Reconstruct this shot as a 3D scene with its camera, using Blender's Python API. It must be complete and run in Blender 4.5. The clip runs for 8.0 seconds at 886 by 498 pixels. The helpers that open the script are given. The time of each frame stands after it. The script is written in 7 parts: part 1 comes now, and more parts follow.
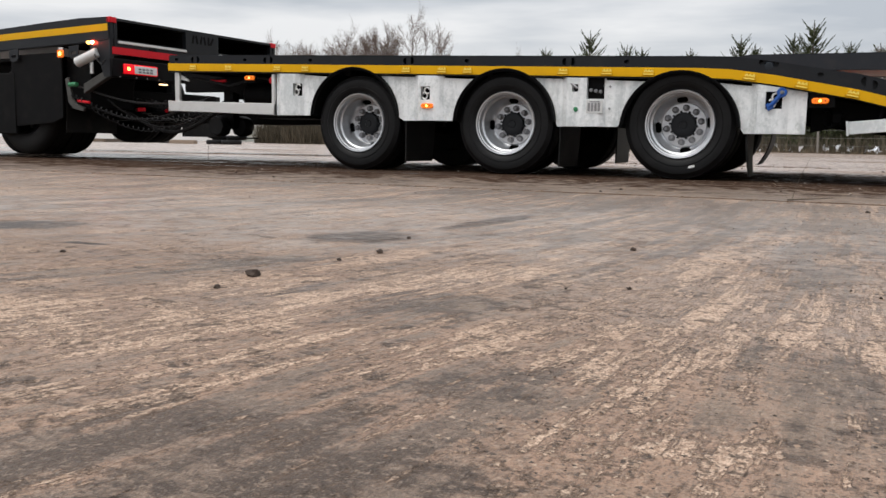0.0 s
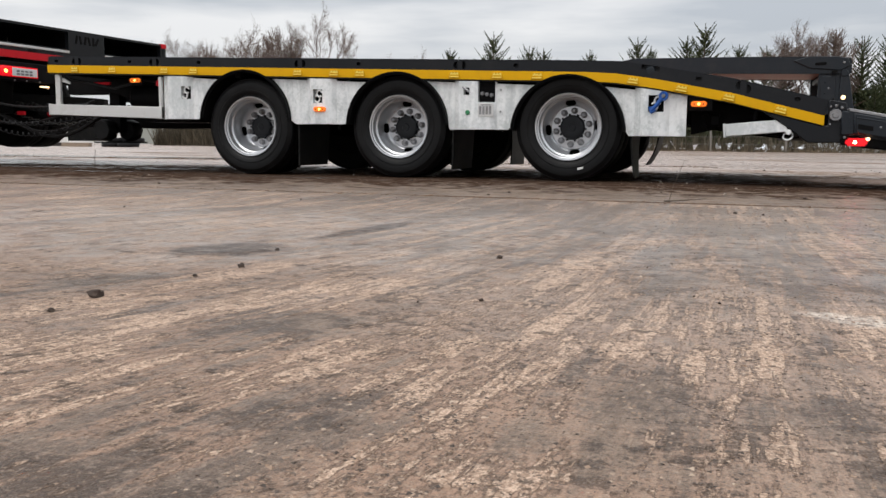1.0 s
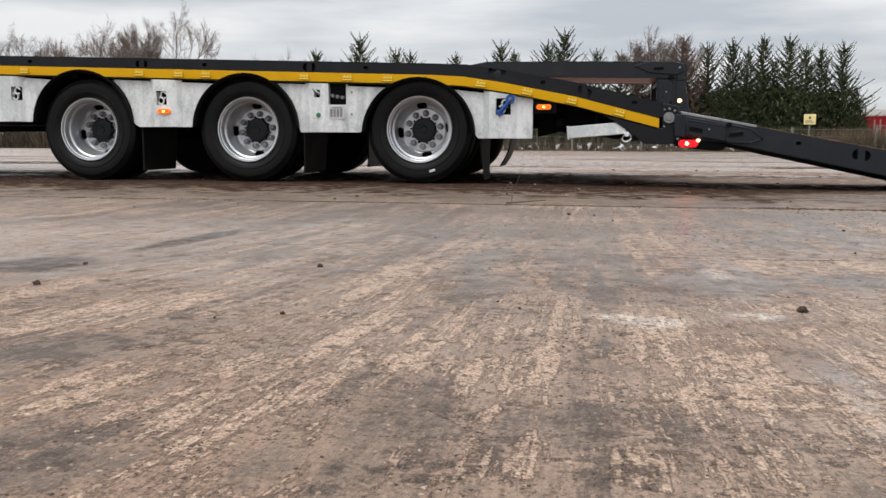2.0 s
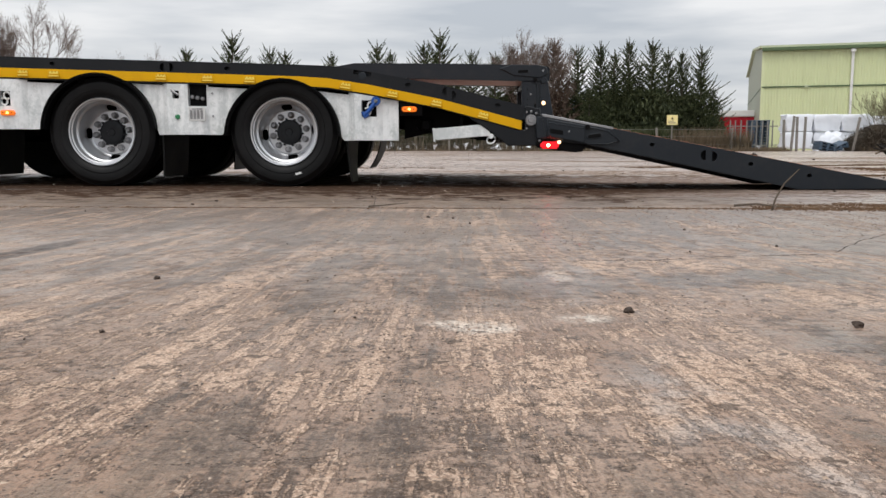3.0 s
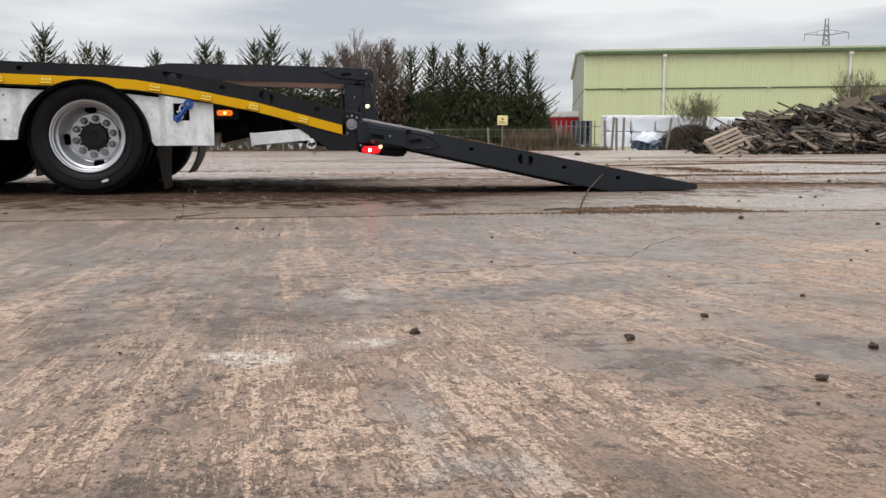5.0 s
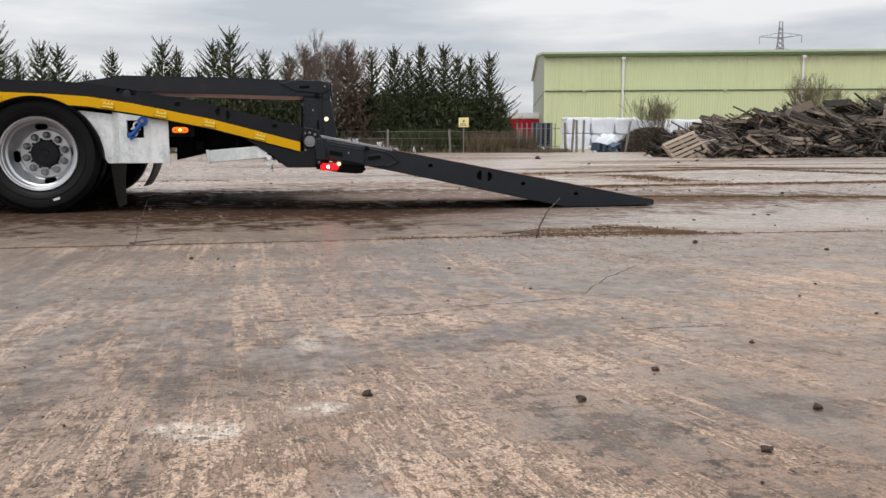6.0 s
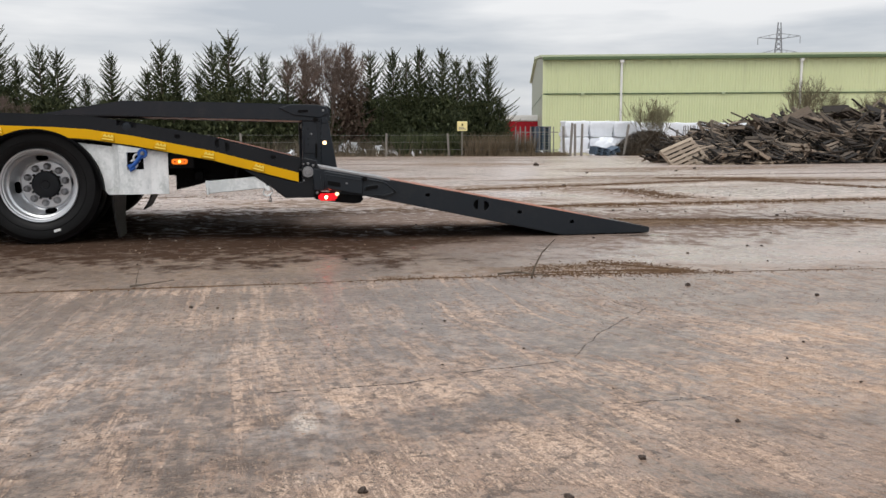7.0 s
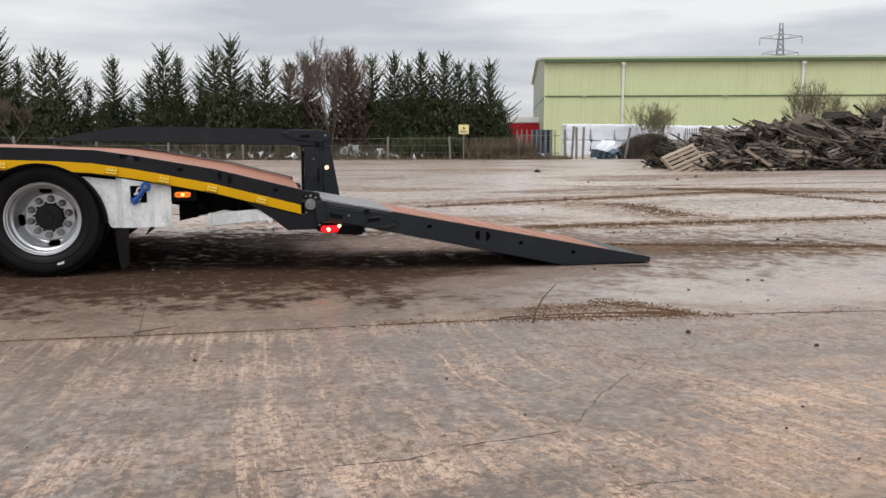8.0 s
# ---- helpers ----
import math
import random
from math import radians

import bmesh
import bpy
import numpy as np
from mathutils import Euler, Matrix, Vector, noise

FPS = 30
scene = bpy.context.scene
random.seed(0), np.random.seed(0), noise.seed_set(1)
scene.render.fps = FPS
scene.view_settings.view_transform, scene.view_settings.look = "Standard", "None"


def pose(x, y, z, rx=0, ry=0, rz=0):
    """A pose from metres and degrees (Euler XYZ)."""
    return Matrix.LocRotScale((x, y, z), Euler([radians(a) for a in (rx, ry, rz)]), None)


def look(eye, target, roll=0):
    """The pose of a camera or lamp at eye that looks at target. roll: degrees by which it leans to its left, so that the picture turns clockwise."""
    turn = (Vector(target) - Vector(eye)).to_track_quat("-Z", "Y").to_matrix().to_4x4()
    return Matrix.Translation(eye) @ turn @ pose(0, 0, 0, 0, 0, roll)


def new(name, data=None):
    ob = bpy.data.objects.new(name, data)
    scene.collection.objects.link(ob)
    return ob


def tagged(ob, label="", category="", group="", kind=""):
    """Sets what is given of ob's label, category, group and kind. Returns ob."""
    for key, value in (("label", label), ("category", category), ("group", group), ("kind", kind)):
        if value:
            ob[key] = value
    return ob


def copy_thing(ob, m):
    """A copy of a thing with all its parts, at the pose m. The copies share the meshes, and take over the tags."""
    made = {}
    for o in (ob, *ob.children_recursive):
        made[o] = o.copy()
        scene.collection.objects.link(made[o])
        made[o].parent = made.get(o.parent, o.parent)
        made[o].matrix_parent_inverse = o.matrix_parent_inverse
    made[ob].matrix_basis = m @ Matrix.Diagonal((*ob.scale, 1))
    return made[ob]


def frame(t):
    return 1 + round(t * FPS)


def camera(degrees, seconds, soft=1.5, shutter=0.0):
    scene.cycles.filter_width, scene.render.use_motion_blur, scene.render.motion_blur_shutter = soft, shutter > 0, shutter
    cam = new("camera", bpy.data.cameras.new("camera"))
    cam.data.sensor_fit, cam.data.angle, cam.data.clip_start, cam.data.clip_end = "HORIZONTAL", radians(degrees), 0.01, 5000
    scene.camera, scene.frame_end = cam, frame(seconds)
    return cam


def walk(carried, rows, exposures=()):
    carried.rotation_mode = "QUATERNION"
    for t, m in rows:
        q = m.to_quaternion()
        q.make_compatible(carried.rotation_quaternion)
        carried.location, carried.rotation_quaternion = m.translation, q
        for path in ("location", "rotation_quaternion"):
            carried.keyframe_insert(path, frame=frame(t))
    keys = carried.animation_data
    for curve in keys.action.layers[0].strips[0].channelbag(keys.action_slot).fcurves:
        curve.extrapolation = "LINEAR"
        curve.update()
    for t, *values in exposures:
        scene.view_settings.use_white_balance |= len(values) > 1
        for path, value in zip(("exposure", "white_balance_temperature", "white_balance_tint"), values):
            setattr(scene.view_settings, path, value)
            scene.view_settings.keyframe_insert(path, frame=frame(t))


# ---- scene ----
cam = camera(55.9, 8.0)
PATH = [
    (0, (1.004, -6.37, 0.252), (0.173, -4.568, 0.0), 0.9),
    (0.5, (1.057, -6.342, 0.261), (0.301, -4.508, 0.012), 0.6),
    (1, (1.102, -6.312, 0.278), (0.47, -4.431, 0.029), 0.5),
    (1.5, (1.16, -6.283, 0.286), (0.667, -4.36, 0.039), 0.4),
    (2, (1.23, -6.257, 0.295), (0.891, -4.302, 0.049), 0.2),
    (3.5, (1.354, -6.213, 0.316), (1.412, -4.229, 0.071), -0.1),
    (4, (1.39, -6.194, 0.323), (1.547, -4.216, 0.076), -0.2),
    (4.5, (1.415, -6.186, 0.328), (1.661, -4.216, 0.08), -0.2),
    (6, (1.459, -6.162, 0.466), (1.87, -4.221, 0.218), -0.1),
    (6.5, (1.456, -6.175, 0.571), (1.873, -4.235, 0.322), -0.1),
    (7, (1.465, -6.194, 0.677), (1.879, -4.253, 0.429), -0.1),
    (7.5, (1.455, -6.207, 0.787), (1.868, -4.266, 0.538), -0.1),
    (8, (1.463, -6.188, 0.91), (1.874, -4.247, 0.66), -0.0),
]
walk(cam, [(t, look(eye, target, roll)) for t, eye, target, roll in PATH])

# ---------------------------------------------------------------- world and light
world = bpy.data.worlds.new("overcast_sky")
scene.world = world
world.use_nodes = True
wt = world.node_tree
wt.nodes.clear()
w_out = wt.nodes.new("ShaderNodeOutputWorld")
w_bg = wt.nodes.new("ShaderNodeBackground")
w_tc = wt.nodes.new("ShaderNodeTexCoord")
w_sep = wt.nodes.new("ShaderNodeSeparateXYZ")
wt.links.new(w_tc.outputs["Generated"], w_sep.inputs[0])
# an overcast dome, brighter overhead than along the horizon
w_up = wt.nodes.new("ShaderNodeMapRange")
w_up.inputs["From Min"].default_value, w_up.inputs["From Max"].default_value = 0.0, 1.0
w_up.inputs["To Min"].default_value, w_up.inputs["To Max"].default_value = 1.02, 2.05
wt.links.new(w_sep.outputs["Z"], w_up.inputs["Value"])
w_map = wt.nodes.new("ShaderNodeMapping")
w_map.inputs["Scale"].default_value = (1.6, 1.6, 11.0)
wt.links.new(w_tc.outputs["Generated"], w_map.inputs["Vector"])
w_noise = wt.nodes.new("ShaderNodeTexNoise")
w_noise.inputs["Scale"].default_value, w_noise.inputs["Detail"].default_value = 1.7, 5.0
w_noise.inputs["Roughness"].default_value = 0.5
wt.links.new(w_map.outputs[0], w_noise.inputs["Vector"])
w_ramp = wt.nodes.new("ShaderNodeValToRGB")
w_ramp.color_ramp.elements[0].position, w_ramp.color_ramp.elements[0].color = 0.36, (0.58, 0.62, 0.675, 1)
w_ramp.color_ramp.elements[1].position, w_ramp.color_ramp.elements[1].color = 0.60, (0.96, 0.965, 0.975, 1)
wt.links.new(w_noise.outputs["Fac"], w_ramp.inputs[0])
w_mul = wt.nodes.new("ShaderNodeVectorMath")
w_mul.operation = "SCALE"
wt.links.new(w_ramp.outputs[0], w_mul.inputs[0])
wt.links.new(w_up.outputs[0], w_mul.inputs["Scale"])
w_sky = wt.nodes.new("ShaderNodeTexSky")
w_sky.sky_type, w_sky.sun_disc = "NISHITA", False
w_sky.sun_elevation, w_sky.sun_rotation = radians(59), radians(200)
w_sca = wt.nodes.new("ShaderNodeVectorMath")
w_sca.operation = "SCALE"
w_sca.inputs["Scale"].default_value = 0.008
wt.links.new(w_sky.outputs[0], w_sca.inputs[0])
w_add = wt.nodes.new("ShaderNodeVectorMath")
wt.links.new(w_mul.outputs[0], w_add.inputs[0])
wt.links.new(w_sca.outputs[0], w_add.inputs[1])
wt.links.new(w_add.outputs[0], w_bg.inputs["Color"])
w_bg.inputs["Strength"].default_value = 0.745
wt.links.new(w_bg.outputs[0], w_out.inputs[0])

sun = new("sun", bpy.data.lights.new("sun", "SUN"))
sun.data.energy, sun.data.angle, sun.data.color = 1.25, radians(40), (1.0, 0.95, 0.885)
sun.matrix_world = look((-6, -15, 27), (0, 0, 0))

# ---------------------------------------------------------------- materials


class Nodes:
    """Short way to write a node material."""

    def __init__(self, name, rough=0.5, metal=0.0, colour=(0.5, 0.5, 0.5)):
        self.mat = bpy.data.materials.new(name)
        self.mat.use_nodes = True
        self.tree = self.mat.node_tree
        self.bsdf = self.tree.nodes["Principled BSDF"]
        self.put("Roughness", rough)
        self.put("Metallic", metal)
        self.put("Base Color", colour)
        self.coords = self.tree.nodes.new("ShaderNodeTexCoord").outputs["Object"]

    def put(self, name, value):
        if isinstance(value, bpy.types.NodeSocket):
            self.tree.links.new(value, self.bsdf.inputs[name])
        elif isinstance(value, tuple):
            self.bsdf.inputs[name].default_value = (*value, 1)
        else:
            self.bsdf.inputs[name].default_value = value

    def feed(self, node, slot, value):
        if isinstance(value, bpy.types.NodeSocket):
            self.tree.links.new(value, node.inputs[slot])
        elif isinstance(value, tuple) and node.inputs[slot].type == "RGBA":
            node.inputs[slot].default_value = (*value, 1)
        else:
            node.inputs[slot].default_value = value

    def math(self, op, a, b=0.0, c=None, clamp=False):
        n = self.tree.nodes.new("ShaderNodeMath")
        n.operation, n.use_clamp = op, clamp
        self.feed(n, 0, a)
        self.feed(n, 1, b)
        if c is not None:
            self.feed(n, 2, c)
        return n.outputs[0]

    def noise(self, scale, detail=4.0, rough=0.55, vector=None, warp=0.0):
        n = self.tree.nodes.new("ShaderNodeTexNoise")
        self.feed(n, "Scale", scale)
        self.feed(n, "Detail", detail)
        self.feed(n, "Roughness", rough)
        self.feed(n, "Distortion", warp)
        self.tree.links.new(vector or self.coords, n.inputs["Vector"])
        return n.outputs["Fac"]

    def mapped(self, scale=(1, 1, 1), turn=0.0, offset=(0, 0, 0)):
        n = self.tree.nodes.new("ShaderNodeMapping")
        n.inputs["Scale"].default_value = scale
        n.inputs["Rotation"].default_value = (0, 0, radians(turn))
        n.inputs["Location"].default_value = offset
        self.tree.links.new(self.coords, n.inputs["Vector"])
        return n.outputs[0]

    def step(self, value, lo, hi, out_lo=0.0, out_hi=1.0):
        n = self.tree.nodes.new("ShaderNodeMapRange")
        n.interpolation_type = "SMOOTHSTEP"
        self.feed(n, "Value", value)
        for slot, v in zip(("From Min", "From Max", "To Min", "To Max"), (lo, hi, out_lo, out_hi)):
            self.feed(n, slot, v)
        return n.outputs[0]

    def mix(self, fac, a, b, blend="MIX"):
        n = self.tree.nodes.new("ShaderNodeMix")
        n.data_type, n.blend_type = "RGBA", blend
        self.feed(n, 0, fac)
        self.feed(n, 6, a)
        self.feed(n, 7, b)
        return n.outputs[2]

    def bump(self, height, strength=0.3, distance=0.01):
        n = self.tree.nodes.new("ShaderNodeBump")
        self.feed(n, "Strength", strength)
        self.feed(n, "Distance", distance)
        self.feed(n, "Height", height)
        self.tree.links.new(n.outputs[0], self.bsdf.inputs["Normal"])

    def random(self):
        return self.tree.nodes.new("ShaderNodeObjectInfo").outputs["Random"]

    def island(self):
        return self.tree.nodes.new("ShaderNodeNewGeometry").outputs["Random Per Island"]


def dusty(name, colour, dirt, rough=0.45, metal=0.0, amount=0.45, scale=6.0, bump=0.15, lo=0.45, hi=0.75, gloss=0.5):
    """A painted or plain surface with stains at two scales."""
    n = Nodes(name, rough, metal)
    big, fine = n.noise(scale, 5, 0.6), n.noise(scale * 9, 4, 0.6)
    mask = n.math("MULTIPLY", n.step(n.math("ADD", n.math("MULTIPLY", big, 0.7), n.math("MULTIPLY", fine, 0.3)), lo, hi), amount)
    n.put("Base Color", n.mix(mask, colour, dirt))
    n.put("Roughness", n.math("ADD", rough - 0.08, n.math("MULTIPLY", fine, 0.2)))
    n.bump(fine, bump, 0.002)
    n.put("Specular IOR Level", gloss)
    return n.mat


def glowing(name, colour, strength, rough=0.2):
    n = Nodes(name, rough, 0.0, colour)
    n.put("Emission Color", colour)
    n.put("Emission Strength", strength)
    return n.mat


BLACK = dusty("black_paint", (0.0105, 0.0118, 0.0145), (0.042, 0.040, 0.038), 0.38, 0, 0.22, 5, 0.08, gloss=0.22)
BLACK_RAMP = dusty("black_ramp_paint", (0.012, 0.016, 0.0215), (0.050, 0.047, 0.044), 0.34, 0, 0.3, 4, 0.08, gloss=0.3)
CHASSIS = dusty("chassis_black", (0.0045, 0.0045, 0.0050), (0.020, 0.0175, 0.0155), 0.58, 0, 0.4, 7, gloss=0.08)
YELLOW = dusty("yellow_tape", (0.74, 0.40, 0.004), (0.52, 0.28, 0.015), 0.4, 0, 0.3, 8, 0.08, gloss=0.15)
YELLOW_MARK = dusty("yellow_mark", (0.98, 0.78, 0.16), (0.9, 0.66, 0.10), 0.3, 0, 0.3, 20)
RUBBER = dusty("tyre_rubber", (0.0045, 0.0045, 0.005), (0.017, 0.016, 0.016), 0.48, 0, 0.45, 9, 0.15, gloss=0.22)
TREAD = dusty("tyre_tread", (0.006, 0.0055, 0.0055), (0.022, 0.017, 0.014), 0.7, 0, 0.5, 7, 0.4, gloss=0.2)
FLAP = dusty("mudflap_rubber", (0.007, 0.007, 0.007), (0.040, 0.034, 0.029), 0.55, 0, 0.6, 6, 0.3, gloss=0.2)
RIM = dusty("silver_wheel_paint", (0.60, 0.61, 0.63), (0.50, 0.49, 0.47), 0.30, 0.75, 0.30, 5, 0.0)
NUT = dusty("wheel_nut_steel", (0.24, 0.24, 0.25), (0.10, 0.09, 0.08), 0.45, 0.8, 0.5, 30)
STEEL = dusty("worn_steel", (0.32, 0.32, 0.33), (0.14, 0.11, 0.09), 0.4, 0.85, 0.6, 16)
RAIL_GREY = dusty("aluminium_guard", (0.66, 0.66, 0.65), (0.42, 0.40, 0.37), 0.42, 0.35, 0.35, 6)
BLUE = dusty("blue_plastic", (0.012, 0.085, 0.36), (0.04, 0.08, 0.16), 0.35, 0, 0.3, 20)
GREEN = dusty("green_plastic", (0.03, 0.22, 0.09), (0.03, 0.08, 0.05), 0.4, 0, 0.3, 20)
RED = dusty("red_reflective", (0.60, 0.010, 0.020), (0.36, 0.012, 0.015), 0.4, 0, 0.3, 10, gloss=0.2)
HOSE = dusty("black_hose", (0.007, 0.007, 0.008), (0.03, 0.025, 0.022), 0.5, 0, 0.4, 30, gloss=0.25)
WHITE = dusty("white_paint", (0.75, 0.75, 0.74), (0.45, 0.42, 0.38), 0.5, 0, 0.3, 8)
AMBER = glowing("amber_lamp", (0.95, 0.20, 0.012), 0.45)
AMBER_CORE = glowing("amber_bulb", (1.0, 0.50, 0.10), 5.0)
RED_LAMP = glowing("red_lamp", (0.70, 0.006, 0.014), 0.75)
RED_CORE = glowing("red_bulb", (1.0, 0.10, 0.05), 75.0)
WARM_LAMP = glowing("warm_white_lamp", (1.0, 0.66, 0.36), 2.6)


def galvanised():
    n = Nodes("galvanised_steel", 0.42, 0.08)
    big = n.noise(1.0, 6, 0.62, n.mapped((9, 9, 3.0)), 0.5)
    v = n.tree.nodes.new("ShaderNodeTexVoronoi")
    v.inputs["Scale"].default_value = 55.0
    n.tree.links.new(n.coords, v.inputs["Vector"])
    flake = n.tree.nodes.new("ShaderNodeSeparateColor")
    n.tree.links.new(v.outputs["Color"], flake.inputs[0])
    runs = n.noise(1.0, 6, 0.7, n.mapped((34, 34, 2.4)))
    tone = n.math("ADD", n.math("MULTIPLY", big, 0.75), n.math("MULTIPLY", flake.outputs[0], 0.07))
    base = n.mix(n.step(tone, 0.28, 0.52), (0.62, 0.65, 0.655), (0.92, 0.935, 0.94))
    blot = n.noise(11.0, 7, 0.72, warp=0.4)
    base = n.mix(n.step(blot, 0.55, 0.66, 0.0, 0.42), base, (0.46, 0.50, 0.48))
    stain = n.step(runs, 0.56, 0.75, 0.0, 0.24)
    n.put("Base Color", n.mix(stain, base, (0.36, 0.36, 0.34)))
    n.put("Roughness", n.math("ADD", 0.30, n.math("MULTIPLY", big, 0.25)))
    n.bump(tone, 0.12, 0.002)
    return n.mat


GALV = galvanised()


def deck_boards():
    n = Nodes("red_brown_deck", 0.55)
    grain = n.noise(2.0, 6, 0.65, n.mapped((2.5, 40, 40)))
    fine = n.noise(70, 3)
    c = n.mix(n.step(grain, 0.3, 0.7), (0.25, 0.085, 0.045), (0.46, 0.19, 0.11))
    n.put("Base Color", n.mix(n.math("MULTIPLY", n.step(fine, 0.5, 0.8), 0.4), c, (0.5, 0.33, 0.26)))
    n.put("Roughness", n.math("ADD", 0.3, n.math("MULTIPLY", grain, 0.35)))
    n.bump(fine, 0.3, 0.003)
    return n.mat


DECK = deck_boards()

# where the yard is pale with dried grit, washed white, dark with damp and painted shade, or under water, some sheen
# painted in as pale patches: x, y, half length, half width, turn
PALE = ((0.81, -4.97, 0.68, 0.085, 90), (1.10, -4.98, 0.26, 0.12, 90), (1.39, -4.88, 0.32, 0.065, 88), (1.50, -4.90, 0.30, 0.055, 88), (1.67, -4.93, 0.34, 0.06, 94), (0.10, -5.47, 0.38, 0.13, 15),
        (0.83, -5.67, 0.11, 0.10, 0), (1.47, -5.20, 0.14, 0.09, 20), (1.88, -5.05, 0.24, 0.08, 100), (3.15, -4.00, 0.40, 0.17, 6), (3.55, -3.54, 0.42, 0.13, 0), (2.0, -4.45, 0.35, 0.10, 20),
        (1.2, -2.22, 0.7, 0.05, -3), (1.85, -3.95, 0.45, 0.08, 10), (0.25, -5.0, 0.45, 0.12, 60), (6.6, 0.05, 0.4, 0.10, -8))
WASHED_SHEEN = ((-0.7, -3.85, 1.2, 0.45, 5), (0.2, -3.5, 0.7, 0.35, 0), (1.56, -4.22, 0.16, 0.05, 80), (1.64, -5.32, 0.26, 0.05, 100), (1.45, -4.25, 0.12, 0.05, 10), (-0.55, -4.10, 0.55, 0.12, 8), (0.0, -4.0, 0.25, 0.05, 10))
DAMP_SHADE = ((1.0, 0.75, 4.6, 1.55, 0), (-3.2, 0.4, 4.2, 1.4, 0), (1.0, -0.35, 2.2, 0.30, 0), (3.2, -0.1, 1.2, 0.22, -3))
MARKS = ((-0.20, -4.30, 0.13, 0.10, 30), (-0.04, -3.70, 0.24, 0.045, 80), (-1.25, -4.54, 0.14, 0.10, 20), (-0.75, -4.80, 0.06, 0.015, 5))
SANDY = ((3.15, -3.98, 0.36, 0.13, 6), (3.58, -3.54, 0.42, 0.12, 0), (2.95, -4.25, 0.30, 0.07, 10), (3.9, -3.15, 0.35, 0.06, -5))
SMEARED = ((1.08, -4.35, 0.35, 0.13, 88), (1.15, -4.75, 0.22, 0.08, 85), (0.75, -4.75, 0.30, 0.05, 88), (0.95, -4.55, 0.30, 0.05, 90), (0.55, -4.6, 0.35, 0.06, 85), (1.15, -4.57, 0.24, 0.075, 8), (1.31, -4.43, 0.14, 0.06, 0), (1.47, -4.30, 0.12, 0.07, 0), (1.00, -5.27, 0.17, 0.09, -12), (1.37, -5.30, 0.20, 0.06, 5), (1.545, -5.02, 0.20, 0.035, 92), (1.235, -4.95, 0.14, 0.03, 88),
           (2.30, -4.82, 0.22, 0.05, 0), (1.95, -4.80, 0.16, 0.07, 100), (0.70, -5.50, 0.10, 0.06, 0), (0.30, -5.12, 0.26, 0.06, 25), (0.60, -5.80, 0.18, 0.09, 5), (-0.27, -4.85, 0.22, 0.09, 5), (0.90, -3.95, 0.26, 0.10, 0),
           (1.27, -4.0, 0.16, 0.10, 0), (0.35, -4.05, 0.22, 0.06, 12), (2.75, -3.45, 0.30, 0.12, 20), (2.1, -4.1, 0.26, 0.07, 15), (0.77, -3.35, 0.3, 0.14, 0), (1.86, -3.5, 0.22, 0.10, 0), (2.6, -4.35, 0.3, 0.06, 0), (0.3, -2.42, 0.9, 0.20, -3), (2.5, -2.50, 0.8, 0.24, 5), (1.2, -3.1, 0.5, 0.12, 12), (2.2, -3.15, 0.4, 0.12, 0), (0.2, -3.0, 0.6, 0.14, 5), (3.4, -2.9, 0.6, 0.2, -10))
WATER = ((-5.9, 1.6, 2.6, 0.35, 4), (-4.9, 0.65, 1.3, 0.30, 4), (-4.4, -0.25, 0.8, 0.12, 0), (-8.5, 2.4, 2.2, 0.4, 2), (-10.0, 5.5, 5.0, 0.6, 0), (-2.2, -0.55, 0.6, 0.1, 0), (4.22, -0.42, 0.20, 0.05, 0))
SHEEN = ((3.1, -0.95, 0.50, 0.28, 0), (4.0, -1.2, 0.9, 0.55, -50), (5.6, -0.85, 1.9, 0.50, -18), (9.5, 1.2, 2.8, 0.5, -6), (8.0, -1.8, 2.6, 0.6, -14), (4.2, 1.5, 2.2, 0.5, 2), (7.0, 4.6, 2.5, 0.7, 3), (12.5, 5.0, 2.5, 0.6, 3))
MUD = ((6.4, 4.6, 2.0, 0.55, 100), (10.4, 9.2, 2.4, 0.75, 165), (7.4, 2.7, 3.4, 0.32, 5), (3.0, 3.6, 1.6, 0.6, 0), (12.0, 7.6, 2.6, 0.5, -14), (5.6, 0.3, 1.6, 0.18, -12), (8.5, -0.2, 2.5, 0.35, -10), (6.6, 7.2, 3.0, 0.45, 12), (5.0, 6.3, 0.9, 0.5, -18), (8.5, 22.0, 2.2, 1.8, 0), (4.0, 10.4, 1.2, 0.6, 0), (13.0, 15.5, 3.0, 1.2, 5), (7.0, 7.0, 2.8, 0.28, 21), (8.0, 2.85, 3.6, 0.20, 2), (11.8, 7.9, 2.0, 0.35, -12), (7.0, 0.15, 2.6, 0.14, -16), (3.2, -1.95, 0.60, 0.15, -4), (2.4, -2.04, 0.6, 0.05, -4))
# extra dust; the patches on the left paint in a whitish grazing sheen
DUST_SHEEN = ((-0.7, -4.6, 1.1, 1.1, 0), (-0.7, -3.8, 1.3, 0.8, 0), (-0.5, -4.9, 0.8, 0.5, 0), (2.1, -4.85, 0.6, 0.35, 5), (0.05, -5.40, 0.75, 0.36, 12), (1.5, -4.95, 0.25, 0.3, 0))
GLOSSY = ((-0.8, -3.9, 1.2, 0.5, 5), (2.4, -3.6, 1.5, 0.9, 0), (2.5, -4.6, 0.8, 0.35, 0), (1.4, -3.2, 1.0, 0.6, 0), (2.8, -2.6, 1.6, 0.5, 0))
SPOTS = ((1.553, -4.640, 0.036, 0.030, 4), (1.352, -4.725, 0.045, 0.034, -8), (1.28, -4.69, 0.028, 0.016, 5), (1.545, -4.13, 0.020, 0.045, 4))


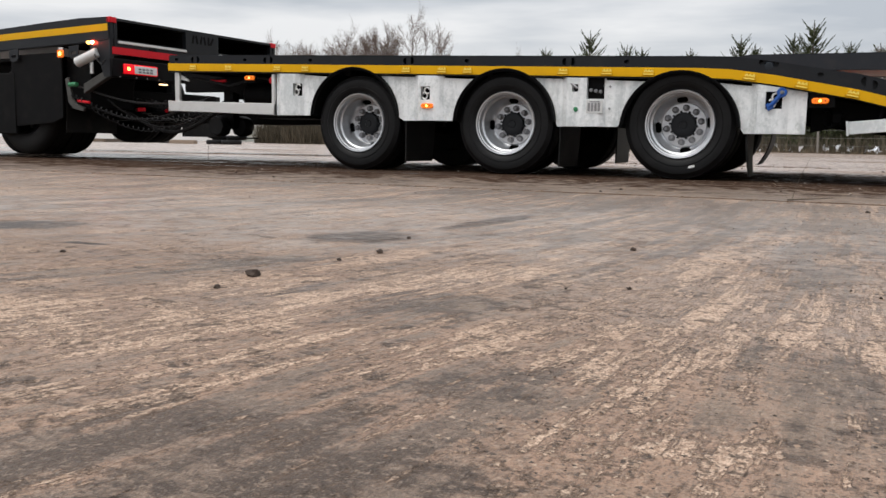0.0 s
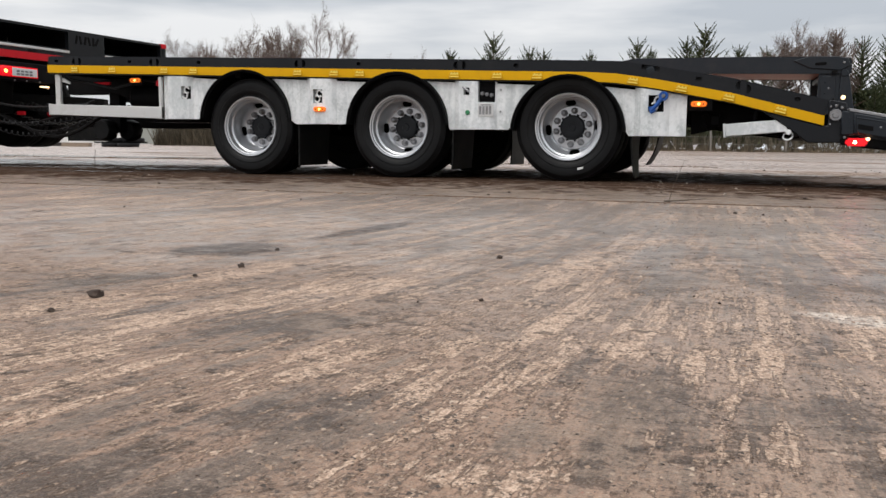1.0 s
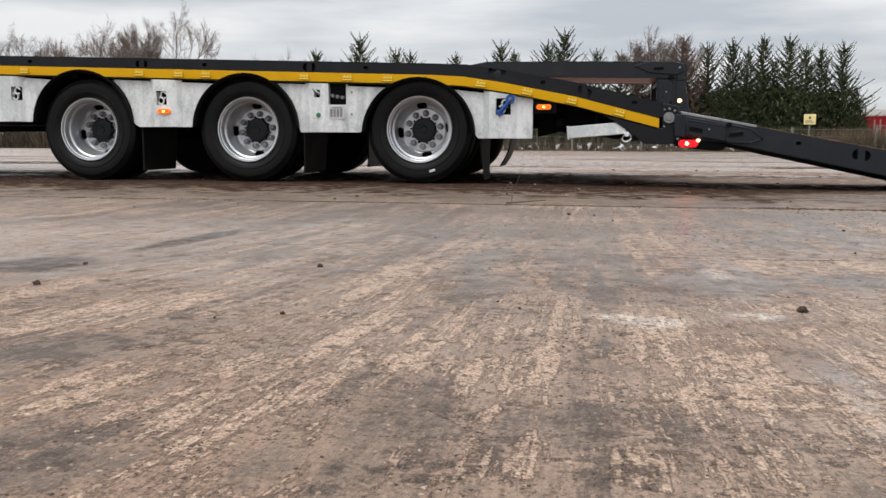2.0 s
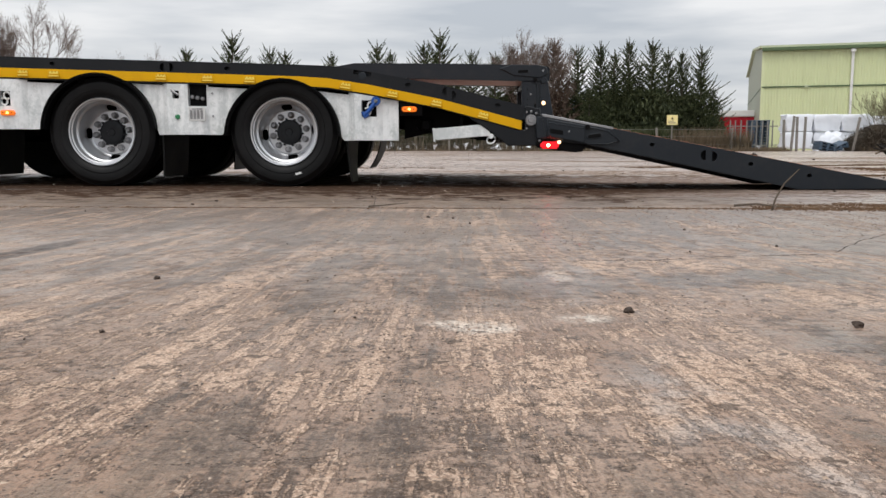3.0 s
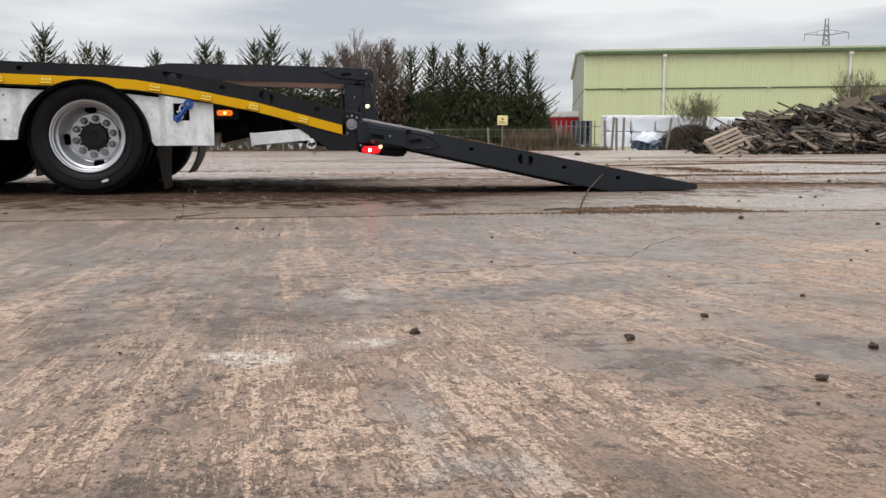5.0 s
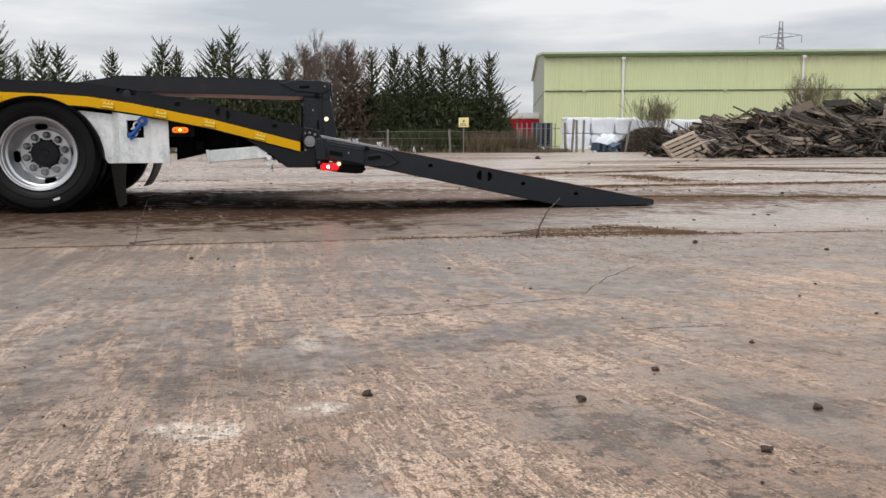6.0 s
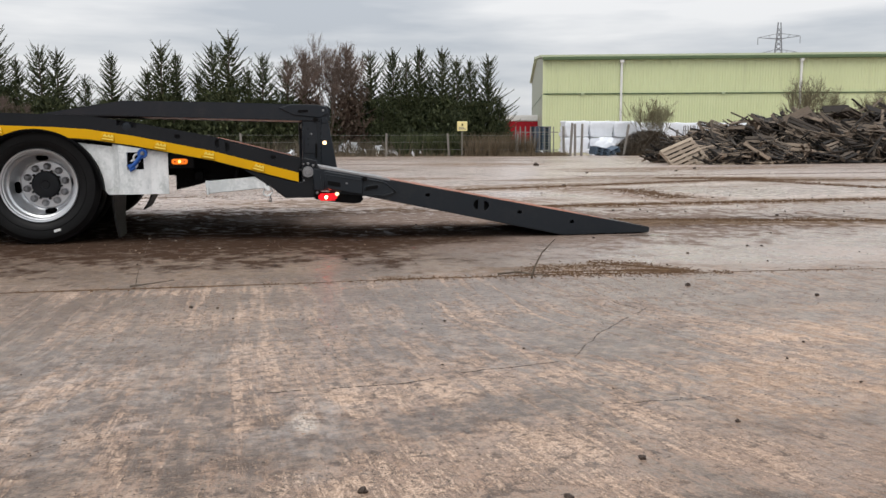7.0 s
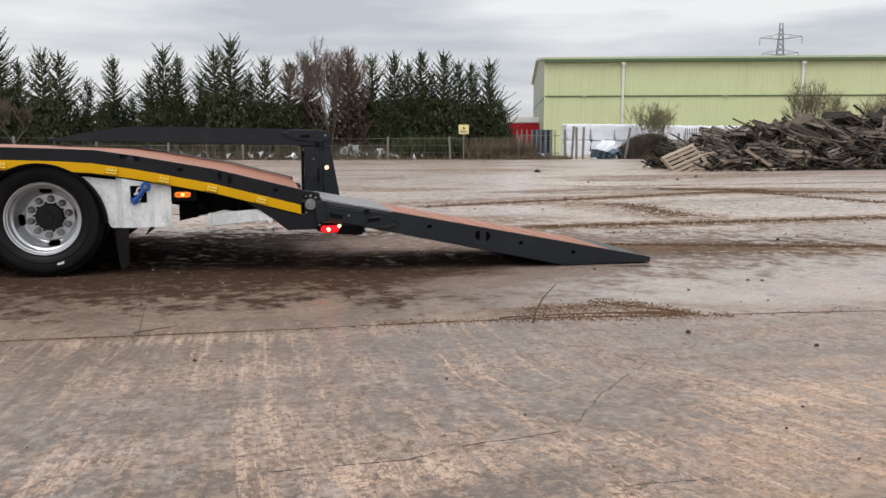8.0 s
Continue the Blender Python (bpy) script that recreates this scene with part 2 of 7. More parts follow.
def yard():
    n = Nodes("wet_concrete_yard", 0.5)
    sep = n.tree.nodes.new("ShaderNodeSeparateXYZ")
    n.tree.links.new(n.coords, sep.inputs[0])
    X, Y = sep.outputs[0], sep.outputs[1]
    ragged = n.noise(2.6, 6, 0.65)
    ragged2 = n.noise(9.0, 5, 0.65)
    wob = n.math("ADD", n.math("MULTIPLY", n.math("SUBTRACT", ragged, 0.5), 2.3), n.math("MULTIPLY", n.math("SUBTRACT", ragged2, 0.5), 1.6))

    def patch(spots, soft=0.75, rag=1.0):
        total = None
        for x, y, a, b, turn in spots:
            c, s = math.cos(radians(turn)), math.sin(radians(turn))
            u = n.math("MULTIPLY_ADD", X, c / a, n.math("MULTIPLY_ADD", Y, s / a, -(x * c + y * s) / a))
            v = n.math("MULTIPLY_ADD", X, -s / b, n.math("MULTIPLY_ADD", Y, c / b, (x * s - y * c) / b))
            r = n.math("SQRT", n.math("ADD", n.math("MULTIPLY", u, u), n.math("MULTIPLY", v, v)))
            m = n.math("SUBTRACT", 1.0 + soft * 0.4, r)
            total = m if total is None else n.math("MAXIMUM", total, m)
        return n.step(n.math("MULTIPLY_ADD", wob, rag, total), -soft * 0.5, soft * 0.6)

    pale, washed_sheen, damp_shade, water = patch(PALE, 1.5), patch(WASHED_SHEEN, 1.3), patch(DAMP_SHADE, 0.9), patch(WATER, 0.5)
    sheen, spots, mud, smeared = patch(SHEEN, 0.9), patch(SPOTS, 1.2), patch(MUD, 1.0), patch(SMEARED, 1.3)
    dust_sheen_zone, glossy = patch(DUST_SHEEN, 1.8), patch(GLOSSY, 1.8)
    # the wheels' drag marks fan out a little over the dry slab
    fan = n.tree.nodes.new("ShaderNodeCombineXYZ")
    aside = n.math("MINIMUM", n.math("MAXIMUM", n.math("SUBTRACT", X, 1.2), -2.4), 2.4)
    along_y = n.math("MINIMUM", n.math("MAXIMUM", n.math("ADD", Y, 4.9), -1.6), 1.9)
    lean = n.math("MULTIPLY", aside, along_y)
    fan_x = n.math("MULTIPLY_ADD", lean, 0.25, X)
    n.tree.links.new(fan_x, fan.inputs[0])
    n.tree.links.new(Y, fan.inputs[1])

    def strands(across, length, detail=4, rough=0.55, warp=0.2, shift=0.0):
        m = n.tree.nodes.new("ShaderNodeMapping")
        m.inputs["Scale"].default_value = (1 / across, 1 / length, 1)
        m.inputs["Location"].default_value = (shift, shift * 0.7, shift)
        n.tree.links.new(fan.outputs[0], m.inputs["Vector"])
        return n.noise(1.0, detail, rough, m.outputs[0], warp)

    def off(value, gain):
        """A noise about nought."""
        return n.math("MULTIPLY_ADD", value, gain, -0.5 * gain)

    hair = strands(0.0070, 0.075, 3, 0.6, 0.1)
    fine = strands(0.017, 0.22, 4, 0.6, 0.15, 3.0)
    drag = strands(0.048, 0.55, 3, 0.5, 0.2, 7.0)
    lane = strands(0.16, 1.5, 4, 0.55, 0.3, 11.0)
    sweep = n.noise(1.0, 4, 0.6, n.mapped((4.0, 46, 1)), 0.5)
    cloud = n.noise(0.9, 5, 0.58)
    mid = n.noise(2.3, 6, 0.62)
    worn = n.noise(6.5, 8, 0.74)
    flakes = n.noise(21, 5, 0.66)
    chips = n.noise(60, 5, 0.75)
    flecks = n.noise(150, 2, 0.6)
    grit = n.noise(330, 2, 0.6)
    # the wet slab begins at a joint beside the trailer
    wet_slab = n.step(n.math("ADD", n.math("MULTIPLY_ADD", X, 0.025, Y), n.math("ADD", n.math("MULTIPLY", ragged2, 0.5), n.math("MULTIPLY", ragged, 0.4))), -1.75, -1.25)
    dry_slab = n.math("MULTIPLY_ADD", wet_slab, -0.9, 1.0)
    # damp that also carries the painted shade below the trailer
    wet = n.math("MULTIPLY", damp_shade, n.step(ragged2, 0.25, 0.6, 0.5, 0.85))
    near_wet = patch(MARKS, 0.6, 0.6)
    # how much dust lies on the bare concrete, plus grazing sheen painted in as dust
    brushed = n.step(n.noise(1.3, 3, 0.55, n.mapped((1, 0.6, 1), 0, (4, 2, 0))), 0.40, 0.60, 0.35, 1.15)
    film = n.math("ADD", n.math("ADD", off(cloud, 1.0), n.math("MULTIPLY", n.math("ADD", off(lane, 1.8), n.math("ADD", off(drag, 1.7), n.math("ADD", off(fine, 1.3), off(hair, 0.5)))), brushed)), off(flakes, 0.9))
    film = n.math("ADD", film, n.math("ADD", off(worn, 2.0), n.math("MULTIPLY_ADD", pale, 0.33, n.math("MULTIPLY_ADD", smeared, -0.25, n.math("MULTIPLY_ADD", near_wet, -0.4, n.math("MULTIPLY_ADD", dust_sheen_zone, 0.21, n.math("ADD", n.step(Y, -5.45, -5.0, -0.03, 0.0), n.math("MULTIPLY", n.step(Y, -4.7, -3.9), n.math("ADD", n.math("ADD", off(drag, 1.5), off(lane, 1.3)), n.math("MULTIPLY_ADD", mid, 1.2, -0.56))))))))))
    bare = n.mix(n.step(mid, 0.36, 0.66), (0.142, 0.099, 0.074), (0.250, 0.176, 0.128))
    bare = n.mix(n.math("MULTIPLY", n.step(hair, 0.42, 0.60), 0.45), bare, (0.285, 0.208, 0.155))
    bare = n.mix(n.math("MULTIPLY", n.step(sweep, 0.50, 0.60), 0.22), bare, (0.085, 0.060, 0.046))
    base = n.mix(n.math("MULTIPLY", n.step(film, -0.20, 0.24), 0.80), bare, n.mix(n.step(cloud, 0.42, 0.60), (0.425, 0.268, 0.184), (0.465, 0.322, 0.240)))
    # grime rubbed into the surface
    rub = n.math("ADD", n.math("ADD", off(worn, 1.5), off(flakes, 1.3)), n.math("ADD", off(sweep, 0.45), n.math("MULTIPLY_ADD", film, -0.22, n.math("MULTIPLY", smeared, 0.10))))
    base = n.mix(n.math("MULTIPLY", n.step(rub, 0.02, 0.17), 0.80), base, (0.068, 0.045, 0.032))
    # dried crust that has crumbled along the drag marks
    cell = n.tree.nodes.new("ShaderNodeTexVoronoi")
    cell.inputs["Scale"].default_value = 1.0
    bent = n.tree.nodes.new("ShaderNodeVectorMath")
    bent.operation = "MULTIPLY_ADD"
    jitter = n.tree.nodes.new("ShaderNodeTexNoise")
    jitter.inputs["Scale"].default_value, jitter.inputs["Detail"].default_value = 120.0, 3.0
    n.tree.links.new(n.coords, jitter.inputs["Vector"])
    n.tree.links.new(jitter.outputs["Color"], bent.inputs[0])
    bent.inputs[1].default_value = (1.6, 1.6, 0.0)
    n.tree.links.new(n.mapped((330, 210, 1)), bent.inputs[2])
    n.tree.links.new(bent.outputs[0], cell.inputs["Vector"])
    pick = n.tree.nodes.new("ShaderNodeSeparateColor")
    n.tree.links.new(cell.outputs["Color"], pick.inputs[0])
    lot = pick.outputs[0]
    comb = n.math("MULTIPLY", n.math("SINE", n.math("MULTIPLY_ADD", fan_x, 140.0, off(ragged2, 5.0))), patch(((1.14, -4.95, 0.28, 0.17, 90), (1.62, -4.95, 0.25, 0.12, 95)), 0.8))
    heap = n.math("ADD", film, n.math("ADD", off(chips, 1.5), n.math("ADD", off(flakes, 1.0), n.math("ADD", off(hair, 1.1), n.math("ADD", off(fine, 0.9), n.math("MULTIPLY", comb, 0.16))))))
    crust = n.math("MULTIPLY", n.step(heap, 0.29, 0.47), dry_slab)
    rimmed = n.math("MULTIPLY", n.math("MULTIPLY", n.step(heap, 0.08, 0.20), n.step(heap, 0.36, 0.26)), dry_slab)
    base = n.mix(n.math("MULTIPLY", rimmed, 0.55), base, (0.100, 0.065, 0.045))
    crumb = n.mix(n.step(n.math("ADD", n.math("MULTIPLY", flecks, 0.6), n.math("MULTIPLY", lot, 0.25)), 0.30, 0.56), (0.385, 0.258, 0.182), (0.77, 0.572, 0.435))
    base = n.mix(n.math("MULTIPLY", crust, n.math("MULTIPLY_ADD", pale, 0.18, 0.66)), base, crumb)
    base = n.mix(n.math("MULTIPLY", n.math("MULTIPLY", crust, n.step(chips, 0.55, 0.60)), 0.80), base, (0.085, 0.052, 0.034))
    # whitish washed patches; the two large left ones are gloss painted as pale colour
    chalk_sheen = n.math("MULTIPLY", washed_sheen, n.step(n.math("ADD", n.math("MULTIPLY", fine, 0.3), n.math("MULTIPLY", ragged2, 0.7)), 0.42, 0.60))
    base = n.mix(n.math("MULTIPLY", chalk_sheen, 0.50), base, (0.46, 0.42, 0.395))
    base = n.mix(n.math("MULTIPLY", spots, n.step(n.math("ADD", chips, off(flakes, 0.8)), 0.36, 0.56, 0.05, 0.9)), base, (0.80, 0.70, 0.60))
    # clods and chips
    base = n.mix(n.math("MULTIPLY", n.step(flakes, 0.595, 0.64), 0.80), base, (0.062, 0.041, 0.030))
    base = n.mix(n.math("MULTIPLY", n.step(flecks, 0.585, 0.65), 0.65), base, (0.062, 0.042, 0.031))
    base = n.mix(n.math("MULTIPLY", n.step(flecks, 0.41, 0.35), 0.35), base, (0.50, 0.38, 0.29))
    base = n.mix(n.math("MULTIPLY", n.step(grit, 0.56, 0.66), 0.42), base, (0.075, 0.056, 0.045))
    base = n.mix(n.math("MULTIPLY", n.step(grit, 0.44, 0.34), 0.30), base, (0.48, 0.375, 0.295))
    # glossy sky reflection on the middle of the slab, painted as paler brown
    far_sheen = n.math("MULTIPLY", n.math("MULTIPLY", n.step(Y, -4.6, -3.0), n.step(X, 2.6, 1.4)), n.step(cloud, 0.35, 0.6, 0.03, 0.18))
    base = n.mix(far_sheen, base, (0.330, 0.222, 0.158))
    base = n.mix(n.math("MULTIPLY", n.math("MULTIPLY", n.step(X, 2.0, 3.0), n.math("SUBTRACT", 1.0, pale)), 0.25), base, (0.230, 0.132, 0.082))
    # scabs of dried dirt on the trodden part of the slab
    scab = n.noise(34, 5, 0.72, None, 0.3)
    trodden = n.math("MULTIPLY", n.step(Y, -4.8, -4.1), n.step(X, 0.1, 0.9, 0.35, 1.0))
    base = n.mix(n.math("MULTIPLY", n.math("MULTIPLY", trodden, n.step(scab, 0.50, 0.60)), 0.42), base, (0.52, 0.345, 0.232))
    base = n.mix(n.math("MULTIPLY", n.math("MULTIPLY", trodden, n.step(scab, 0.50, 0.41)), 0.62), base, (0.085, 0.052, 0.035))
    base = n.mix(n.math("MULTIPLY", near_wet, n.step(n.math("ADD", flakes, off(sweep, 0.8)), 0.36, 0.56, 0.45, 0.9)), base, (0.040, 0.031, 0.027))
    sandy = n.math("MULTIPLY", patch(SANDY, 1.1, 0.8), n.step(n.math("ADD", worn, off(flakes, 0.8)), 0.42, 0.60, 0.05, 0.70))
    base = n.mix(sandy, base, n.mix(n.step(chips, 0.42, 0.58), (0.36, 0.225, 0.145), (0.66, 0.465, 0.335)))
    # the slab beyond the joint: dark red-brown where soaked, pinkish where washed and where sky reflection is painted
    # in, with matte bands of mud
    bands = n.noise(1.0, 6, 0.62, n.mapped((0.16, 0.36, 1)), 1.4)
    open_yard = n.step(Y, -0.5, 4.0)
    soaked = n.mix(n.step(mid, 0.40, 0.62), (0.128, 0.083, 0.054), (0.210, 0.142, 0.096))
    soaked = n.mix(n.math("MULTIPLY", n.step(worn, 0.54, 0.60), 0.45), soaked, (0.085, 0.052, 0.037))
    # paler towards the open yard and the right: sky reflection painted into the colour
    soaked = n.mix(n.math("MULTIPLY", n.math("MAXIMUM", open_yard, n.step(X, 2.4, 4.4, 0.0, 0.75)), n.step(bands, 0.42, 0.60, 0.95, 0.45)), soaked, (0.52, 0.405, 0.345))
    soaked = n.mix(n.math("MULTIPLY", n.step(flecks, 0.58, 0.64), 0.6), soaked, (0.06, 0.040, 0.030))
    soaked = n.mix(n.math("MULTIPLY", n.step(chips, 0.56, 0.64), 0.45), soaked, (0.075, 0.048, 0.035))
    soaked = n.mix(n.math("MULTIPLY", n.step(chips, 0.43, 0.36), 0.35), soaked, (0.42, 0.31, 0.235))
    soaked = n.mix(n.math("MULTIPLY", n.step(scab, 0.53, 0.60), 0.40), soaked, (0.34, 0.245, 0.165))
    soaked = n.mix(n.math("MULTIPLY", n.step(scab, 0.46, 0.39), 0.45), soaked, (0.060, 0.037, 0.026))
    soak_shade = n.step(wet, 0.05, 0.75)
    # shade below trailer and ramp painted over the damp as near-black brown
    soaked = n.mix(n.math("MULTIPLY", soak_shade, 0.90), soaked, (0.048, 0.029, 0.021))
    muddy = n.math("MAXIMUM", n.math("MULTIPLY", open_yard, n.step(n.math("ADD", bands, off(worn, 0.35)), 0.52, 0.63, 0.0, 0.8)), n.math("MULTIPLY", mud, n.step(worn, 0.38, 0.54, 0.25, 1.0)))
    muddy = n.math("MULTIPLY", muddy, wet_slab)
    soaked = n.mix(n.math("MULTIPLY", muddy, 0.80), soaked, n.mix(n.step(flakes, 0.40, 0.60), (0.095, 0.060, 0.038), (0.215, 0.148, 0.098)))
    base = n.mix(n.math("MULTIPLY", n.math("MULTIPLY", n.step(Y, -4.9, -3.9), n.step(rub, -0.12, 0.10)), 0.26), base, (0.130, 0.080, 0.053))
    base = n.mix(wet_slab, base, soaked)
    # the sheen patches get their reflected sky as a pale base colour too
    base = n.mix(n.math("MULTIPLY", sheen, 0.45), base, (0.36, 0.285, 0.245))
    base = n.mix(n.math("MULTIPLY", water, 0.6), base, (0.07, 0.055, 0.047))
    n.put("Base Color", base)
    dry = n.math("ADD", n.step(film, -0.25, 0.2, 0.30, 0.52), n.math("MULTIPLY", crust, 0.30))
    dry = n.math("ADD", dry, n.math("MULTIPLY", glossy, 0.04))
    dry = n.math("ADD", dry, n.math("MULTIPLY", near_wet, 0.15))
    slick = n.math("ADD", n.step(worn, 0.38, 0.62, 0.20, 0.40), n.math("MULTIPLY", muddy, 0.55))
    slick = n.math("ADD", slick, n.math("MULTIPLY", n.step(Y, 0.5, -0.4, 0.0, 0.18), n.math("SUBTRACT", 1.0, sheen)))
    slick = n.math("SUBTRACT", slick, n.math("MULTIPLY", sheen, 0.06))
    slick = n.math("MULTIPLY_ADD", soak_shade, 0.22, slick)
    rough = n.math("ADD", n.math("MULTIPLY", dry, n.math("SUBTRACT", 1.0, wet_slab)), n.math("MULTIPLY", slick, wet_slab))
    rough = n.math("MULTIPLY", rough, n.math("MULTIPLY_ADD", water, -0.72, 1.0))
    rough = n.math("MAXIMUM", rough, 0.035)
    n.put("Roughness", rough)
    # a thin film of water over the washed part of the slabs
    wash = n.math("MAXIMUM", glossy, n.math("MULTIPLY", n.math("MULTIPLY", wet_slab, n.step(X, 1.5, 3.5)), n.math("SUBTRACT", 1.0, n.math("MAXIMUM", muddy, soak_shade))))
    n.put("Coat Weight", n.math("MULTIPLY", n.math("MULTIPLY", wash, n.math("SUBTRACT", 1.0, n.math("MAXIMUM", near_wet, sandy))), n.step(worn, 0.36, 0.60, 0.56, 0.20)))
    n.put("Coat Roughness", 0.30)
    n.put("Coat IOR", 1.36)
    gloss = n.math("MULTIPLY_ADD", muddy, -0.70, n.step(Y, -4.9, -3.0, 0.30, 0.78))
    gloss = n.math("ADD", gloss, n.math("MULTIPLY", glossy, 0.15))
    n.put("Specular IOR Level", n.math("MULTIPLY", gloss, n.math("MULTIPLY_ADD", n.math("MULTIPLY", soak_shade, wet_slab), -1.0, 1.0)))
    relief = n.math("ADD", n.math("MULTIPLY", worn, 1.6), n.math("ADD", n.math("MULTIPLY", fine, 0.7), n.math("MULTIPLY", flakes, 1.2)))
    relief = n.math("ADD", relief, n.math("MULTIPLY", crust, 0.35))
    calm = n.math("MULTIPLY", n.math("MULTIPLY_ADD", water, -0.95, 1.0), n.math("MULTIPLY_ADD", wet_slab, -0.85, 1.0))
    calm = n.math("MULTIPLY", calm, n.math("MULTIPLY_ADD", wet, -0.5, 1.0))
    calm = n.math("MULTIPLY", calm, n.math("MULTIPLY_ADD", glossy, -0.35, 1.0))
    calm = n.math("MULTIPLY", calm, n.step(Y, -4.9, -3.4, 1.0, 0.75))
    n.bump(n.math("MULTIPLY", relief, calm), 1.0, 0.011)
    return n.mat


YARD = yard()

# ---------------------------------------------------------------- builders


def smooth_by_angle(me, angle=40):
    for p in me.polygons:
        p.use_smooth = True
    me.set_sharp_from_angle(angle=radians(angle))


def link(name, me, material, parent=None, label=""):
    me.materials.append(material)
    ob = new(name, me)
    if parent is not None:
        ob.parent = parent
    if label:
        ob["label"] = label
    return ob


def part(name, bm, material, parent=None, label="", smooth=True):
    """Links a bmesh as one mesh object under a thing or a part."""
    bmesh.ops.recalc_face_normals(bm, faces=bm.faces)
    me = bpy.data.meshes.new(name)
    bm.to_mesh(me)
    bm.free()
    if smooth:
        smooth_by_angle(me)
    return link(name, me, material, parent, label)


def raw(name, verts, faces, material, parent=None, label="", smooth=False):
    me = bpy.data.meshes.new(name)
    me.from_pydata(verts, [], faces)
    if smooth:
        smooth_by_angle(me, 60)
    return link(name, me, material, parent, label)


def thing(name, label, category, m=None, group="", kind=""):
    """An Empty that holds the parts of a thing."""
    ob = new(name)
    ob.empty_display_size = 0.1
    if m is not None:
        ob.matrix_basis = m
    return tagged(ob, label, category, group, kind)


def round_edges(bm, width, segments=1):
    if width > 0:
        sharp = [e for e in bm.edges if len(e.link_faces) == 2 and e.calc_face_angle(0) > 0.35]
        bmesh.ops.bevel(bm, geom=sharp, offset=width, segments=segments, affect="EDGES", clamp_overlap=True)
    return bm


def box(x0, x1, y0, y1, z0, z1, bevel=0.004, segments=1):
    bm = bmesh.new()
    bmesh.ops.create_cube(bm, size=1)
    bmesh.ops.transform(bm, verts=bm.verts, matrix=Matrix.LocRotScale(((x0 + x1) / 2, (y0 + y1) / 2, (z0 + z1) / 2), None, (abs(x1 - x0), abs(y1 - y0), abs(z1 - z0))))
    return round_edges(bm, bevel, segments)


def prism(outline, y0, y1, bevel=0.003, segments=1):
    """A plate with an outline in x and z, from y0 to y1."""
    bm = bmesh.new()
    a = [bm.verts.new((x, y0, z)) for x, z in outline]
    b = [bm.verts.new((x, y1, z)) for x, z in outline]
    bm.faces.new(a)
    bm.faces.new(b[::-1])
    for i in range(len(a)):
        j = (i + 1) % len(a)
        bm.faces.new((a[j], a[i], b[i], b[j]))
    bmesh.ops.recalc_face_normals(bm, faces=bm.faces)
    return round_edges(bm, bevel, segments)


def lathe(profile, count=48, closed=False, axis="Y"):
    """Turns a profile of (radius, along) about an axis."""
    bm = bmesh.new()
    rings = []
    for r, y in profile:
        if r < 1e-6:
            rings.append([bm.verts.new((0, y, 0))])
        else:
            rings.append([bm.verts.new((r * math.cos(2 * math.pi * i / count), y, r * math.sin(2 * math.pi * i / count))) for i in range(count)])
    pairs = list(zip(rings, rings[1:] + ([rings[0]] if closed else [])))
    for p, q in (pairs if closed else pairs[: len(rings) - 1]):
        for i in range(count):
            j = (i + 1) % count
            if len(p) == 1 and len(q) > 1:
                bm.faces.new((p[0], q[i], q[j]))
            elif len(q) == 1 and len(p) > 1:
                bm.faces.new((p[i], p[j], q[0]))
            elif len(p) > 1:
                bm.faces.new((p[i], p[j], q[j], q[i]))
    bmesh.ops.recalc_face_normals(bm, faces=bm.faces)
    if axis != "Y":
        turn = {"X": pose(0, 0, 0, 0, 0, -90), "Z": pose(0, 0, 0, 90, 0, 0)}[axis]
        bmesh.ops.transform(bm, verts=bm.verts, matrix=turn)
    return bm


def rod(r, y0, y1, count=16, bevel=0.003, axis="Y"):
    return lathe([(0, y0), (r - bevel, y0), (r, y0 + bevel), (r, y1 - bevel), (r - bevel, y1), (0, y1)], count, axis=axis)


def moved(bm, m):
    bmesh.ops.transform(bm, verts=bm.verts, matrix=m)
    return bm


def joined(*bms):
    out = bmesh.new()
    for b in bms:
        me = bpy.data.meshes.new("joined")
        b.to_mesh(me)
        b.free()
        out.from_mesh(me)
        bpy.data.meshes.remove(me)
    return out


def tube(points, radius, count=8, taper=1.0):
    """A pipe along points."""
    bm = bmesh.new()
    pts = [Vector(p) for p in points]
    last = None
    up = Vector((0.13, 0.31, 0.94))
    for i, p in enumerate(pts):
        d = (pts[min(i + 1, len(pts) - 1)] - pts[max(i - 1, 0)]).normalized()
        u = d.cross(up)
        u = u.normalized() if u.length > 1e-4 else Vector((1, 0, 0))
        v = d.cross(u)
        r = radius * (1 + (taper - 1) * i / (len(pts) - 1))
        ring = [bm.verts.new(p + r * (u * math.cos(2 * math.pi * k / count) + v * math.sin(2 * math.pi * k / count))) for k in range(count)]
        if last:
            for k in range(count):
                bm.faces.new((last[k], last[(k + 1) % count], ring[(k + 1) % count], ring[k]))
        else:
            bm.faces.new(ring[::-1])
        last = ring
    bm.faces.new(last)
    return bm


def cut(ob, cutter):
    """Takes the bmesh cutter out of ob's mesh for good."""
    bmesh.ops.recalc_face_normals(cutter, faces=cutter.faces)
    me = bpy.data.meshes.new("cutter")
    cutter.to_mesh(me)
    cutter.free()
    tool = new("cutter", me)
    tool.parent = ob.parent
    mod = ob.modifiers.new("cut", "BOOLEAN")
    mod.operation, mod.solver, mod.object = "DIFFERENCE", "EXACT", tool
    bpy.context.view_layer.update()
    made = bpy.data.meshes.new_from_object(ob.evaluated_get(bpy.context.evaluated_depsgraph_get()))
    ob.modifiers.clear()
    old = ob.data
    ob.data = made
    made.name = old.name
    smooth_by_angle(made)
    bpy.data.objects.remove(tool)
    bpy.data.meshes.remove(me)
    return ob


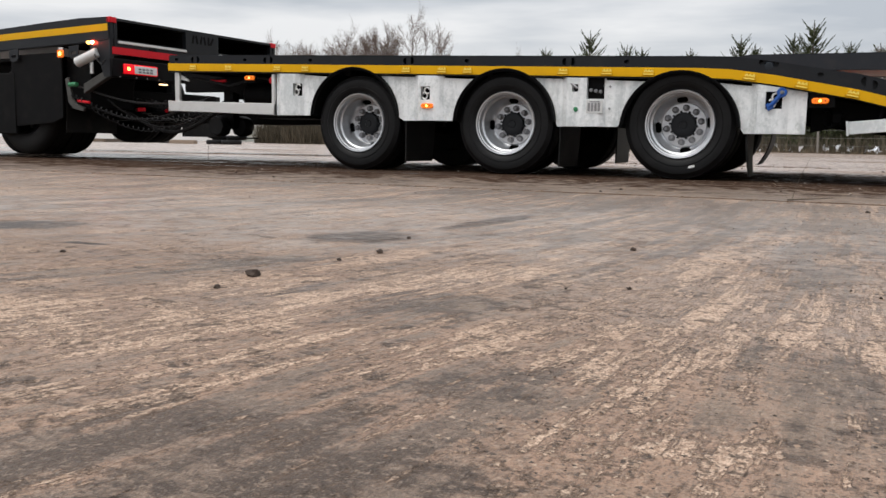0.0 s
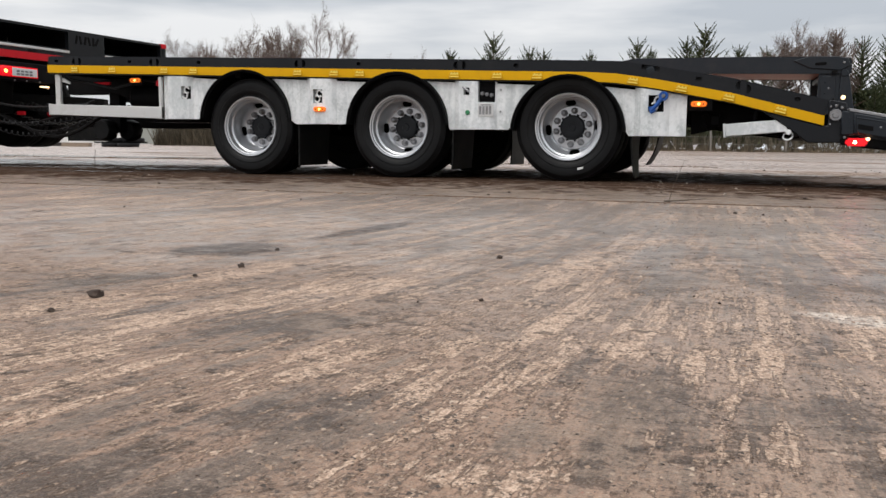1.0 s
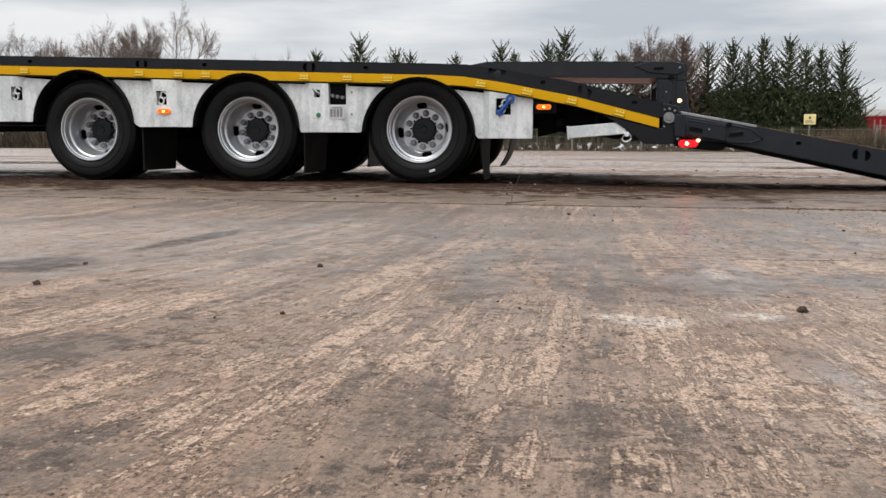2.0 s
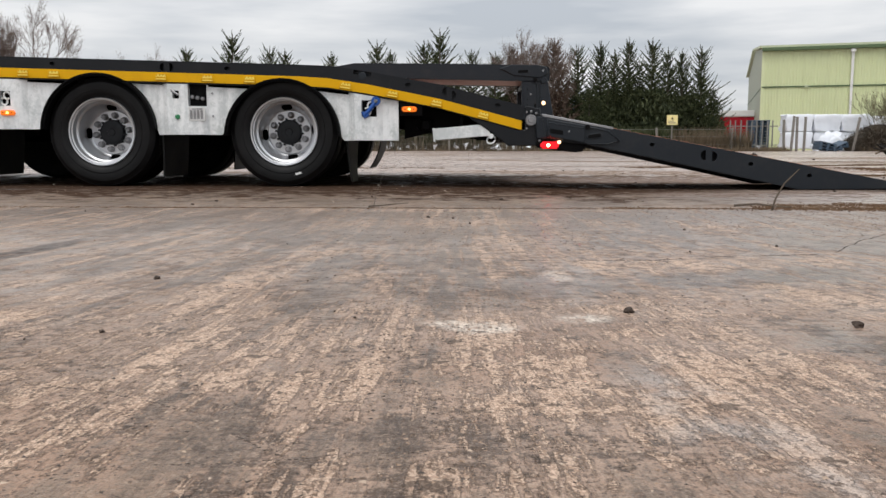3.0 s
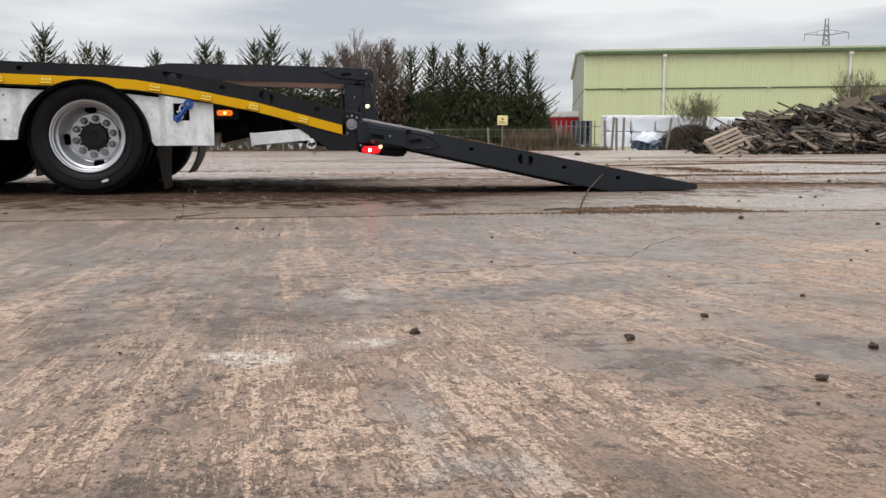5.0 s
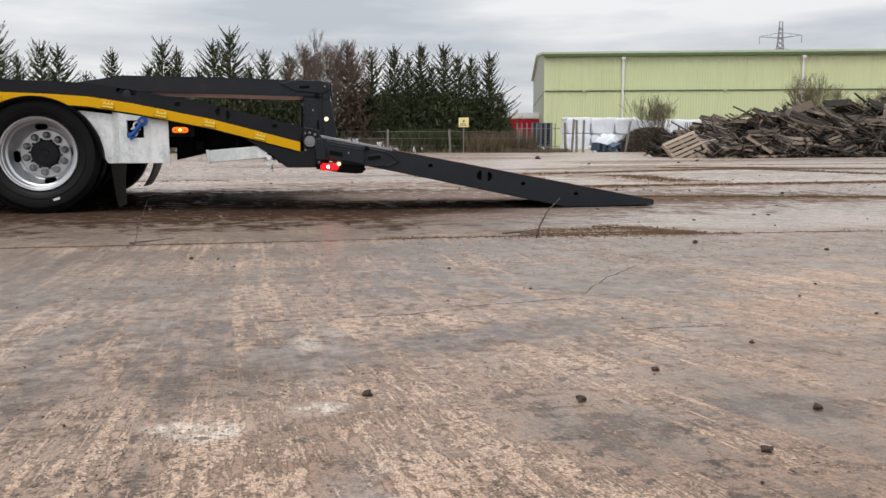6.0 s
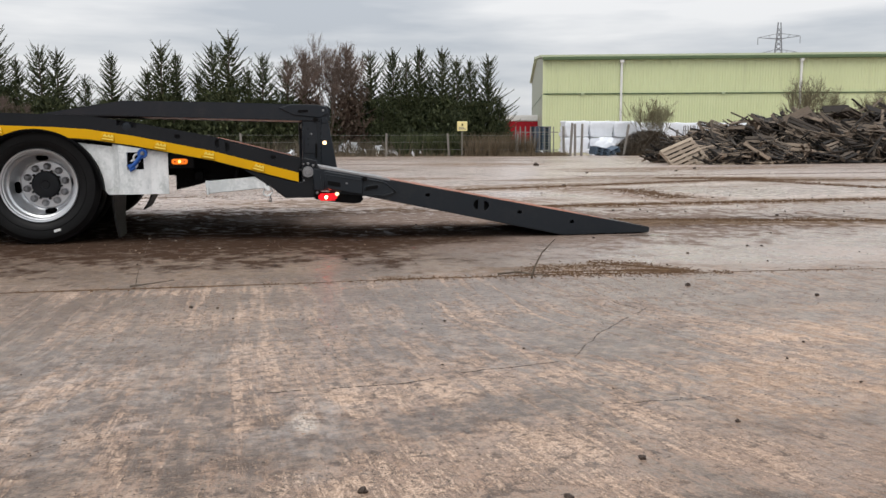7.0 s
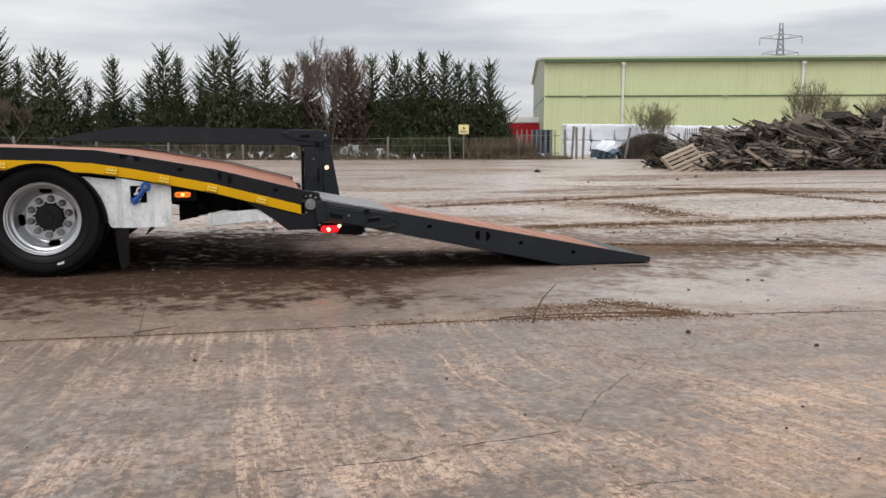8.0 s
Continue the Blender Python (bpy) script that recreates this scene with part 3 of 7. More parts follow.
def along(line, x):
    """The height of a polyline of (x, z) at x."""
    for (x0, z0), (x1, z1) in zip(line, line[1:]):
        if x <= x1 or (x1, z1) == line[-1]:
            return z0 + (z1 - z0) * (x - x0) / (x1 - x0)


# ---------------------------------------------------------------- the yard


def ground_height(x, y):
    """Nearly level concrete, a little lower towards the camera."""
    near = min(max((-y - 2.2) / 2.6, 0.0), 1.0)
    left = min(max((2.2 - x) / 1.4, 0.0), 1.0)
    under = min(max((y + 2.0) / 1.3, 0.0), 1.0)
    return -0.022 * near * near * (3 - 2 * near) + 0.015 * left * under * under * (3 - 2 * under)


def ground():
    xs = [-900, -300, -120, -60, -30, -18] + [-12 + 0.4 * i for i in range(61)] + [18, 30, 60, 120, 300, 900]
    ys = [-300, -100, -40, -20, -12] + [-9 + 0.3 * i for i in range(51)] + [10, 20, 40, 70, 120, 300, 1500]
    verts = [(x, y, ground_height(x, y)) for y in ys for x in xs]
    w = len(xs)
    faces = [(j * w + i, j * w + i + 1, (j + 1) * w + i + 1, (j + 1) * w + i) for j in range(len(ys) - 1) for i in range(w - 1)]
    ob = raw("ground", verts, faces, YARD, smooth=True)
    return tagged(ob, "wet brown concrete yard with pale gritty streaks and puddles", "ground", kind="structure")


ground()

# ---------------------------------------------------------------- the trailer
NEAR, FAR = -0.270, 2.280          # outer faces of the two side rails
TOP = [(-4.65, 1.023), (0.10, 0.879), (0.36, 0.868), (0.62, 0.828), (1.126, 0.737), (1.73, 0.585)]
UNDER = [(-4.65, 0.869), (0.10, 0.722), (0.346, 0.708), (0.62, 0.665), (1.12, 0.570), (1.68, 0.418)]
TAPE_TOP = [(-4.65, 0.946), (0.12, 0.796), (0.336, 0.782), (0.62, 0.738), (1.12, 0.638), (1.70, 0.485)]
TAPE_LOW = [(-4.65, 0.879), (0.12, 0.731), (0.336, 0.717), (0.62, 0.674), (1.12, 0.574), (1.70, 0.421)]
AXLES = ((-2.665, 0.452), (-1.325, 0.411), (0.0, 0.368))   # along the trailer, and height of each wheel arch's centre
ARCH = 0.418

trailer = thing("plant_trailer", "black three-axle beavertail trailer with a yellow side stripe, one ramp down", "trailer")


def half_disc(x, z, r, right):
    """A D-shaped cutter through the near rail."""
    a0 = -90 if right else 90
    pts = [(x + r * math.cos(radians(a0 + 180 * i / 10)), z + r * math.sin(radians(a0 + 180 * i / 10))) for i in range(11)]
    return prism(pts, NEAR - 0.05, NEAR + 0.045, 0)


def pill(x, z, half, r, y0, y1, turn=0.0):
    pts = [(half + r * math.cos(radians(-90 + 18 * i)), r * math.sin(radians(-90 + 18 * i))) for i in range(11)]
    pts += [(-half + r * math.cos(radians(90 + 18 * i)), r * math.sin(radians(90 + 18 * i))) for i in range(11)]
    c, s = math.cos(radians(turn)), math.sin(radians(turn))
    return prism([(x + c * a - s * b, z + s * a + c * b) for a, b in pts], y0, y1, 0)


def side_rail(y0, y1, holes):
    rail = part("side_rail", prism(TOP + UNDER[::-1], y0, y1, 0.010, 2), BLACK, trailer, "black steel side rail")
    if holes:
        for x in (-4.33, -3.52, -2.14, -0.81, 1.19):
            z = along(TOP, x) - 0.044
            tilt = -0.012 if x > 0.5 else 0.0
            cut(rail, half_disc(x - 0.020, z - tilt, 0.030, False))
            cut(rail, half_disc(x + 0.020, z + tilt, 0.030, True))
        for x in (-4.55, -3.77, -3.08, -1.63, -0.38, 0.90, 1.53):
            cut(rail, pill(x, along(TOP, x) - 0.042, 0.006, 0.0135, y0 - 0.05, y0 + 0.04))
    return rail


side_rail(NEAR, NEAR + 0.07, True)
side_rail(FAR - 0.07, FAR, False)
# the tie-down recess in the bend of the rail, with its cap
near_rail = trailer.children[0]
cut(near_rail, prism([(0.515, 0.842), (0.640, 0.822), (0.640, 0.790), (0.515, 0.810)], NEAR - 0.02, NEAR + 0.04, 0))
part("rope_hook", moved(lathe([(0, -0.004), (0.026, 0.0), (0.033, 0.012), (0.034, 0.04)], 20), pose(0.578, NEAR, 0.796)), BLACK_RAMP, trailer)

tape = part("yellow_stripe", prism(TAPE_TOP + TAPE_LOW[::-1], NEAR - 0.003, NEAR + 0.002, 0.0008), YELLOW, trailer, "yellow reflective side stripe")
for x in (-4.35, -3.95, -3.42, -3.13, -2.16, -1.84, -1.62, -0.85, -0.52, -0.22, 0.46, 0.79, 1.10, 1.43):
    z = (along(TAPE_TOP, x) + along(TAPE_LOW, x)) / 2
    tilt = math.degrees(math.atan(-(along(TAPE_TOP, x + 0.03) - along(TAPE_TOP, x - 0.03)) / 0.06))
    m = pose(x, NEAR - 0.0035, z, 0, tilt, 0)
    part("stripe_marker", moved(prism([(-0.046, -0.024), (0.046, -0.024), (0.037, 0.024), (-0.037, 0.024)], -0.0075, 0.002, 0.004), m), YELLOW, tape)
    bars = [prism([(a, 0.000), (a + 0.009, 0.000), (a + 0.009 + s, 0.019), (a + s, 0.019)], -0.0092, -0.0070, 0) for a, s in ((-0.033, 0.010), (-0.017, -0.006), (-0.011, 0.012), (0.004, -0.005), (0.010, 0.012), (0.026, -0.004))]
    bars.append(prism([(-0.036, -0.018), (0.036, -0.018), (0.034, -0.011), (-0.034, -0.011)], -0.0088, -0.0070, 0))
    part("marker_print", moved(joined(*bars), m), YELLOW_MARK, tape)


def arch_points(x, z, r, a0, a1, steps=22):
    return [(x + r * math.cos(radians(a0 + (a1 - a0) * i / steps)), z + r * math.sin(radians(a0 + (a1 - a0) * i / steps))) for i in range(steps + 1)]


rails = [o for o in trailer.children if o.name.startswith(("side_rail", "yellow_stripe"))]
for x, z in AXLES:
    for o in rails:
        cut(o, moved(rod(ARCH - 0.004, -0.5, 2.6, 64, 0.001), pose(x, 0, z)))
for x, z in AXLES:
    for y0, y1, lip in ((NEAR - 0.004, 0.36, NEAR - 0.008), (1.65, FAR + 0.004, FAR + 0.008)):
        ring = arch_points(x, z, ARCH, 2, 178) + arch_points(x, z, ARCH - 0.012, 178, 2)
        guard = part("mudguard", prism(ring, y0, y1, 0.002), CHASSIS, trailer, "black wheel arch")
        edge = arch_points(x, z, ARCH - 0.002, 4, 176) + arch_points(x, z, ARCH - 0.024, 176, 4)
        inset = NEAR + 0.012 if lip < 0 else FAR - 0.020
        part("arch_lip", prism(edge, inset, inset + 0.008, 0.002), CHASSIS, guard)


def panel(bounds, low, fold):
    """A galvanised side panel between two wheel arches; None leaves a plain end."""
    (xa, arch_a), (xb, arch_b) = bounds
    pts = [(xa, low), (xb, low)]

    def side(x, arch, sign):
        if arch is None:
            return [(x, along(UNDER, x) + 0.004)]
        ax, az = arch
        out = []
        for i in range(0, 14):
            zz = low + 0.03 + (along(UNDER, x) - 0.002 - low) * i / 13
            h = max(ARCH * ARCH - (zz - az) ** 2, 0.0)
            reach = ax - sign * math.sqrt(h) if h > 0 else ax
            xx = min(x, reach) if sign < 0 else max(x, reach)
            xx = reach if (reach - x) * sign > 0 else x
            if zz < along(UNDER, xx) + 0.006:
                out.append((xx, zz))
        return out
    right = side(xb, arch_b, 1)
    left = side(xa, arch_a, -1)
    pts += right + left[::-1]
    ob = part("side_panel", prism(pts, -0.226, -0.220, 0.0015), GALV, trailer, "galvanised steel side panel")
    f0, f1 = fold
    top = along(UNDER, f0) - 0.004
    flank = 0.055
    bm = bmesh.new()
    rows = []
    for x, y in ((f0, -0.2255), (f0 + 0.045, -0.266), (f1 - flank, -0.266), (f1, -0.2255)):
        rows.append((bm.verts.new((x, y, low + 0.002)), bm.verts.new((x, y, along(UNDER, x) - 0.002))))
    for p, q in zip(rows, rows[1:]):
        bm.faces.new((p[0], q[0], q[1], p[1]))
    bm.faces.new([r[0] for r in rows])
    bm.faces.new([r[1] for r in rows][::-1])
    bm.faces.new((rows[0][0], rows[0][1], rows[-1][1], rows[-1][0]))
    part("pressed_fold", bm, GALV, ob)
    return ob


P1 = panel(((-3.463, None), (-3.080, AXLES[0])), 0.470, (-3.44, -3.17))
P2 = panel(((-2.205, AXLES[0]), (-1.735, AXLES[1])), 0.428, (-2.10, -1.84))
P3 = panel(((-0.897, AXLES[1]), (-0.440, AXLES[2])), 0.388, (-0.86, -0.53))
P4 = panel(((0.438, AXLES[2]), (0.829, None)), 0.346, (0.475, 0.715))


def window(panel_ob, x, z, w, h):
    for target in (panel_ob, *panel_ob.children):
        cut(target, box(x - w / 2, x + w / 2, -0.30, -0.20, z - h / 2, z + h / 2, 0))
    part("opening_back", box(x - w / 2 - 0.02, x + w / 2 + 0.02, -0.215, -0.205, z - h / 2 - 0.02, z + h / 2 + 0.02, 0), CHASSIS, panel_ob)


def arc_mark(panel_ob, x, z):
    """The two pale bent bars in a square opening."""
    for sx in (-1, 1):
        pts = [(x + sx * 0.012 + 0.022 * math.cos(radians(a)), -0.252 - 0.004 * sx, z + sx * 0.020 + 0.026 * math.sin(radians(a))) for a in range(20 + (0 if sx > 0 else 180), 321 + (0 if sx > 0 else 180), 20)]
        part("bent_bar", tube(pts, 0.0068, 6), WHITE, panel_ob)


window(P1, -3.225, 0.690, 0.078, 0.105)
window(P2, -1.990, 0.648, 0.082, 0.105)
window(P3, -0.605, 0.668, 0.125, 0.155)
window(P3, -0.755, 0.672, 0.045, 0.055)
window(P4, 0.622, 0.572, 0.105, 0.115)
arc_mark(P1, -3.225, 0.690)
arc_mark(P2, -1.990, 0.648)
arc_mark(P4, 0.622, 0.572)
# control box behind the third panel, and the data plate below it
for i in range(3):
    part("control_knob", moved(lathe([(0, -0.02), (0.013, -0.018), (0.014, 0), (0.006, 0.002), (0.006, 0.035)], 14), pose(-0.640 + 0.036 * i, -0.235, 0.655 - 0.006 * i)), NUT, P3)
plate = part("data_plate", box(-0.665, -0.545, -0.268, -0.2645, 0.485, 0.580, 0.002), RAIL_GREY, P3, "grey printed data plate")
for i in range(4):
    part("plate_print", box(-0.655 + 0.025 * i, -0.637 + 0.025 * i, -0.2695, -0.2675, 0.500, 0.562, 0), STEEL, plate)
part("plate_print", box(-0.640, -0.565, -0.2695, -0.2675, 0.566, 0.574, 0), STEEL, plate)
part("tap", moved(lathe([(0, -0.02), (0.016, -0.018), (0.02, 0.0), (0.02, 0.012)], 16), pose(-0.745, -0.258, 0.515)), GREEN, P3, "small green tap")
part("latch_bar", tube([(-0.785, -0.262, 0.705), (-0.765, -0.272, 0.690), (-0.735, -0.272, 0.668)], 0.009, 8), STEEL, P3)
for x, z in ((-0.83, 0.70), (-0.83, 0.60), (-0.83, 0.50), (-0.50, 0.68), (-0.50, 0.52)):
    part("rivet", moved(lathe([(0, -0.006), (0.006, -0.004), (0.008, 0.004)], 10), pose(x, -0.262 if x > -0.82 and x < -0.6 else -0.240, z)), STEEL, P3)

# blue folding handle hung in the last panel
handle = part("winding_handle", joined(tube([(0.590, -0.272, 0.525), (0.620, -0.276, 0.552), (0.642, -0.278, 0.580), (0.668, -0.276, 0.614)], 0.0150, 10),
                                       moved(lathe([(0.014, -0.010), (0.030, -0.012), (0.034, 0.0), (0.030, 0.012), (0.014, 0.010)], 20, closed=True), pose(0.672, -0.276, 0.622)),
                                       tube([(0.578, -0.272, 0.548), (0.596, -0.275, 0.510), (0.622, -0.275, 0.528)], 0.0125, 8)), BLUE, trailer, "blue plastic winding handle")
part("handle_bolt", moved(lathe([(0, -0.026), (0.012, -0.024), (0.013, 0.0)], 12), pose(0.672, -0.276, 0.622)), NUT, handle)


def amber_lamp(x, y, z, parent, turn=0.0):
    body = part("side_lamp", moved(round_edges(pill(0, 0, 0.034, 0.019, -0.012, 0.008), 0.004), pose(x, y, z, 0, turn, 0)), AMBER, parent, "lit amber side marker lamp")
    part("lamp_bulb", moved(rod(0.009, -0.0145, -0.010, 14, 0.001), pose(x, y, z, 0, turn, 0)), AMBER_CORE, body)
    for dx in (-0.030, 0.030):
        part("lamp_screw", moved(rod(0.005, -0.0140, -0.010, 8, 0.001), pose(x + dx, y, z, 0, turn, 0)), CHASSIS, body)
    return body


amber_lamp(-1.968, -0.272, 0.545, trailer)
amber_lamp(0.908, -0.262, 0.566, trailer)
amber_lamp(-3.745, -0.235, 0.800, trailer)
part("lamp_bracket", box(0.84, 1.0, -0.246, -0.236, 0.52, 0.62), CHASSIS, trailer)
part("lamp_bracket", box(-3.80, -3.69, -0.22, -0.20, 0.76, 0.86), CHASSIS, trailer)

part("front_crossbeam", box(-5.15, -4.25, 0.50, 0.62, 0.735, 0.96, 0.01), CHASSIS, trailer, "black steel crossbeam behind the coupling")
part("front_bulkhead", prism([(-4.64, 0.86), (-3.48, 0.86), (-3.48, 0.56), (-4.20, 0.56), (-4.27, 0.68), (-4.40, 0.73), (-4.64, 0.75)], 0.30, 0.34, 0.004), CHASSIS, trailer)
# side guard in front of the first panel
guard = part("side_guard", prism([(-4.655, 0.604), (-3.470, 0.573), (-3.470, 0.473), (-4.655, 0.510)], -0.262, -0.225, 0.004), RAIL_GREY, trailer, "pale grey aluminium side guard bar")
part("guard_post", box(-4.60, -4.545, -0.245, -0.215, 0.60, 0.865), RAIL_GREY, guard)
part("guard_post", box(-3.497, -3.470, -0.256, -0.22, 0.47, 0.825), RAIL_GREY, guard)
part("guard_brace", prism([(-4.545, 0.84), (-4.46, 0.80), (-4.46, 0.78), (-4.545, 0.80)], -0.22, -0.20, 0.002), RAIL_GREY, guard)
part("guard_end", box(-4.664, -4.655, -0.266, -0.220, 0.505, 0.608, 0.002), RAIL_GREY, guard)

# ---- wheels
rim_profile = [(0.243, -0.186), (0.246, -0.197), (0.241, -0.206), (0.233, -0.204), (0.228, -0.190), (0.2205, -0.187), (0.2165, -0.174), (0.2155, -0.140), (0.203, -0.132), (0.2000, -0.118), (0.2035, -0.100),
               (0.205, -0.050), (0.197, -0.018), (0.182, 0.007), (0.168, 0.013), (0.158, 0.001), (0.085, 0.001), (0.085, 0.015), (0.158, 0.019), (0.180, 0.025), (0.207, -0.005), (0.216, -0.040), (0.220, -0.095), (0.226, -0.145), (0.234, -0.165), (0.238, -0.185)]
tyre_half = [(0.2360, -0.184), (0.2470, -0.197), (0.2620, -0.203), (0.2680, -0.209), (0.2960, -0.213), (0.3000, -0.209), (0.3302, -0.213), (0.3535, -0.210), (0.3570, -0.206), (0.3734, -0.199), (0.3838, -0.188), (0.3864, -0.188), (0.3924, -0.168), (0.3950, -0.150)]
tread = [(0.3950, -0.123), (0.3864, -0.121), (0.3864, -0.113), (0.3950, -0.111), (0.3954, -0.087), (0.3864, -0.085), (0.3864, -0.076), (0.3954, -0.074),
         (0.3954, -0.049), (0.3864, -0.047), (0.3864, -0.039), (0.3950, -0.037), (0.3950, -0.007), (0.3881, 0.013), (0.3734, 0.025), (0.3259, 0.031), (0.2360, 0.010)]


def wheel_kit():
    wheel = part("wheel", lathe(rim_profile, 64, closed=True), RIM, trailer, "silver ten-stud steel wheel")
    for k in range(4):
        a = radians(96 + 90 * k)
        cut(wheel, moved(pill(0, 0, 0.022, 0.0185, -0.075, 0.10), Matrix.Translation((0.184 * math.cos(a), 0, 0.184 * math.sin(a))) @ pose(0, 0, 0, 0, -math.degrees(a) + 90, 0)))
    part("tyre", lathe(tyre_half + tread, 72), RUBBER, wheel, "black twin tyre")
    inner = [(r, 0.282 + y if i else 0.282 + y) for i, (r, y) in enumerate(tyre_half + tread)]
    part("inner_tyre", lathe(inner, 56), TREAD, wheel)
    part("inner_rim", lathe([(0.236, 0.10), (0.215, 0.12), (0.225, 0.30), (0.0, 0.30)], 32), CHASSIS, wheel)
    part("hub_cap", lathe([(0, -0.041), (0.026, -0.041), (0.030, -0.035), (0.070, -0.039), (0.086, -0.033), (0.092, -0.021), (0.094, 0.015)], 40), BLACK, wheel, "black hub cap")
    for k in range(10):
        a = 2 * math.pi * (k + 0.85) / 10
        part("hub_rib", moved(box(-0.012, 0.012, -0.030, 0.0, -0.007, 0.007, 0.003), pose(0.093 * math.cos(a), 0, 0.093 * math.sin(a), 0, -math.degrees(a), 0)), BLACK, wheel)
    part("hub_drum", lathe([(0.085, 0.020), (0.195, 0.050), (0.195, 0.28), (0.0, 0.28)], 32), CHASSIS, wheel)
    for k in range(10):
        a = 2 * math.pi * (k + 0.35) / 10
        nut = lathe([(0, -0.039), (0.012, -0.039), (0.019, -0.033), (0.020, -0.017), (0.024, -0.015), (0.025, 0.003)], 12)
        part("wheel_nut", moved(nut, pose(0.126 * math.cos(a), 0, 0.126 * math.sin(a))), NUT, wheel)
    return wheel


first_wheel = wheel_kit()
first_wheel.matrix_basis = pose(0, 0, 0.41, 0, 0, 0)
for x, turn in ((-1.327, 4), (-2.646, -5)):
    copy_thing(first_wheel, pose(x, 0, 0.41, 0, turn, 0))
for x, turn in ((0, 50), (-1.327, 5), (-2.646, 70)):
    copy_thing(first_wheel, pose(x, 2.01, 0.41, 0, 0, 180) @ pose(0, 0, 0, 0, turn, 0))
part("chalk_mark", moved(box(-0.022, 0.022, -0.0025, 0.002, -0.008, 0.008, 0.001), pose(0.100, -0.2135, 0.112, 0, -16, 0)), WHITE, trailer, "small white paint mark on the tyre")
for x in (-2.646, -1.327, 0.0):
    part("axle", moved(rod(0.065, 0.30, 1.71, 18), pose(x, 0, 0.41)), CHASSIS, trailer)
    for y in (0.62, 1.39):
        part("air_spring", moved(lathe([(0, 0), (0.10, 0.0), (0.125, 0.04), (0.11, 0.09), (0.125, 0.14), (0.10, 0.18), (0, 0.18)], 24, axis="Z"), pose(x + 0.34, y, 0.62, 180, 0, 0)), RUBBER, trailer)
        part("trailing_arm", prism([(x - 0.42, 0.60), (x - 0.36, 0.62), (x + 0.05, 0.50), (x + 0.42, 0.44), (x + 0.42, 0.40), (x, 0.40), (x - 0.42, 0.52)], y - 0.04, y + 0.04, 0.004), CHASSIS, trailer)
        part("hanger", prism([(x - 0.46, 0.72), (x - 0.30, 0.72), (x - 0.34, 0.50), (x - 0.44, 0.50)], y - 0.06, y + 0.06, 0.004), CHASSIS, trailer)


def mudflap(x, y0, y1, top, low, narrow, bow=-0.01, far_narrow=0.04):
    """A rubber flap hung across behind a wheel, a little bowed."""
    bm = bmesh.new()
    rows = 6
    grid = []
    for i in range(rows + 1):
        f = i / rows
        z = top + (low - top) * f
        a, b = y0 + narrow * f, y1 - far_narrow * f
        grid.append([[bm.verts.new((x + bow * f * f + dx, a + (b - a) * j / 4, z)) for j in range(5)] for dx in (0.0, 0.012)])
    for i in range(rows):
        for s in (0, 1):
            for j in range(4):
                bm.faces.new((grid[i][s][j], grid[i][s][j + 1], grid[i + 1][s][j + 1], grid[i + 1][s][j]))
        for j in (0, 4):
            bm.faces.new((grid[i][0][j], grid[i][1][j], grid[i + 1][1][j], grid[i + 1][0][j]))
    for i in (0, rows):
        for j in range(4):
            bm.faces.new((grid[i][0][j], grid[i][0][j + 1], grid[i][1][j + 1], grid[i][1][j]))
    return part("mudflap", bm, FLAP, trailer, "dusty black rubber mudflap")


mudflap(0.450, -0.205, 0.40, 0.36, 0.05, 0.03, 0.03, 0.30)
mudflap(0.50, 1.65, 2.245, 0.40, 0.10, 0.05, -0.11)
mudflap(-0.885, -0.205, 0.36, 0.44, 0.085, 0.02)
mudflap(-0.885, 1.65, 2.245, 0.44, 0.085, 0.02)
mudflap(-2.20, -0.205, 0.36, 0.48, 0.095, 0.02)
mudflap(-2.20, 1.65, 2.245, 0.48, 0.095, 0.02)

# ---- chassis, deck
for y in (0.50, 1.39):
    for z0, z1, w in ((0, 0.03, 0.14), (0.03, 0.27, 0.02), (0.27, 0.30, 0.14)):
        pts = [(-4.6, along(TOP, -4.6) - 0.06 - 0.30 + z1), (0.3, along(TOP, 0.3) - 0.06 - 0.30 + z1), (0.3, along(TOP, 0.3) - 0.36 + z0), (-4.6, along(TOP, -4.6) - 0.36 + z0)]
        part("main_beam", prism(pts, y + 0.06 - w / 2, y + 0.06 + w / 2, 0.003), CHASSIS, trailer)
    part("rear_beam", prism([(0.3, along(TOP, 0.3) - 0.06), (1.75, 0.52), (1.75, 0.33), (1.45, 0.36), (0.3, along(TOP, 0.3) - 0.36)], y, y + 0.12, 0.004), CHASSIS, trailer)
for i in range(12):
    x = -4.5 + i * 0.43
    part("cross_member", box(x, x + 0.05, NEAR + 0.07, FAR - 0.07, along(TOP, x) - 0.16, along(TOP, x) - 0.065, 0.003), CHASSIS, trailer)
part("rear_cross_beam", box(1.55, 1.74, NEAR + 0.07, FAR - 0.07, 0.34, 0.50, 0.006), CHASSIS, trailer)

floor_line = [(x, z - 0.052) for x, z in TOP[:-1]] + [(1.70, TOP[-1][1] - 0.046)]
deck = part("deck", prism([(x, z - 0.008) for x, z in floor_line] + [(x, z - 0.018) for x, z in floor_line[::-1]], NEAR + 0.07, FAR - 0.07, 0), CHASSIS, trailer)
COUNT = 12
wide = (FAR - NEAR - 0.15) / COUNT
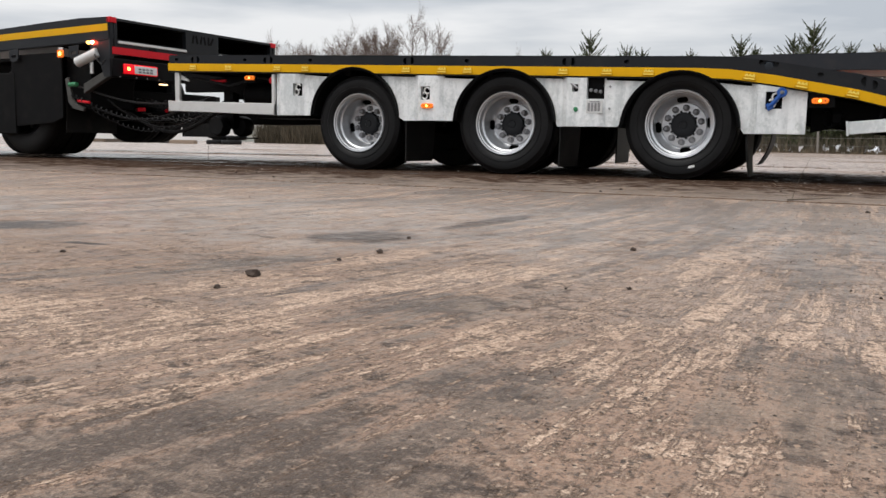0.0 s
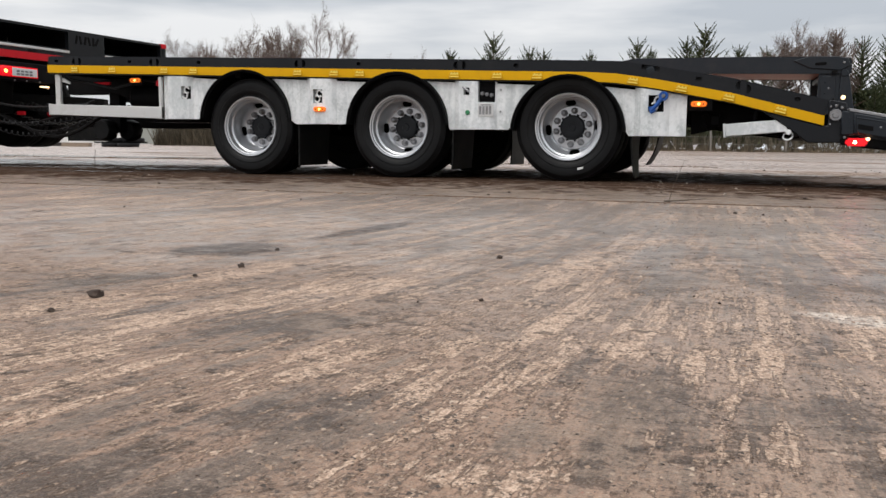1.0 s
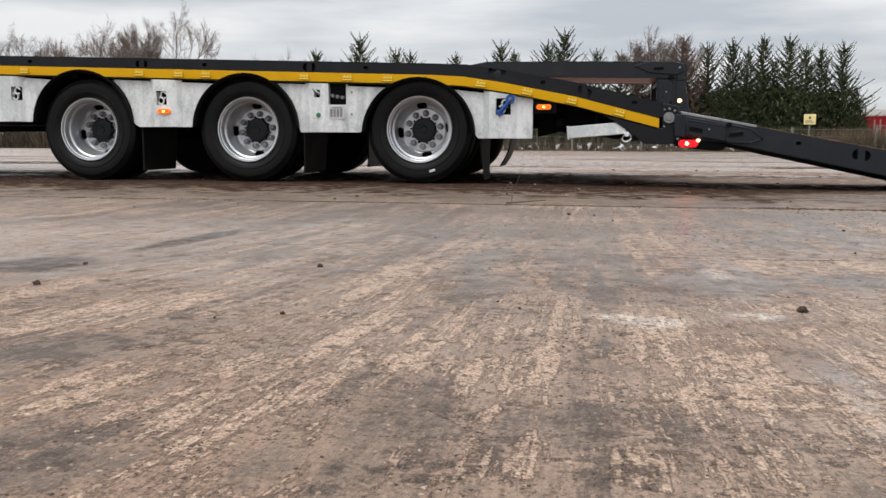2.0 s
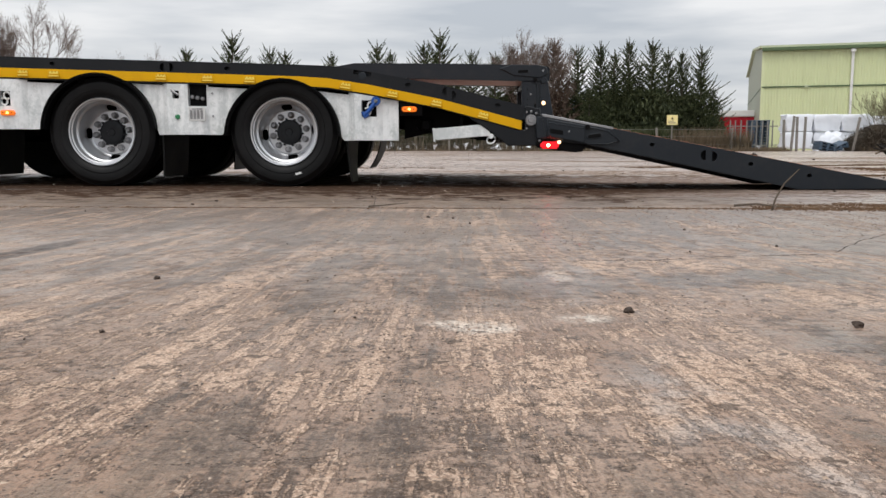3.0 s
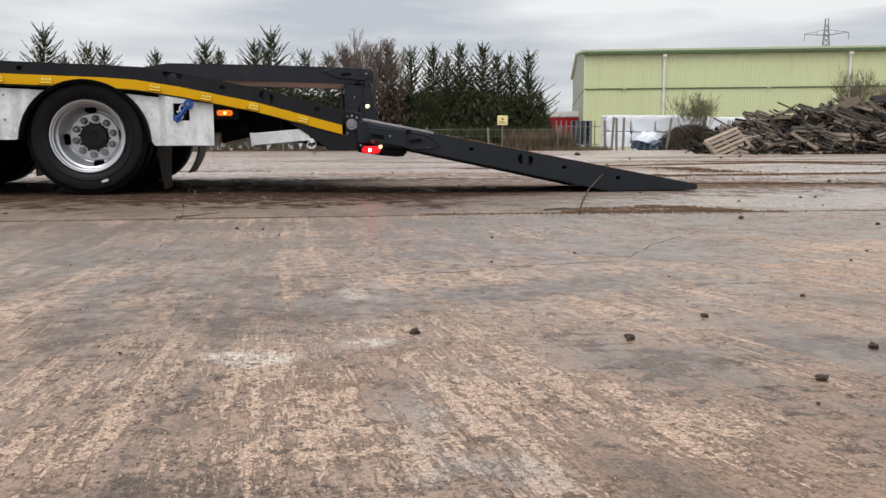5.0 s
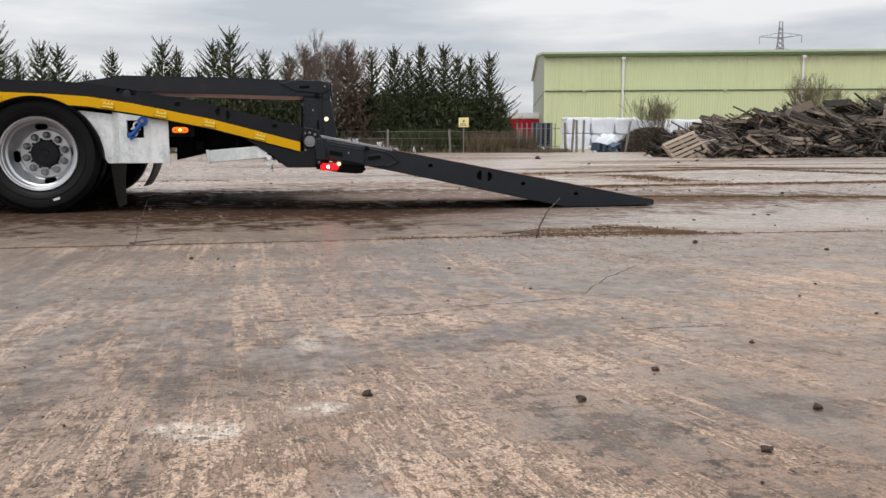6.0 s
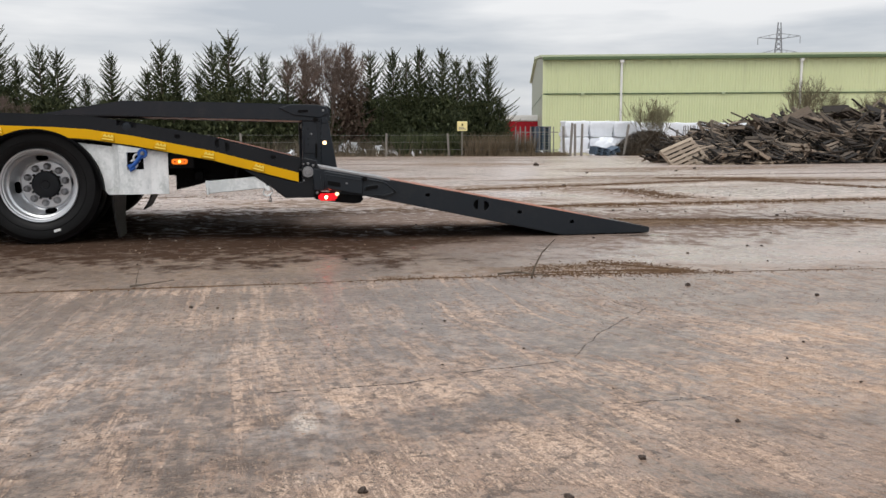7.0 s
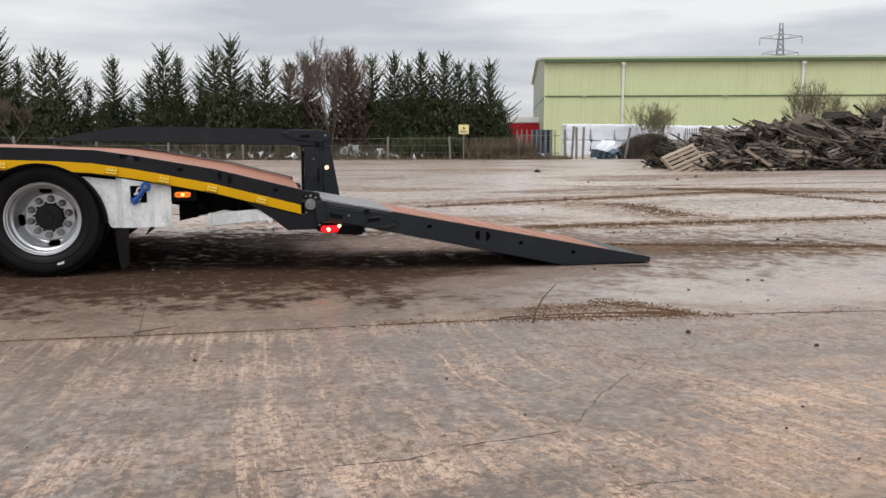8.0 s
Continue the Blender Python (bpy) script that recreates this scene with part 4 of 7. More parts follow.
for i in range(COUNT):
    y = NEAR + 0.075 + i * wide
    rise = 0.050
    line = [(x, z + rise) for x, z in floor_line]
    low = [(x, z - 0.008) for x, z in floor_line]
    part("deck_board", prism(line + low[::-1], y, y + wide - 0.006, 0.002), DECK, deck, "red-brown non-slip deck board" if i == 0 else "")
for x, y in ((0.75, 0.05), (1.05, 0.02), (1.12, 0.14), (1.42, 0.02), (1.62, -0.1), (0.52, 0.0)):
    part("deck_bolt", moved(lathe([(0, 0.014), (0.012, 0.012), (0.014, 0.0)], 10, axis="Z"), pose(x, NEAR + 0.035, along(TOP, x) - 0.002, 180, 0, 0)), CHASSIS, trailer)

# black box-like stores and the drawbar gear under the front
part("tool_locker", box(-4.05, -3.45, 0.25, 0.85, 0.46, 0.86, 0.01), CHASSIS, trailer)
part("air_tank", moved(rod(0.12, -0.26, 0.26, 24, 0.02, axis="X"), pose(-3.78, 0.15, 0.67)), CHASSIS, trailer, "black air tank")
part("drawbar", prism([(-6.3, 0.55), (-4.3, 0.53), (-3.2, 0.56), (-3.2, 0.42), (-4.3, 0.41), (-6.3, 0.44)], 0.86, 1.16, 0.01), CHASSIS, trailer)
for x, y in ((-4.52, 0.35), (-4.52, 0.58)):
    part("jockey_roller", moved(lathe([(0, -0.07), (0.09, -0.07), (0.105, -0.05), (0.105, 0.05), (0.09, 0.07), (0, 0.07)], 8), pose(x + (0.05 if y > 0.5 else -0.05), y, 0.385)), RUBBER, trailer)
part("landing_leg", box(-4.58, -4.46, 0.42, 0.52, 0.36, 0.86, 0.006), CHASSIS, trailer)
part("landing_foot", box(-4.70, -4.32, 0.32, 0.64, 0.262, 0.276, 0.004), CHASSIS, trailer)
for k in range(2):
    part("lamp_hose", tube([(-3.1 - 0.7 * k, -0.12, 0.80), (-3.35 - 0.7 * k, -0.14, 0.74), (-3.6 - 0.7 * k, -0.13, 0.79), (-3.85 - 0.7 * k, -0.12, 0.83)], 0.012, 8), HOSE, trailer)
part("red_valve", rod(0.03, -0.03, 0.03, 14), RED, trailer, "small red air valve").matrix_basis = pose(-3.52, -0.19, 0.775)
part("red_tube", tube([(-4.30, -0.1, 0.79), (-4.22, -0.12, 0.785), (-4.12, -0.1, 0.79)], 0.014, 8), RED, trailer)

# stowed prop stand, shackle and chain
stand = part("prop_stand", moved(box(-0.195, 0.195, -0.045, 0.045, -0.042, 0.042, 0.004), pose(1.282, -0.21, 0.405, 0, -5.0, 0)), GALV, trailer, "galvanised box-section prop stand, stowed")
part("end_plate", moved(box(-0.008, 0.008, -0.055, 0.055, -0.050, 0.046, 0.003), pose(1.082, -0.21, 0.388, 0, -5, 0)), GALV, stand)
part("stand_bracket", tube([(1.27, -0.18, 0.45), (1.29, -0.18, 0.55), (1.30, -0.16, 0.62)], 0.012, 8), CHASSIS, trailer)
shackle = part("shackle", tube([(1.487 + 0.030 * math.cos(radians(a)) + 0.006 * math.sin(radians(a)), -0.235 + 0.008 * math.sin(radians(a)), 0.352 + 0.026 * math.sin(radians(a))) for a in range(20, 381, 24)], 0.0062, 8), GALV, trailer, "pale steel shackle")
part("shackle_pin", moved(rod(0.019, -0.02, 0.02, 12), pose(1.487, -0.240, 0.378)), GALV, shackle)
for k in range(2):
    a = 90 * (k % 2)
    loop = [(0.008 * math.cos(radians(t)) * (1 if a else 0.25), 0.008 * math.cos(radians(t)) * (0.25 if a else 1), 0.016 * math.sin(radians(t))) for t in range(0, 361, 45)]
    part("chain_link", moved(tube(loop, 0.0028, 5), pose(1.505, -0.235, 0.318 - 0.021 * k)), STEEL, shackle)
part("air_valve", joined(box(0.98, 1.05, -0.05, 0.05, 0.42, 0.50, 0.01), tube([(0.93, -0.02, 0.44), (0.97, -0.02, 0.40), (1.03, -0.02, 0.43), (1.06, 0.0, 0.50)], 0.014, 8), tube([(0.92, 0.0, 0.50), (0.96, 0.02, 0.52), (1.0, 0.0, 0.46)], 0.010, 6)), CHASSIS, trailer)
part("gusset", prism([(0.85, 0.62), (1.30, 0.53), (1.30, 0.47), (1.02, 0.40), (0.85, 0.36)], 0.05, 0.07, 0.003), CHASSIS, trailer)

# ---- rear end, hinge and ramps
part("end_gusset", prism([(1.32, 0.515), (1.68, 0.420), (1.725, 0.42), (1.725, 0.590), (1.83, 0.568), (1.86, 0.31), (1.605, 0.310), (1.50, 0.395)], NEAR + 0.004, NEAR + 0.05, 0.005), BLACK, trailer)
for x, y0 in ((1.765, NEAR - 0.03), (1.765, FAR - 0.03)):
    part("hinge_pin", moved(lathe([(0, -0.014), (0.018, -0.014), (0.022, -0.006), (0.036, -0.006), (0.040, 0.0), (0.040, 0.06)], 24), pose(x, y0 + 0.02, 0.489)), STEEL, trailer)
for i, (x, z) in enumerate(((1.735, 0.545), (1.735, 0.47), (1.735, 0.43))):
    part("rivet", moved(lathe([(0, -0.004), (0.006, -0.003), (0.007, 0.004)], 8), pose(x, NEAR - 0.002, z)), STEEL, trailer)
housing = part("lamp_housing", prism([(1.80, 0.35), (2.13, 0.335), (2.155, 0.31), (2.145, 0.275), (2.10, 0.262), (1.96, 0.275), (1.80, 0.30)], NEAR - 0.01, NEAR + 0.12, 0.012, 2), CHASSIS, trailer, "black rear lamp housing")
part("tail_lamp", box(1.832, 1.962, NEAR - 0.034, NEAR - 0.008, 0.288, 0.340, 0.012, 2), RED_LAMP, housing, "lit red tail lamp")
part("tail_bulb", moved(rod(0.011, -0.040, -0.033, 14, 0.002), pose(1.886, NEAR, 0.313)), RED_CORE, housing)
part("marker_lamp", moved(lathe([(0, -0.05), (0.009, -0.045), (0.013, -0.03), (0.013, 0)], 14), pose(1.962, NEAR, 0.335)), WARM_LAMP, housing, "lit warm white marker lamp")
part("rear_bumper", box(1.86, 1.93, 0.2, 1.75, 0.33, 0.46, 0.01), CHASSIS, trailer)


def ramp_parts(parent):
    """The lowered ramp: two side webs, a red-brown track and its cross bars."""
    top = [(1.835, 0.526), (2.30, 0.438), (4.337, 0.050)]
    low = [(4.338, 0.010), (3.64, 0.004), (2.16, 0.318), (1.95, 0.340), (1.850, 0.375)]
    y0, y1 = NEAR - 0.032, 0.66
    web = part("ramp_web", prism(top + low, y0, y0 + 0.03, 0.005, 2), BLACK_RAMP, parent, "black steel ramp side web")
    for x, z in ((2.61, 0.318), (3.30, 0.183), (3.71, 0.103)):
        cut(web, pill(x, z, 0.006, 0.012, y0 - 0.02, y0 + 0.05))
    for x, z, right in ((2.985, 0.244, False), (3.03, 0.236, True)):
        a0 = -90 if right else 90
        cut(web, prism([(x + 0.036 * math.cos(radians(a0 + 18 * i)), z + 0.036 * math.sin(radians(a0 + 18 * i))) for i in range(11)], y0 - 0.02, y0 + 0.05, 0))
    part("ramp_web", prism(top + low, y1 - 0.03, y1, 0.005, 2), BLACK_RAMP, parent)
    track = part("ramp_track", prism([(2.34, 0.433), (4.02, 0.113), (4.02, 0.100), (2.34, 0.418)], y0 + 0.031, y1 - 0.031, 0.002), DECK, parent, "red-brown non-slip ramp track")
    # added black sheet that stands for the shade inside the web's holes
    part("web_backing", prism([(2.50, 0.365), (3.82, 0.125), (3.82, 0.062), (2.50, 0.300)], y0 + 0.031, y0 + 0.036, 0), CHASSIS, web)
    part("ramp_lip", prism([(4.03, 0.108), (4.335, 0.049), (4.335, 0.010), (4.03, 0.080)], y0 + 0.031, y1 - 0.031, 0.002), BLACK_RAMP, parent)
    slope = -0.1905
    for i in range(8):
        x = 2.46 + i * 0.20
        z = 0.434 + slope * (x - 2.34)
        part("grip_bar", moved(box(-0.014, 0.014, y0 + 0.06, y1 - 0.06, -0.004, 0.002, 0.001), pose(x, 0, z, 0, 10.8, 0)), DECK, track)
    for i in range(7):
        x = 2.5 + i * 0.24
        z = 0.405 + slope * (x - 2.34)
        part("ramp_rib", box(x, x + 0.03, y0 + 0.031, y1 - 0.031, max(z - 0.07, 0.03 - (x - 2.5) * 0.005), z - 0.01, 0), BLACK_RAMP, parent)
    plate = part("ramp_head", prism([(1.84, 0.533), (2.30, 0.446), (2.338, 0.439), (2.338, 0.420), (1.84, 0.512)], y0 - 0.001, y1 + 0.001, 0.003), STEEL, parent, "worn steel tread plate at the head of the ramp")
    part("hinge_box", prism([(1.80, 0.515), (1.90, 0.505), (1.90, 0.36), (1.80, 0.36)], y0 + 0.002, y1 - 0.002, 0.006), BLACK_RAMP, parent)
    arm = part("hinge_arm", prism([(1.872, 0.500), (2.140, 0.452), (2.300, 0.418), (2.388, 0.345), (2.300, 0.318), (2.150, 0.318), (1.872, 0.368)], y0 - 0.014, y0 + 0.002, 0.006), BLACK_RAMP, parent)
    part("arm_rib", tube([(2.160, y0 - 0.015, 0.438), (2.295, y0 - 0.016, 0.414), (2.380, y0 - 0.016, 0.346), (2.290, y0 - 0.016, 0.322), (2.165, y0 - 0.015, 0.322)], 0.005, 6), BLACK_RAMP, arm)
    spring = part("spring_box", prism([(1.885, 0.470), (2.125, 0.430), (2.140, 0.415), (2.140, 0.330), (1.900, 0.372), (1.885, 0.385)], y0 - 0.024, y0 - 0.010, 0.004), BLACK_RAMP, arm)
    part("box_slot", prism([(1.895, 0.430), (1.985, 0.414), (1.985, 0.384), (1.895, 0.398)], y0 - 0.0265, y0 - 0.022, 0.001), CHASSIS, spring)
    part("box_bolt", moved(lathe([(0, -0.006), (0.006, -0.005), (0.008, 0.004)], 10), pose(2.027, y0 - 0.025, 0.409)), STEEL, spring)
    part("box_fold", tube([(1.885, y0 - 0.022, 0.470), (2.125, y0 - 0.022, 0.430), (2.140, y0 - 0.022, 0.415)], 0.005, 6), BLACK_RAMP, spring)
    slot_rim = part("arm_slot", round_edges(pill(2.205, 0.377, 0.036, 0.019, y0 - 0.019, y0 - 0.012, 8), 0.003), BLACK_RAMP, arm)
    part("slot_hollow", round_edges(pill(2.205, 0.377, 0.034, 0.012, y0 - 0.0205, y0 - 0.017, 8), 0.001), CHASSIS, slot_rim)
    part("arm_pin", moved(rod(0.017, -0.03, 0.03, 14), pose(2.155, y0 - 0.008, 0.440)), CHASSIS, arm)
    for x, z in ((1.80, 0.535), (1.765, 0.548), (1.815, 0.395), (1.825, 0.345)):
        part("hinge_bolt", moved(lathe([(0, -0.010), (0.007, -0.008), (0.010, 0.004)], 10), pose(x, y0 + 0.012, z)), STEEL, arm)
    for x in (2.38, 2.50, 2.62, 2.80):
        part("track_bolt", moved(lathe([(0, 0.014), (0.010, 0.012), (0.012, 0.0)], 8, axis="Z"), pose(x, y0 + 0.02, 0.4365 + (x - 2.30) * -0.1905, 180, 0, 0)), CHASSIS, web)


ramp_parts(trailer)

# the other ramp, folded forward over the deck
FY0, FY1 = 1.50, 2.26
fold_top = [(-0.36, 0.945), (0.285, 1.058), (1.25, 1.050), (1.85, 1.036), (2.045, 1.024), (2.062, 1.00), (2.062, 0.893)]
fold_low = [(1.837, 0.893), (0.44, 0.922), (-0.36, 0.933)]
for y in (FY0, FY1 - 0.03):
    web = part("folded_ramp_web", prism(fold_top + fold_low, y, y + 0.03, 0.006, 2), BLACK_RAMP, trailer, "black web of the ramp folded over the deck")
part("folded_ramp_skin", prism([(-0.35, 0.943), (0.285, 1.052), (1.85, 1.030), (2.04, 1.018), (2.04, 1.004), (0.285, 1.038), (-0.35, 0.935)], FY0 + 0.031, FY1 - 0.031, 0.002), BLACK_RAMP, trailer)
part("folded_ramp_track", prism([(0.40, 0.936), (1.83, 0.906), (1.83, 0.898), (0.40, 0.928)], FY0 + 0.031, FY1 - 0.031, 0), DECK, trailer)
arm = part("folded_arm", prism([(1.60, 1.005), (1.72, 1.040), (1.95, 1.036), (2.03, 1.020), (2.05, 0.96), (1.98, 0.92), (1.74, 0.94)], FY0 - 0.012, FY0 + 0.001, 0.006), BLACK_RAMP, trailer)
part("arm_slot", round_edges(pill(1.82, 0.978, 0.034, 0.012, FY0 - 0.018, FY0 - 0.010, 3), 0.002), CHASSIS, arm)
part("arm_bolt", moved(lathe([(0, -0.008), (0.009, -0.006), (0.011, 0.004)], 10), pose(2.0, FY0 - 0.012, 0.985)), STEEL, arm)
part("arm_pin", moved(rod(0.020, -0.03, 0.03, 14), pose(1.93, FY0, 0.905)), CHASSIS, arm)
post = part("hinge_post", prism([(1.810, 0.893), (1.982, 0.893), (1.982, 0.32), (1.810, 0.32)], FY0 + 0.01, FY0 + 0.06, 0.006), BLACK_RAMP, trailer, "black upright hinge post of the folded ramp")
part("hinge_post", prism([(1.810, 0.893), (1.982, 0.893), (1.982, 0.32), (1.810, 0.32)], FY1 - 0.06, FY1, 0.006), BLACK_RAMP, trailer)
part("post_flange", prism([(1.978, 0.900), (2.046, 0.885), (2.117, 0.48), (2.135, 0.33), (1.978, 0.33)], FY0 - 0.004, FY0 + 0.02, 0.004), BLACK_RAMP, post)
part("post_cap", prism([(1.98, 0.93), (2.02, 0.93), (2.05, 0.89), (2.03, 0.87), (1.98, 0.87)], FY0 - 0.01, FY0 + 0.05, 0.006), BLACK_RAMP, post)
part("post_door", box(1.828, 1.945, FY0 + 0.002, FY0 + 0.010, 0.60, 0.875, 0.006), BLACK_RAMP, post)
part("post_lock", moved(lathe([(0, -0.006), (0.007, -0.004), (0.009, 0.002)], 10), pose(1.892, FY0 + 0.002, 0.775)), STEEL, post)
part("post_bar", box(1.925, 1.940, FY0 - 0.012, FY0 + 0.004, 0.56, 0.69, 0.003), CHASSIS, post)
part("post_panel", box(1.82, 1.975, FY0 + 0.06, FY1 - 0.06, 0.84, 0.88, 0.004), BLACK_RAMP, post)
part("post_lamp", moved(lathe([(0, -0.02), (0.012, -0.016), (0.018, -0.004), (0.018, 0.01)], 16), pose(2.008, FY0 - 0.012, 0.696)), WARM_LAMP, post, "lit warm white marker lamp")
for z in (0.68, 0.73, 0.82):
    part("post_bolt", moved(lathe([(0, -0.004), (0.005, -0.003), (0.006, 0.002)], 8), pose(1.862, FY0 + 0.002, z)), CHASSIS, post)

# ---------------------------------------------------------------- the lorry in front of the trailer
lorry = thing("lorry", "black flatbed lorry with yellow stripe and lit tail lamps", "lorry", pose(-5.68, 0.02, 0, 0, 0, -4.5))


DULL_STEEL = dusty("dull_oily_steel", (0.075, 0.073, 0.068), (0.03, 0.026, 0.022), 0.6, 0.3, 0.6, 14)


def lorry_parts(p):
    side = [(-7.2, 1.34), (-2.4, 1.405), (-1.0, 1.455), (-0.45, 1.47), (0, 1.46), (0, 1.235), (-0.45, 1.215), (-1.8, 1.19), (-7.2, 1.12)]
    for y in (0.0, 2.46):
        part("side_rail", prism(side, y, y + 0.06, 0.008, 2), BLACK, p)
    part("yellow_stripe", prism([(-7.2, 1.265), (-1.2, 1.375), (-0.02, 1.395), (-0.02, 1.325), (-1.2, 1.305), (-7.2, 1.195)], -0.004, 0.002, 0.001), YELLOW, p, "yellow reflective side stripe")
    part("flatbed", prism([(-7.2, 1.33), (-0.45, 1.455), (-0.06, 1.452), (-0.06, 1.436), (-7.2, 1.31)], 0.06, 2.46, 0.004), BLACK, p)
    # rear face with its two ramp pockets
    face = part("rear_panel", box(-0.05, 0.0, 0.061, 2.459, 1.10, 1.455, 0.004), BLACK, p, "black steel rear panel")
    for y0, y1 in ((0.10, 1.02), (1.52, 2.42)):
        cut(face, box(-0.2, 0.05, y0, y1, 1.245, 1.43, 0))
        part("pocket_box", joined(box(-0.92, -0.90, y0, y1, 1.20, 1.44, 0), box(-0.90, -0.055, y0, y1, 1.225, 1.24, 0), box(-0.90, -0.055, y0 - 0.012, y0 - 0.002, 1.20, 1.43, 0), box(-0.90, -0.055, y1 + 0.002, y1 + 0.012, 1.20, 1.43, 0)), CHASSIS, p)
        part("pocket_lip", box(0.001, 0.016, y0, y1, 1.205, 1.232, 0.004), RAIL_GREY, p, "pale aluminium lip below the ramp pocket")
        part("pocket_bolt", box(0.0, 0.01, y0 + 0.4, y0 + 0.5, 1.17, 1.19, 0.002), CHASSIS, p)
    for y in (0.03, 2.46):
        part("corner_reflector", box(-0.04, 0.010, y - 0.03, y + 0.06, 1.405, 1.462, 0.004), RED, p, "red corner reflector")
    part("red_band", box(0.001, 0.006, 0.03, 2.44, 1.095, 1.168, 0.001), RED, p, "red reflective band")
    # plain cut-out strokes in the middle of the rear panel
    for i, (a, b) in enumerate(((-12, 0), (14, 0.055), (-12, 0.12), (14, 0.175), (0, 0.235), (-30, 0.285))):
        part("cut_stroke", moved(box(0.0005, 0.004, -0.012, 0.012, -0.045, 0.045, 0), pose(0, 1.13 + b, 1.36, a, 0, 0)), CHASSIS, p)
    # lamp board
    board = part("lamp_board", box(-0.06, 0.03, 0.0, 1.1, 0.865, 1.055, 0.01), CHASSIS, p)
    part("lamp_cluster", box(0.031, 0.060, 0.13, 0.56, 0.905, 1.005, 0.006), RED_LAMP, board, "lit red and amber tail lamp cluster")
    part("indicator_bulb", moved(rod(0.018, -0.004, 0.004, 16, 0.001, axis="X"), pose(0.062, 0.18, 0.955)), AMBER_CORE, board)
    sign = part("rear_plate", box(0.061, 0.066, 0.25, 0.545, 0.912, 0.992, 0.002), WHITE, board, "white plate with dark print")
    for i in range(4):
        for j in range(2):
            part("plate_bar", box(0.0662, 0.068, 0.30 + 0.05 * i, 0.335 + 0.05 * i, 0.924 + 0.028 * j, 0.942 + 0.028 * j, 0), NUT, sign)
    for y in (0.09, 0.30, 0.44, 0.6):
        part("board_bolt", moved(rod(0.008, -0.004, 0.006, 8, 0.002, axis="X"), pose(0.032, y, 0.872)), STEEL, board)
    part("corner_post", prism([(-0.30, 1.22), (0.0, 1.235), (0.0, 0.86), (-0.10, 0.86), (-0.16, 1.02), (-0.30, 1.14)], -0.001, 0.05, 0.006), BLACK, p)
    part("number_lamp", box(0.0, 0.03, 0.62, 0.72, 0.822, 0.836, 0.003), WARM_LAMP, p)
    # side fittings
    lamp = part("side_lamp", box(-0.80, -0.70, -0.02, 0.0, 1.08, 1.16, 0.008), AMBER, p, "lit amber side lamp")
    part("lamp_bulb", moved(rod(0.022, -0.026, -0.018, 14, 0.002), pose(-0.75, 0, 1.12)), AMBER_CORE, lamp)
    part("lamp_hood", box(-0.785, -0.715, -0.015, 0.0, 1.163, 1.185, 0.004), WHITE, lamp)
    for x in (-0.30, -0.24):
        part("marker_lamp", moved(lathe([(0, -0.024), (0.014, -0.020), (0.020, 0.0)], 14), pose(x, -0.01, 1.215)), AMBER_CORE if x < -0.27 else RED_CORE, p)
    for x in (-0.62, -1.62, -2.6):
        ring = part("lashing_bracket", prism([(x, 1.19), (x + 0.16, 1.20), (x + 0.155, 1.09), (x + 0.12, 1.06), (x + 0.04, 1.06), (x, 1.09)], -0.012, 0.0, 0.004), BLACK, p)
        cut(ring, pill(x + 0.08, 1.12, 0.026, 0.016, -0.05, 0.05))
    part("work_light", moved(rod(0.052, -0.13, 0.13, 16, 0.006, axis="X"), pose(-0.28, -0.05, 1.06, 0, -24, 20)), RAIL_GREY, p, "grey aluminium cylinder on a bracket")
    part("light_bracket", moved(box(-0.02, 0.02, -0.01, 0.01, -0.12, 0.0, 0.003), pose(-0.24, -0.03, 1.02)), RAIL_GREY, p)
    part("light_cable", tube([(-0.18, -0.05, 1.10), (-0.10, -0.07, 1.02), (-0.05, -0.06, 0.98), (-0.02, -0.04, 1.03)], 0.007, 6), HOSE, p)
    part("drop_arm", prism([(-0.42, 0.80), (-0.28, 0.86), (0.0, 0.96), (0.0, 0.88), (-0.26, 0.77), (-0.42, 0.70)], 0.0, 0.06, 0.008), DULL_STEEL, p)
    # chassis and suspension
    for y in (0.75, 1.60):
        part("chassis_rail", box(-7.2, -0.95, y, y + 0.09, 0.80, 1.08, 0.006), CHASSIS, p)
    part("bumper_beam", box(-0.95, -0.75, 0.25, 2.25, 0.62, 0.80, 0.01), CHASSIS, p)
    part("under_plate", prism([(-3.6, 1.15), (-0.35, 1.15), (-0.5, 0.72), (-0.95, 0.55), (-3.6, 0.55)], 0.62, 0.70, 0.004), CHASSIS, p)
    part("coupling", box(-1.35, -0.55, 1.05, 1.40, 0.46, 0.66, 0.02), CHASSIS, p, "black drawbar coupling")
    part("coupling_lever", tube([(-0.10, 1.0, 0.62), (-0.02, 0.80, 0.60), (0.02, 0.70, 0.55)], 0.02, 8), RED, p, "red coupling lever")
    part("red_bracket", box(-0.26, -0.16, 0.55, 0.58, 0.54, 0.58, 0.004), RED, p)
    part("hose_board", prism([(-0.74, 0.86), (-0.69, 0.88), (-0.64, 0.66), (-0.58, 0.60), (-0.45, 0.56), (-0.46, 0.52), (-0.62, 0.55), (-0.70, 0.62)], 0.02, 0.05, 0.004), DULL_STEEL, p)
    part("air_coupling", rod(0.024, -0.06, 0.06, 14, axis="X"), GREEN, p, "green air hose coupling").matrix_basis = pose(-0.58, 0.0, 0.80)
    part("air_coupling", rod(0.015, -0.09, 0.09, 12, axis="X"), RED, p, "red air hose coupling").matrix_basis = pose(-0.42, 0.0, 0.62, 0, 6, 0)
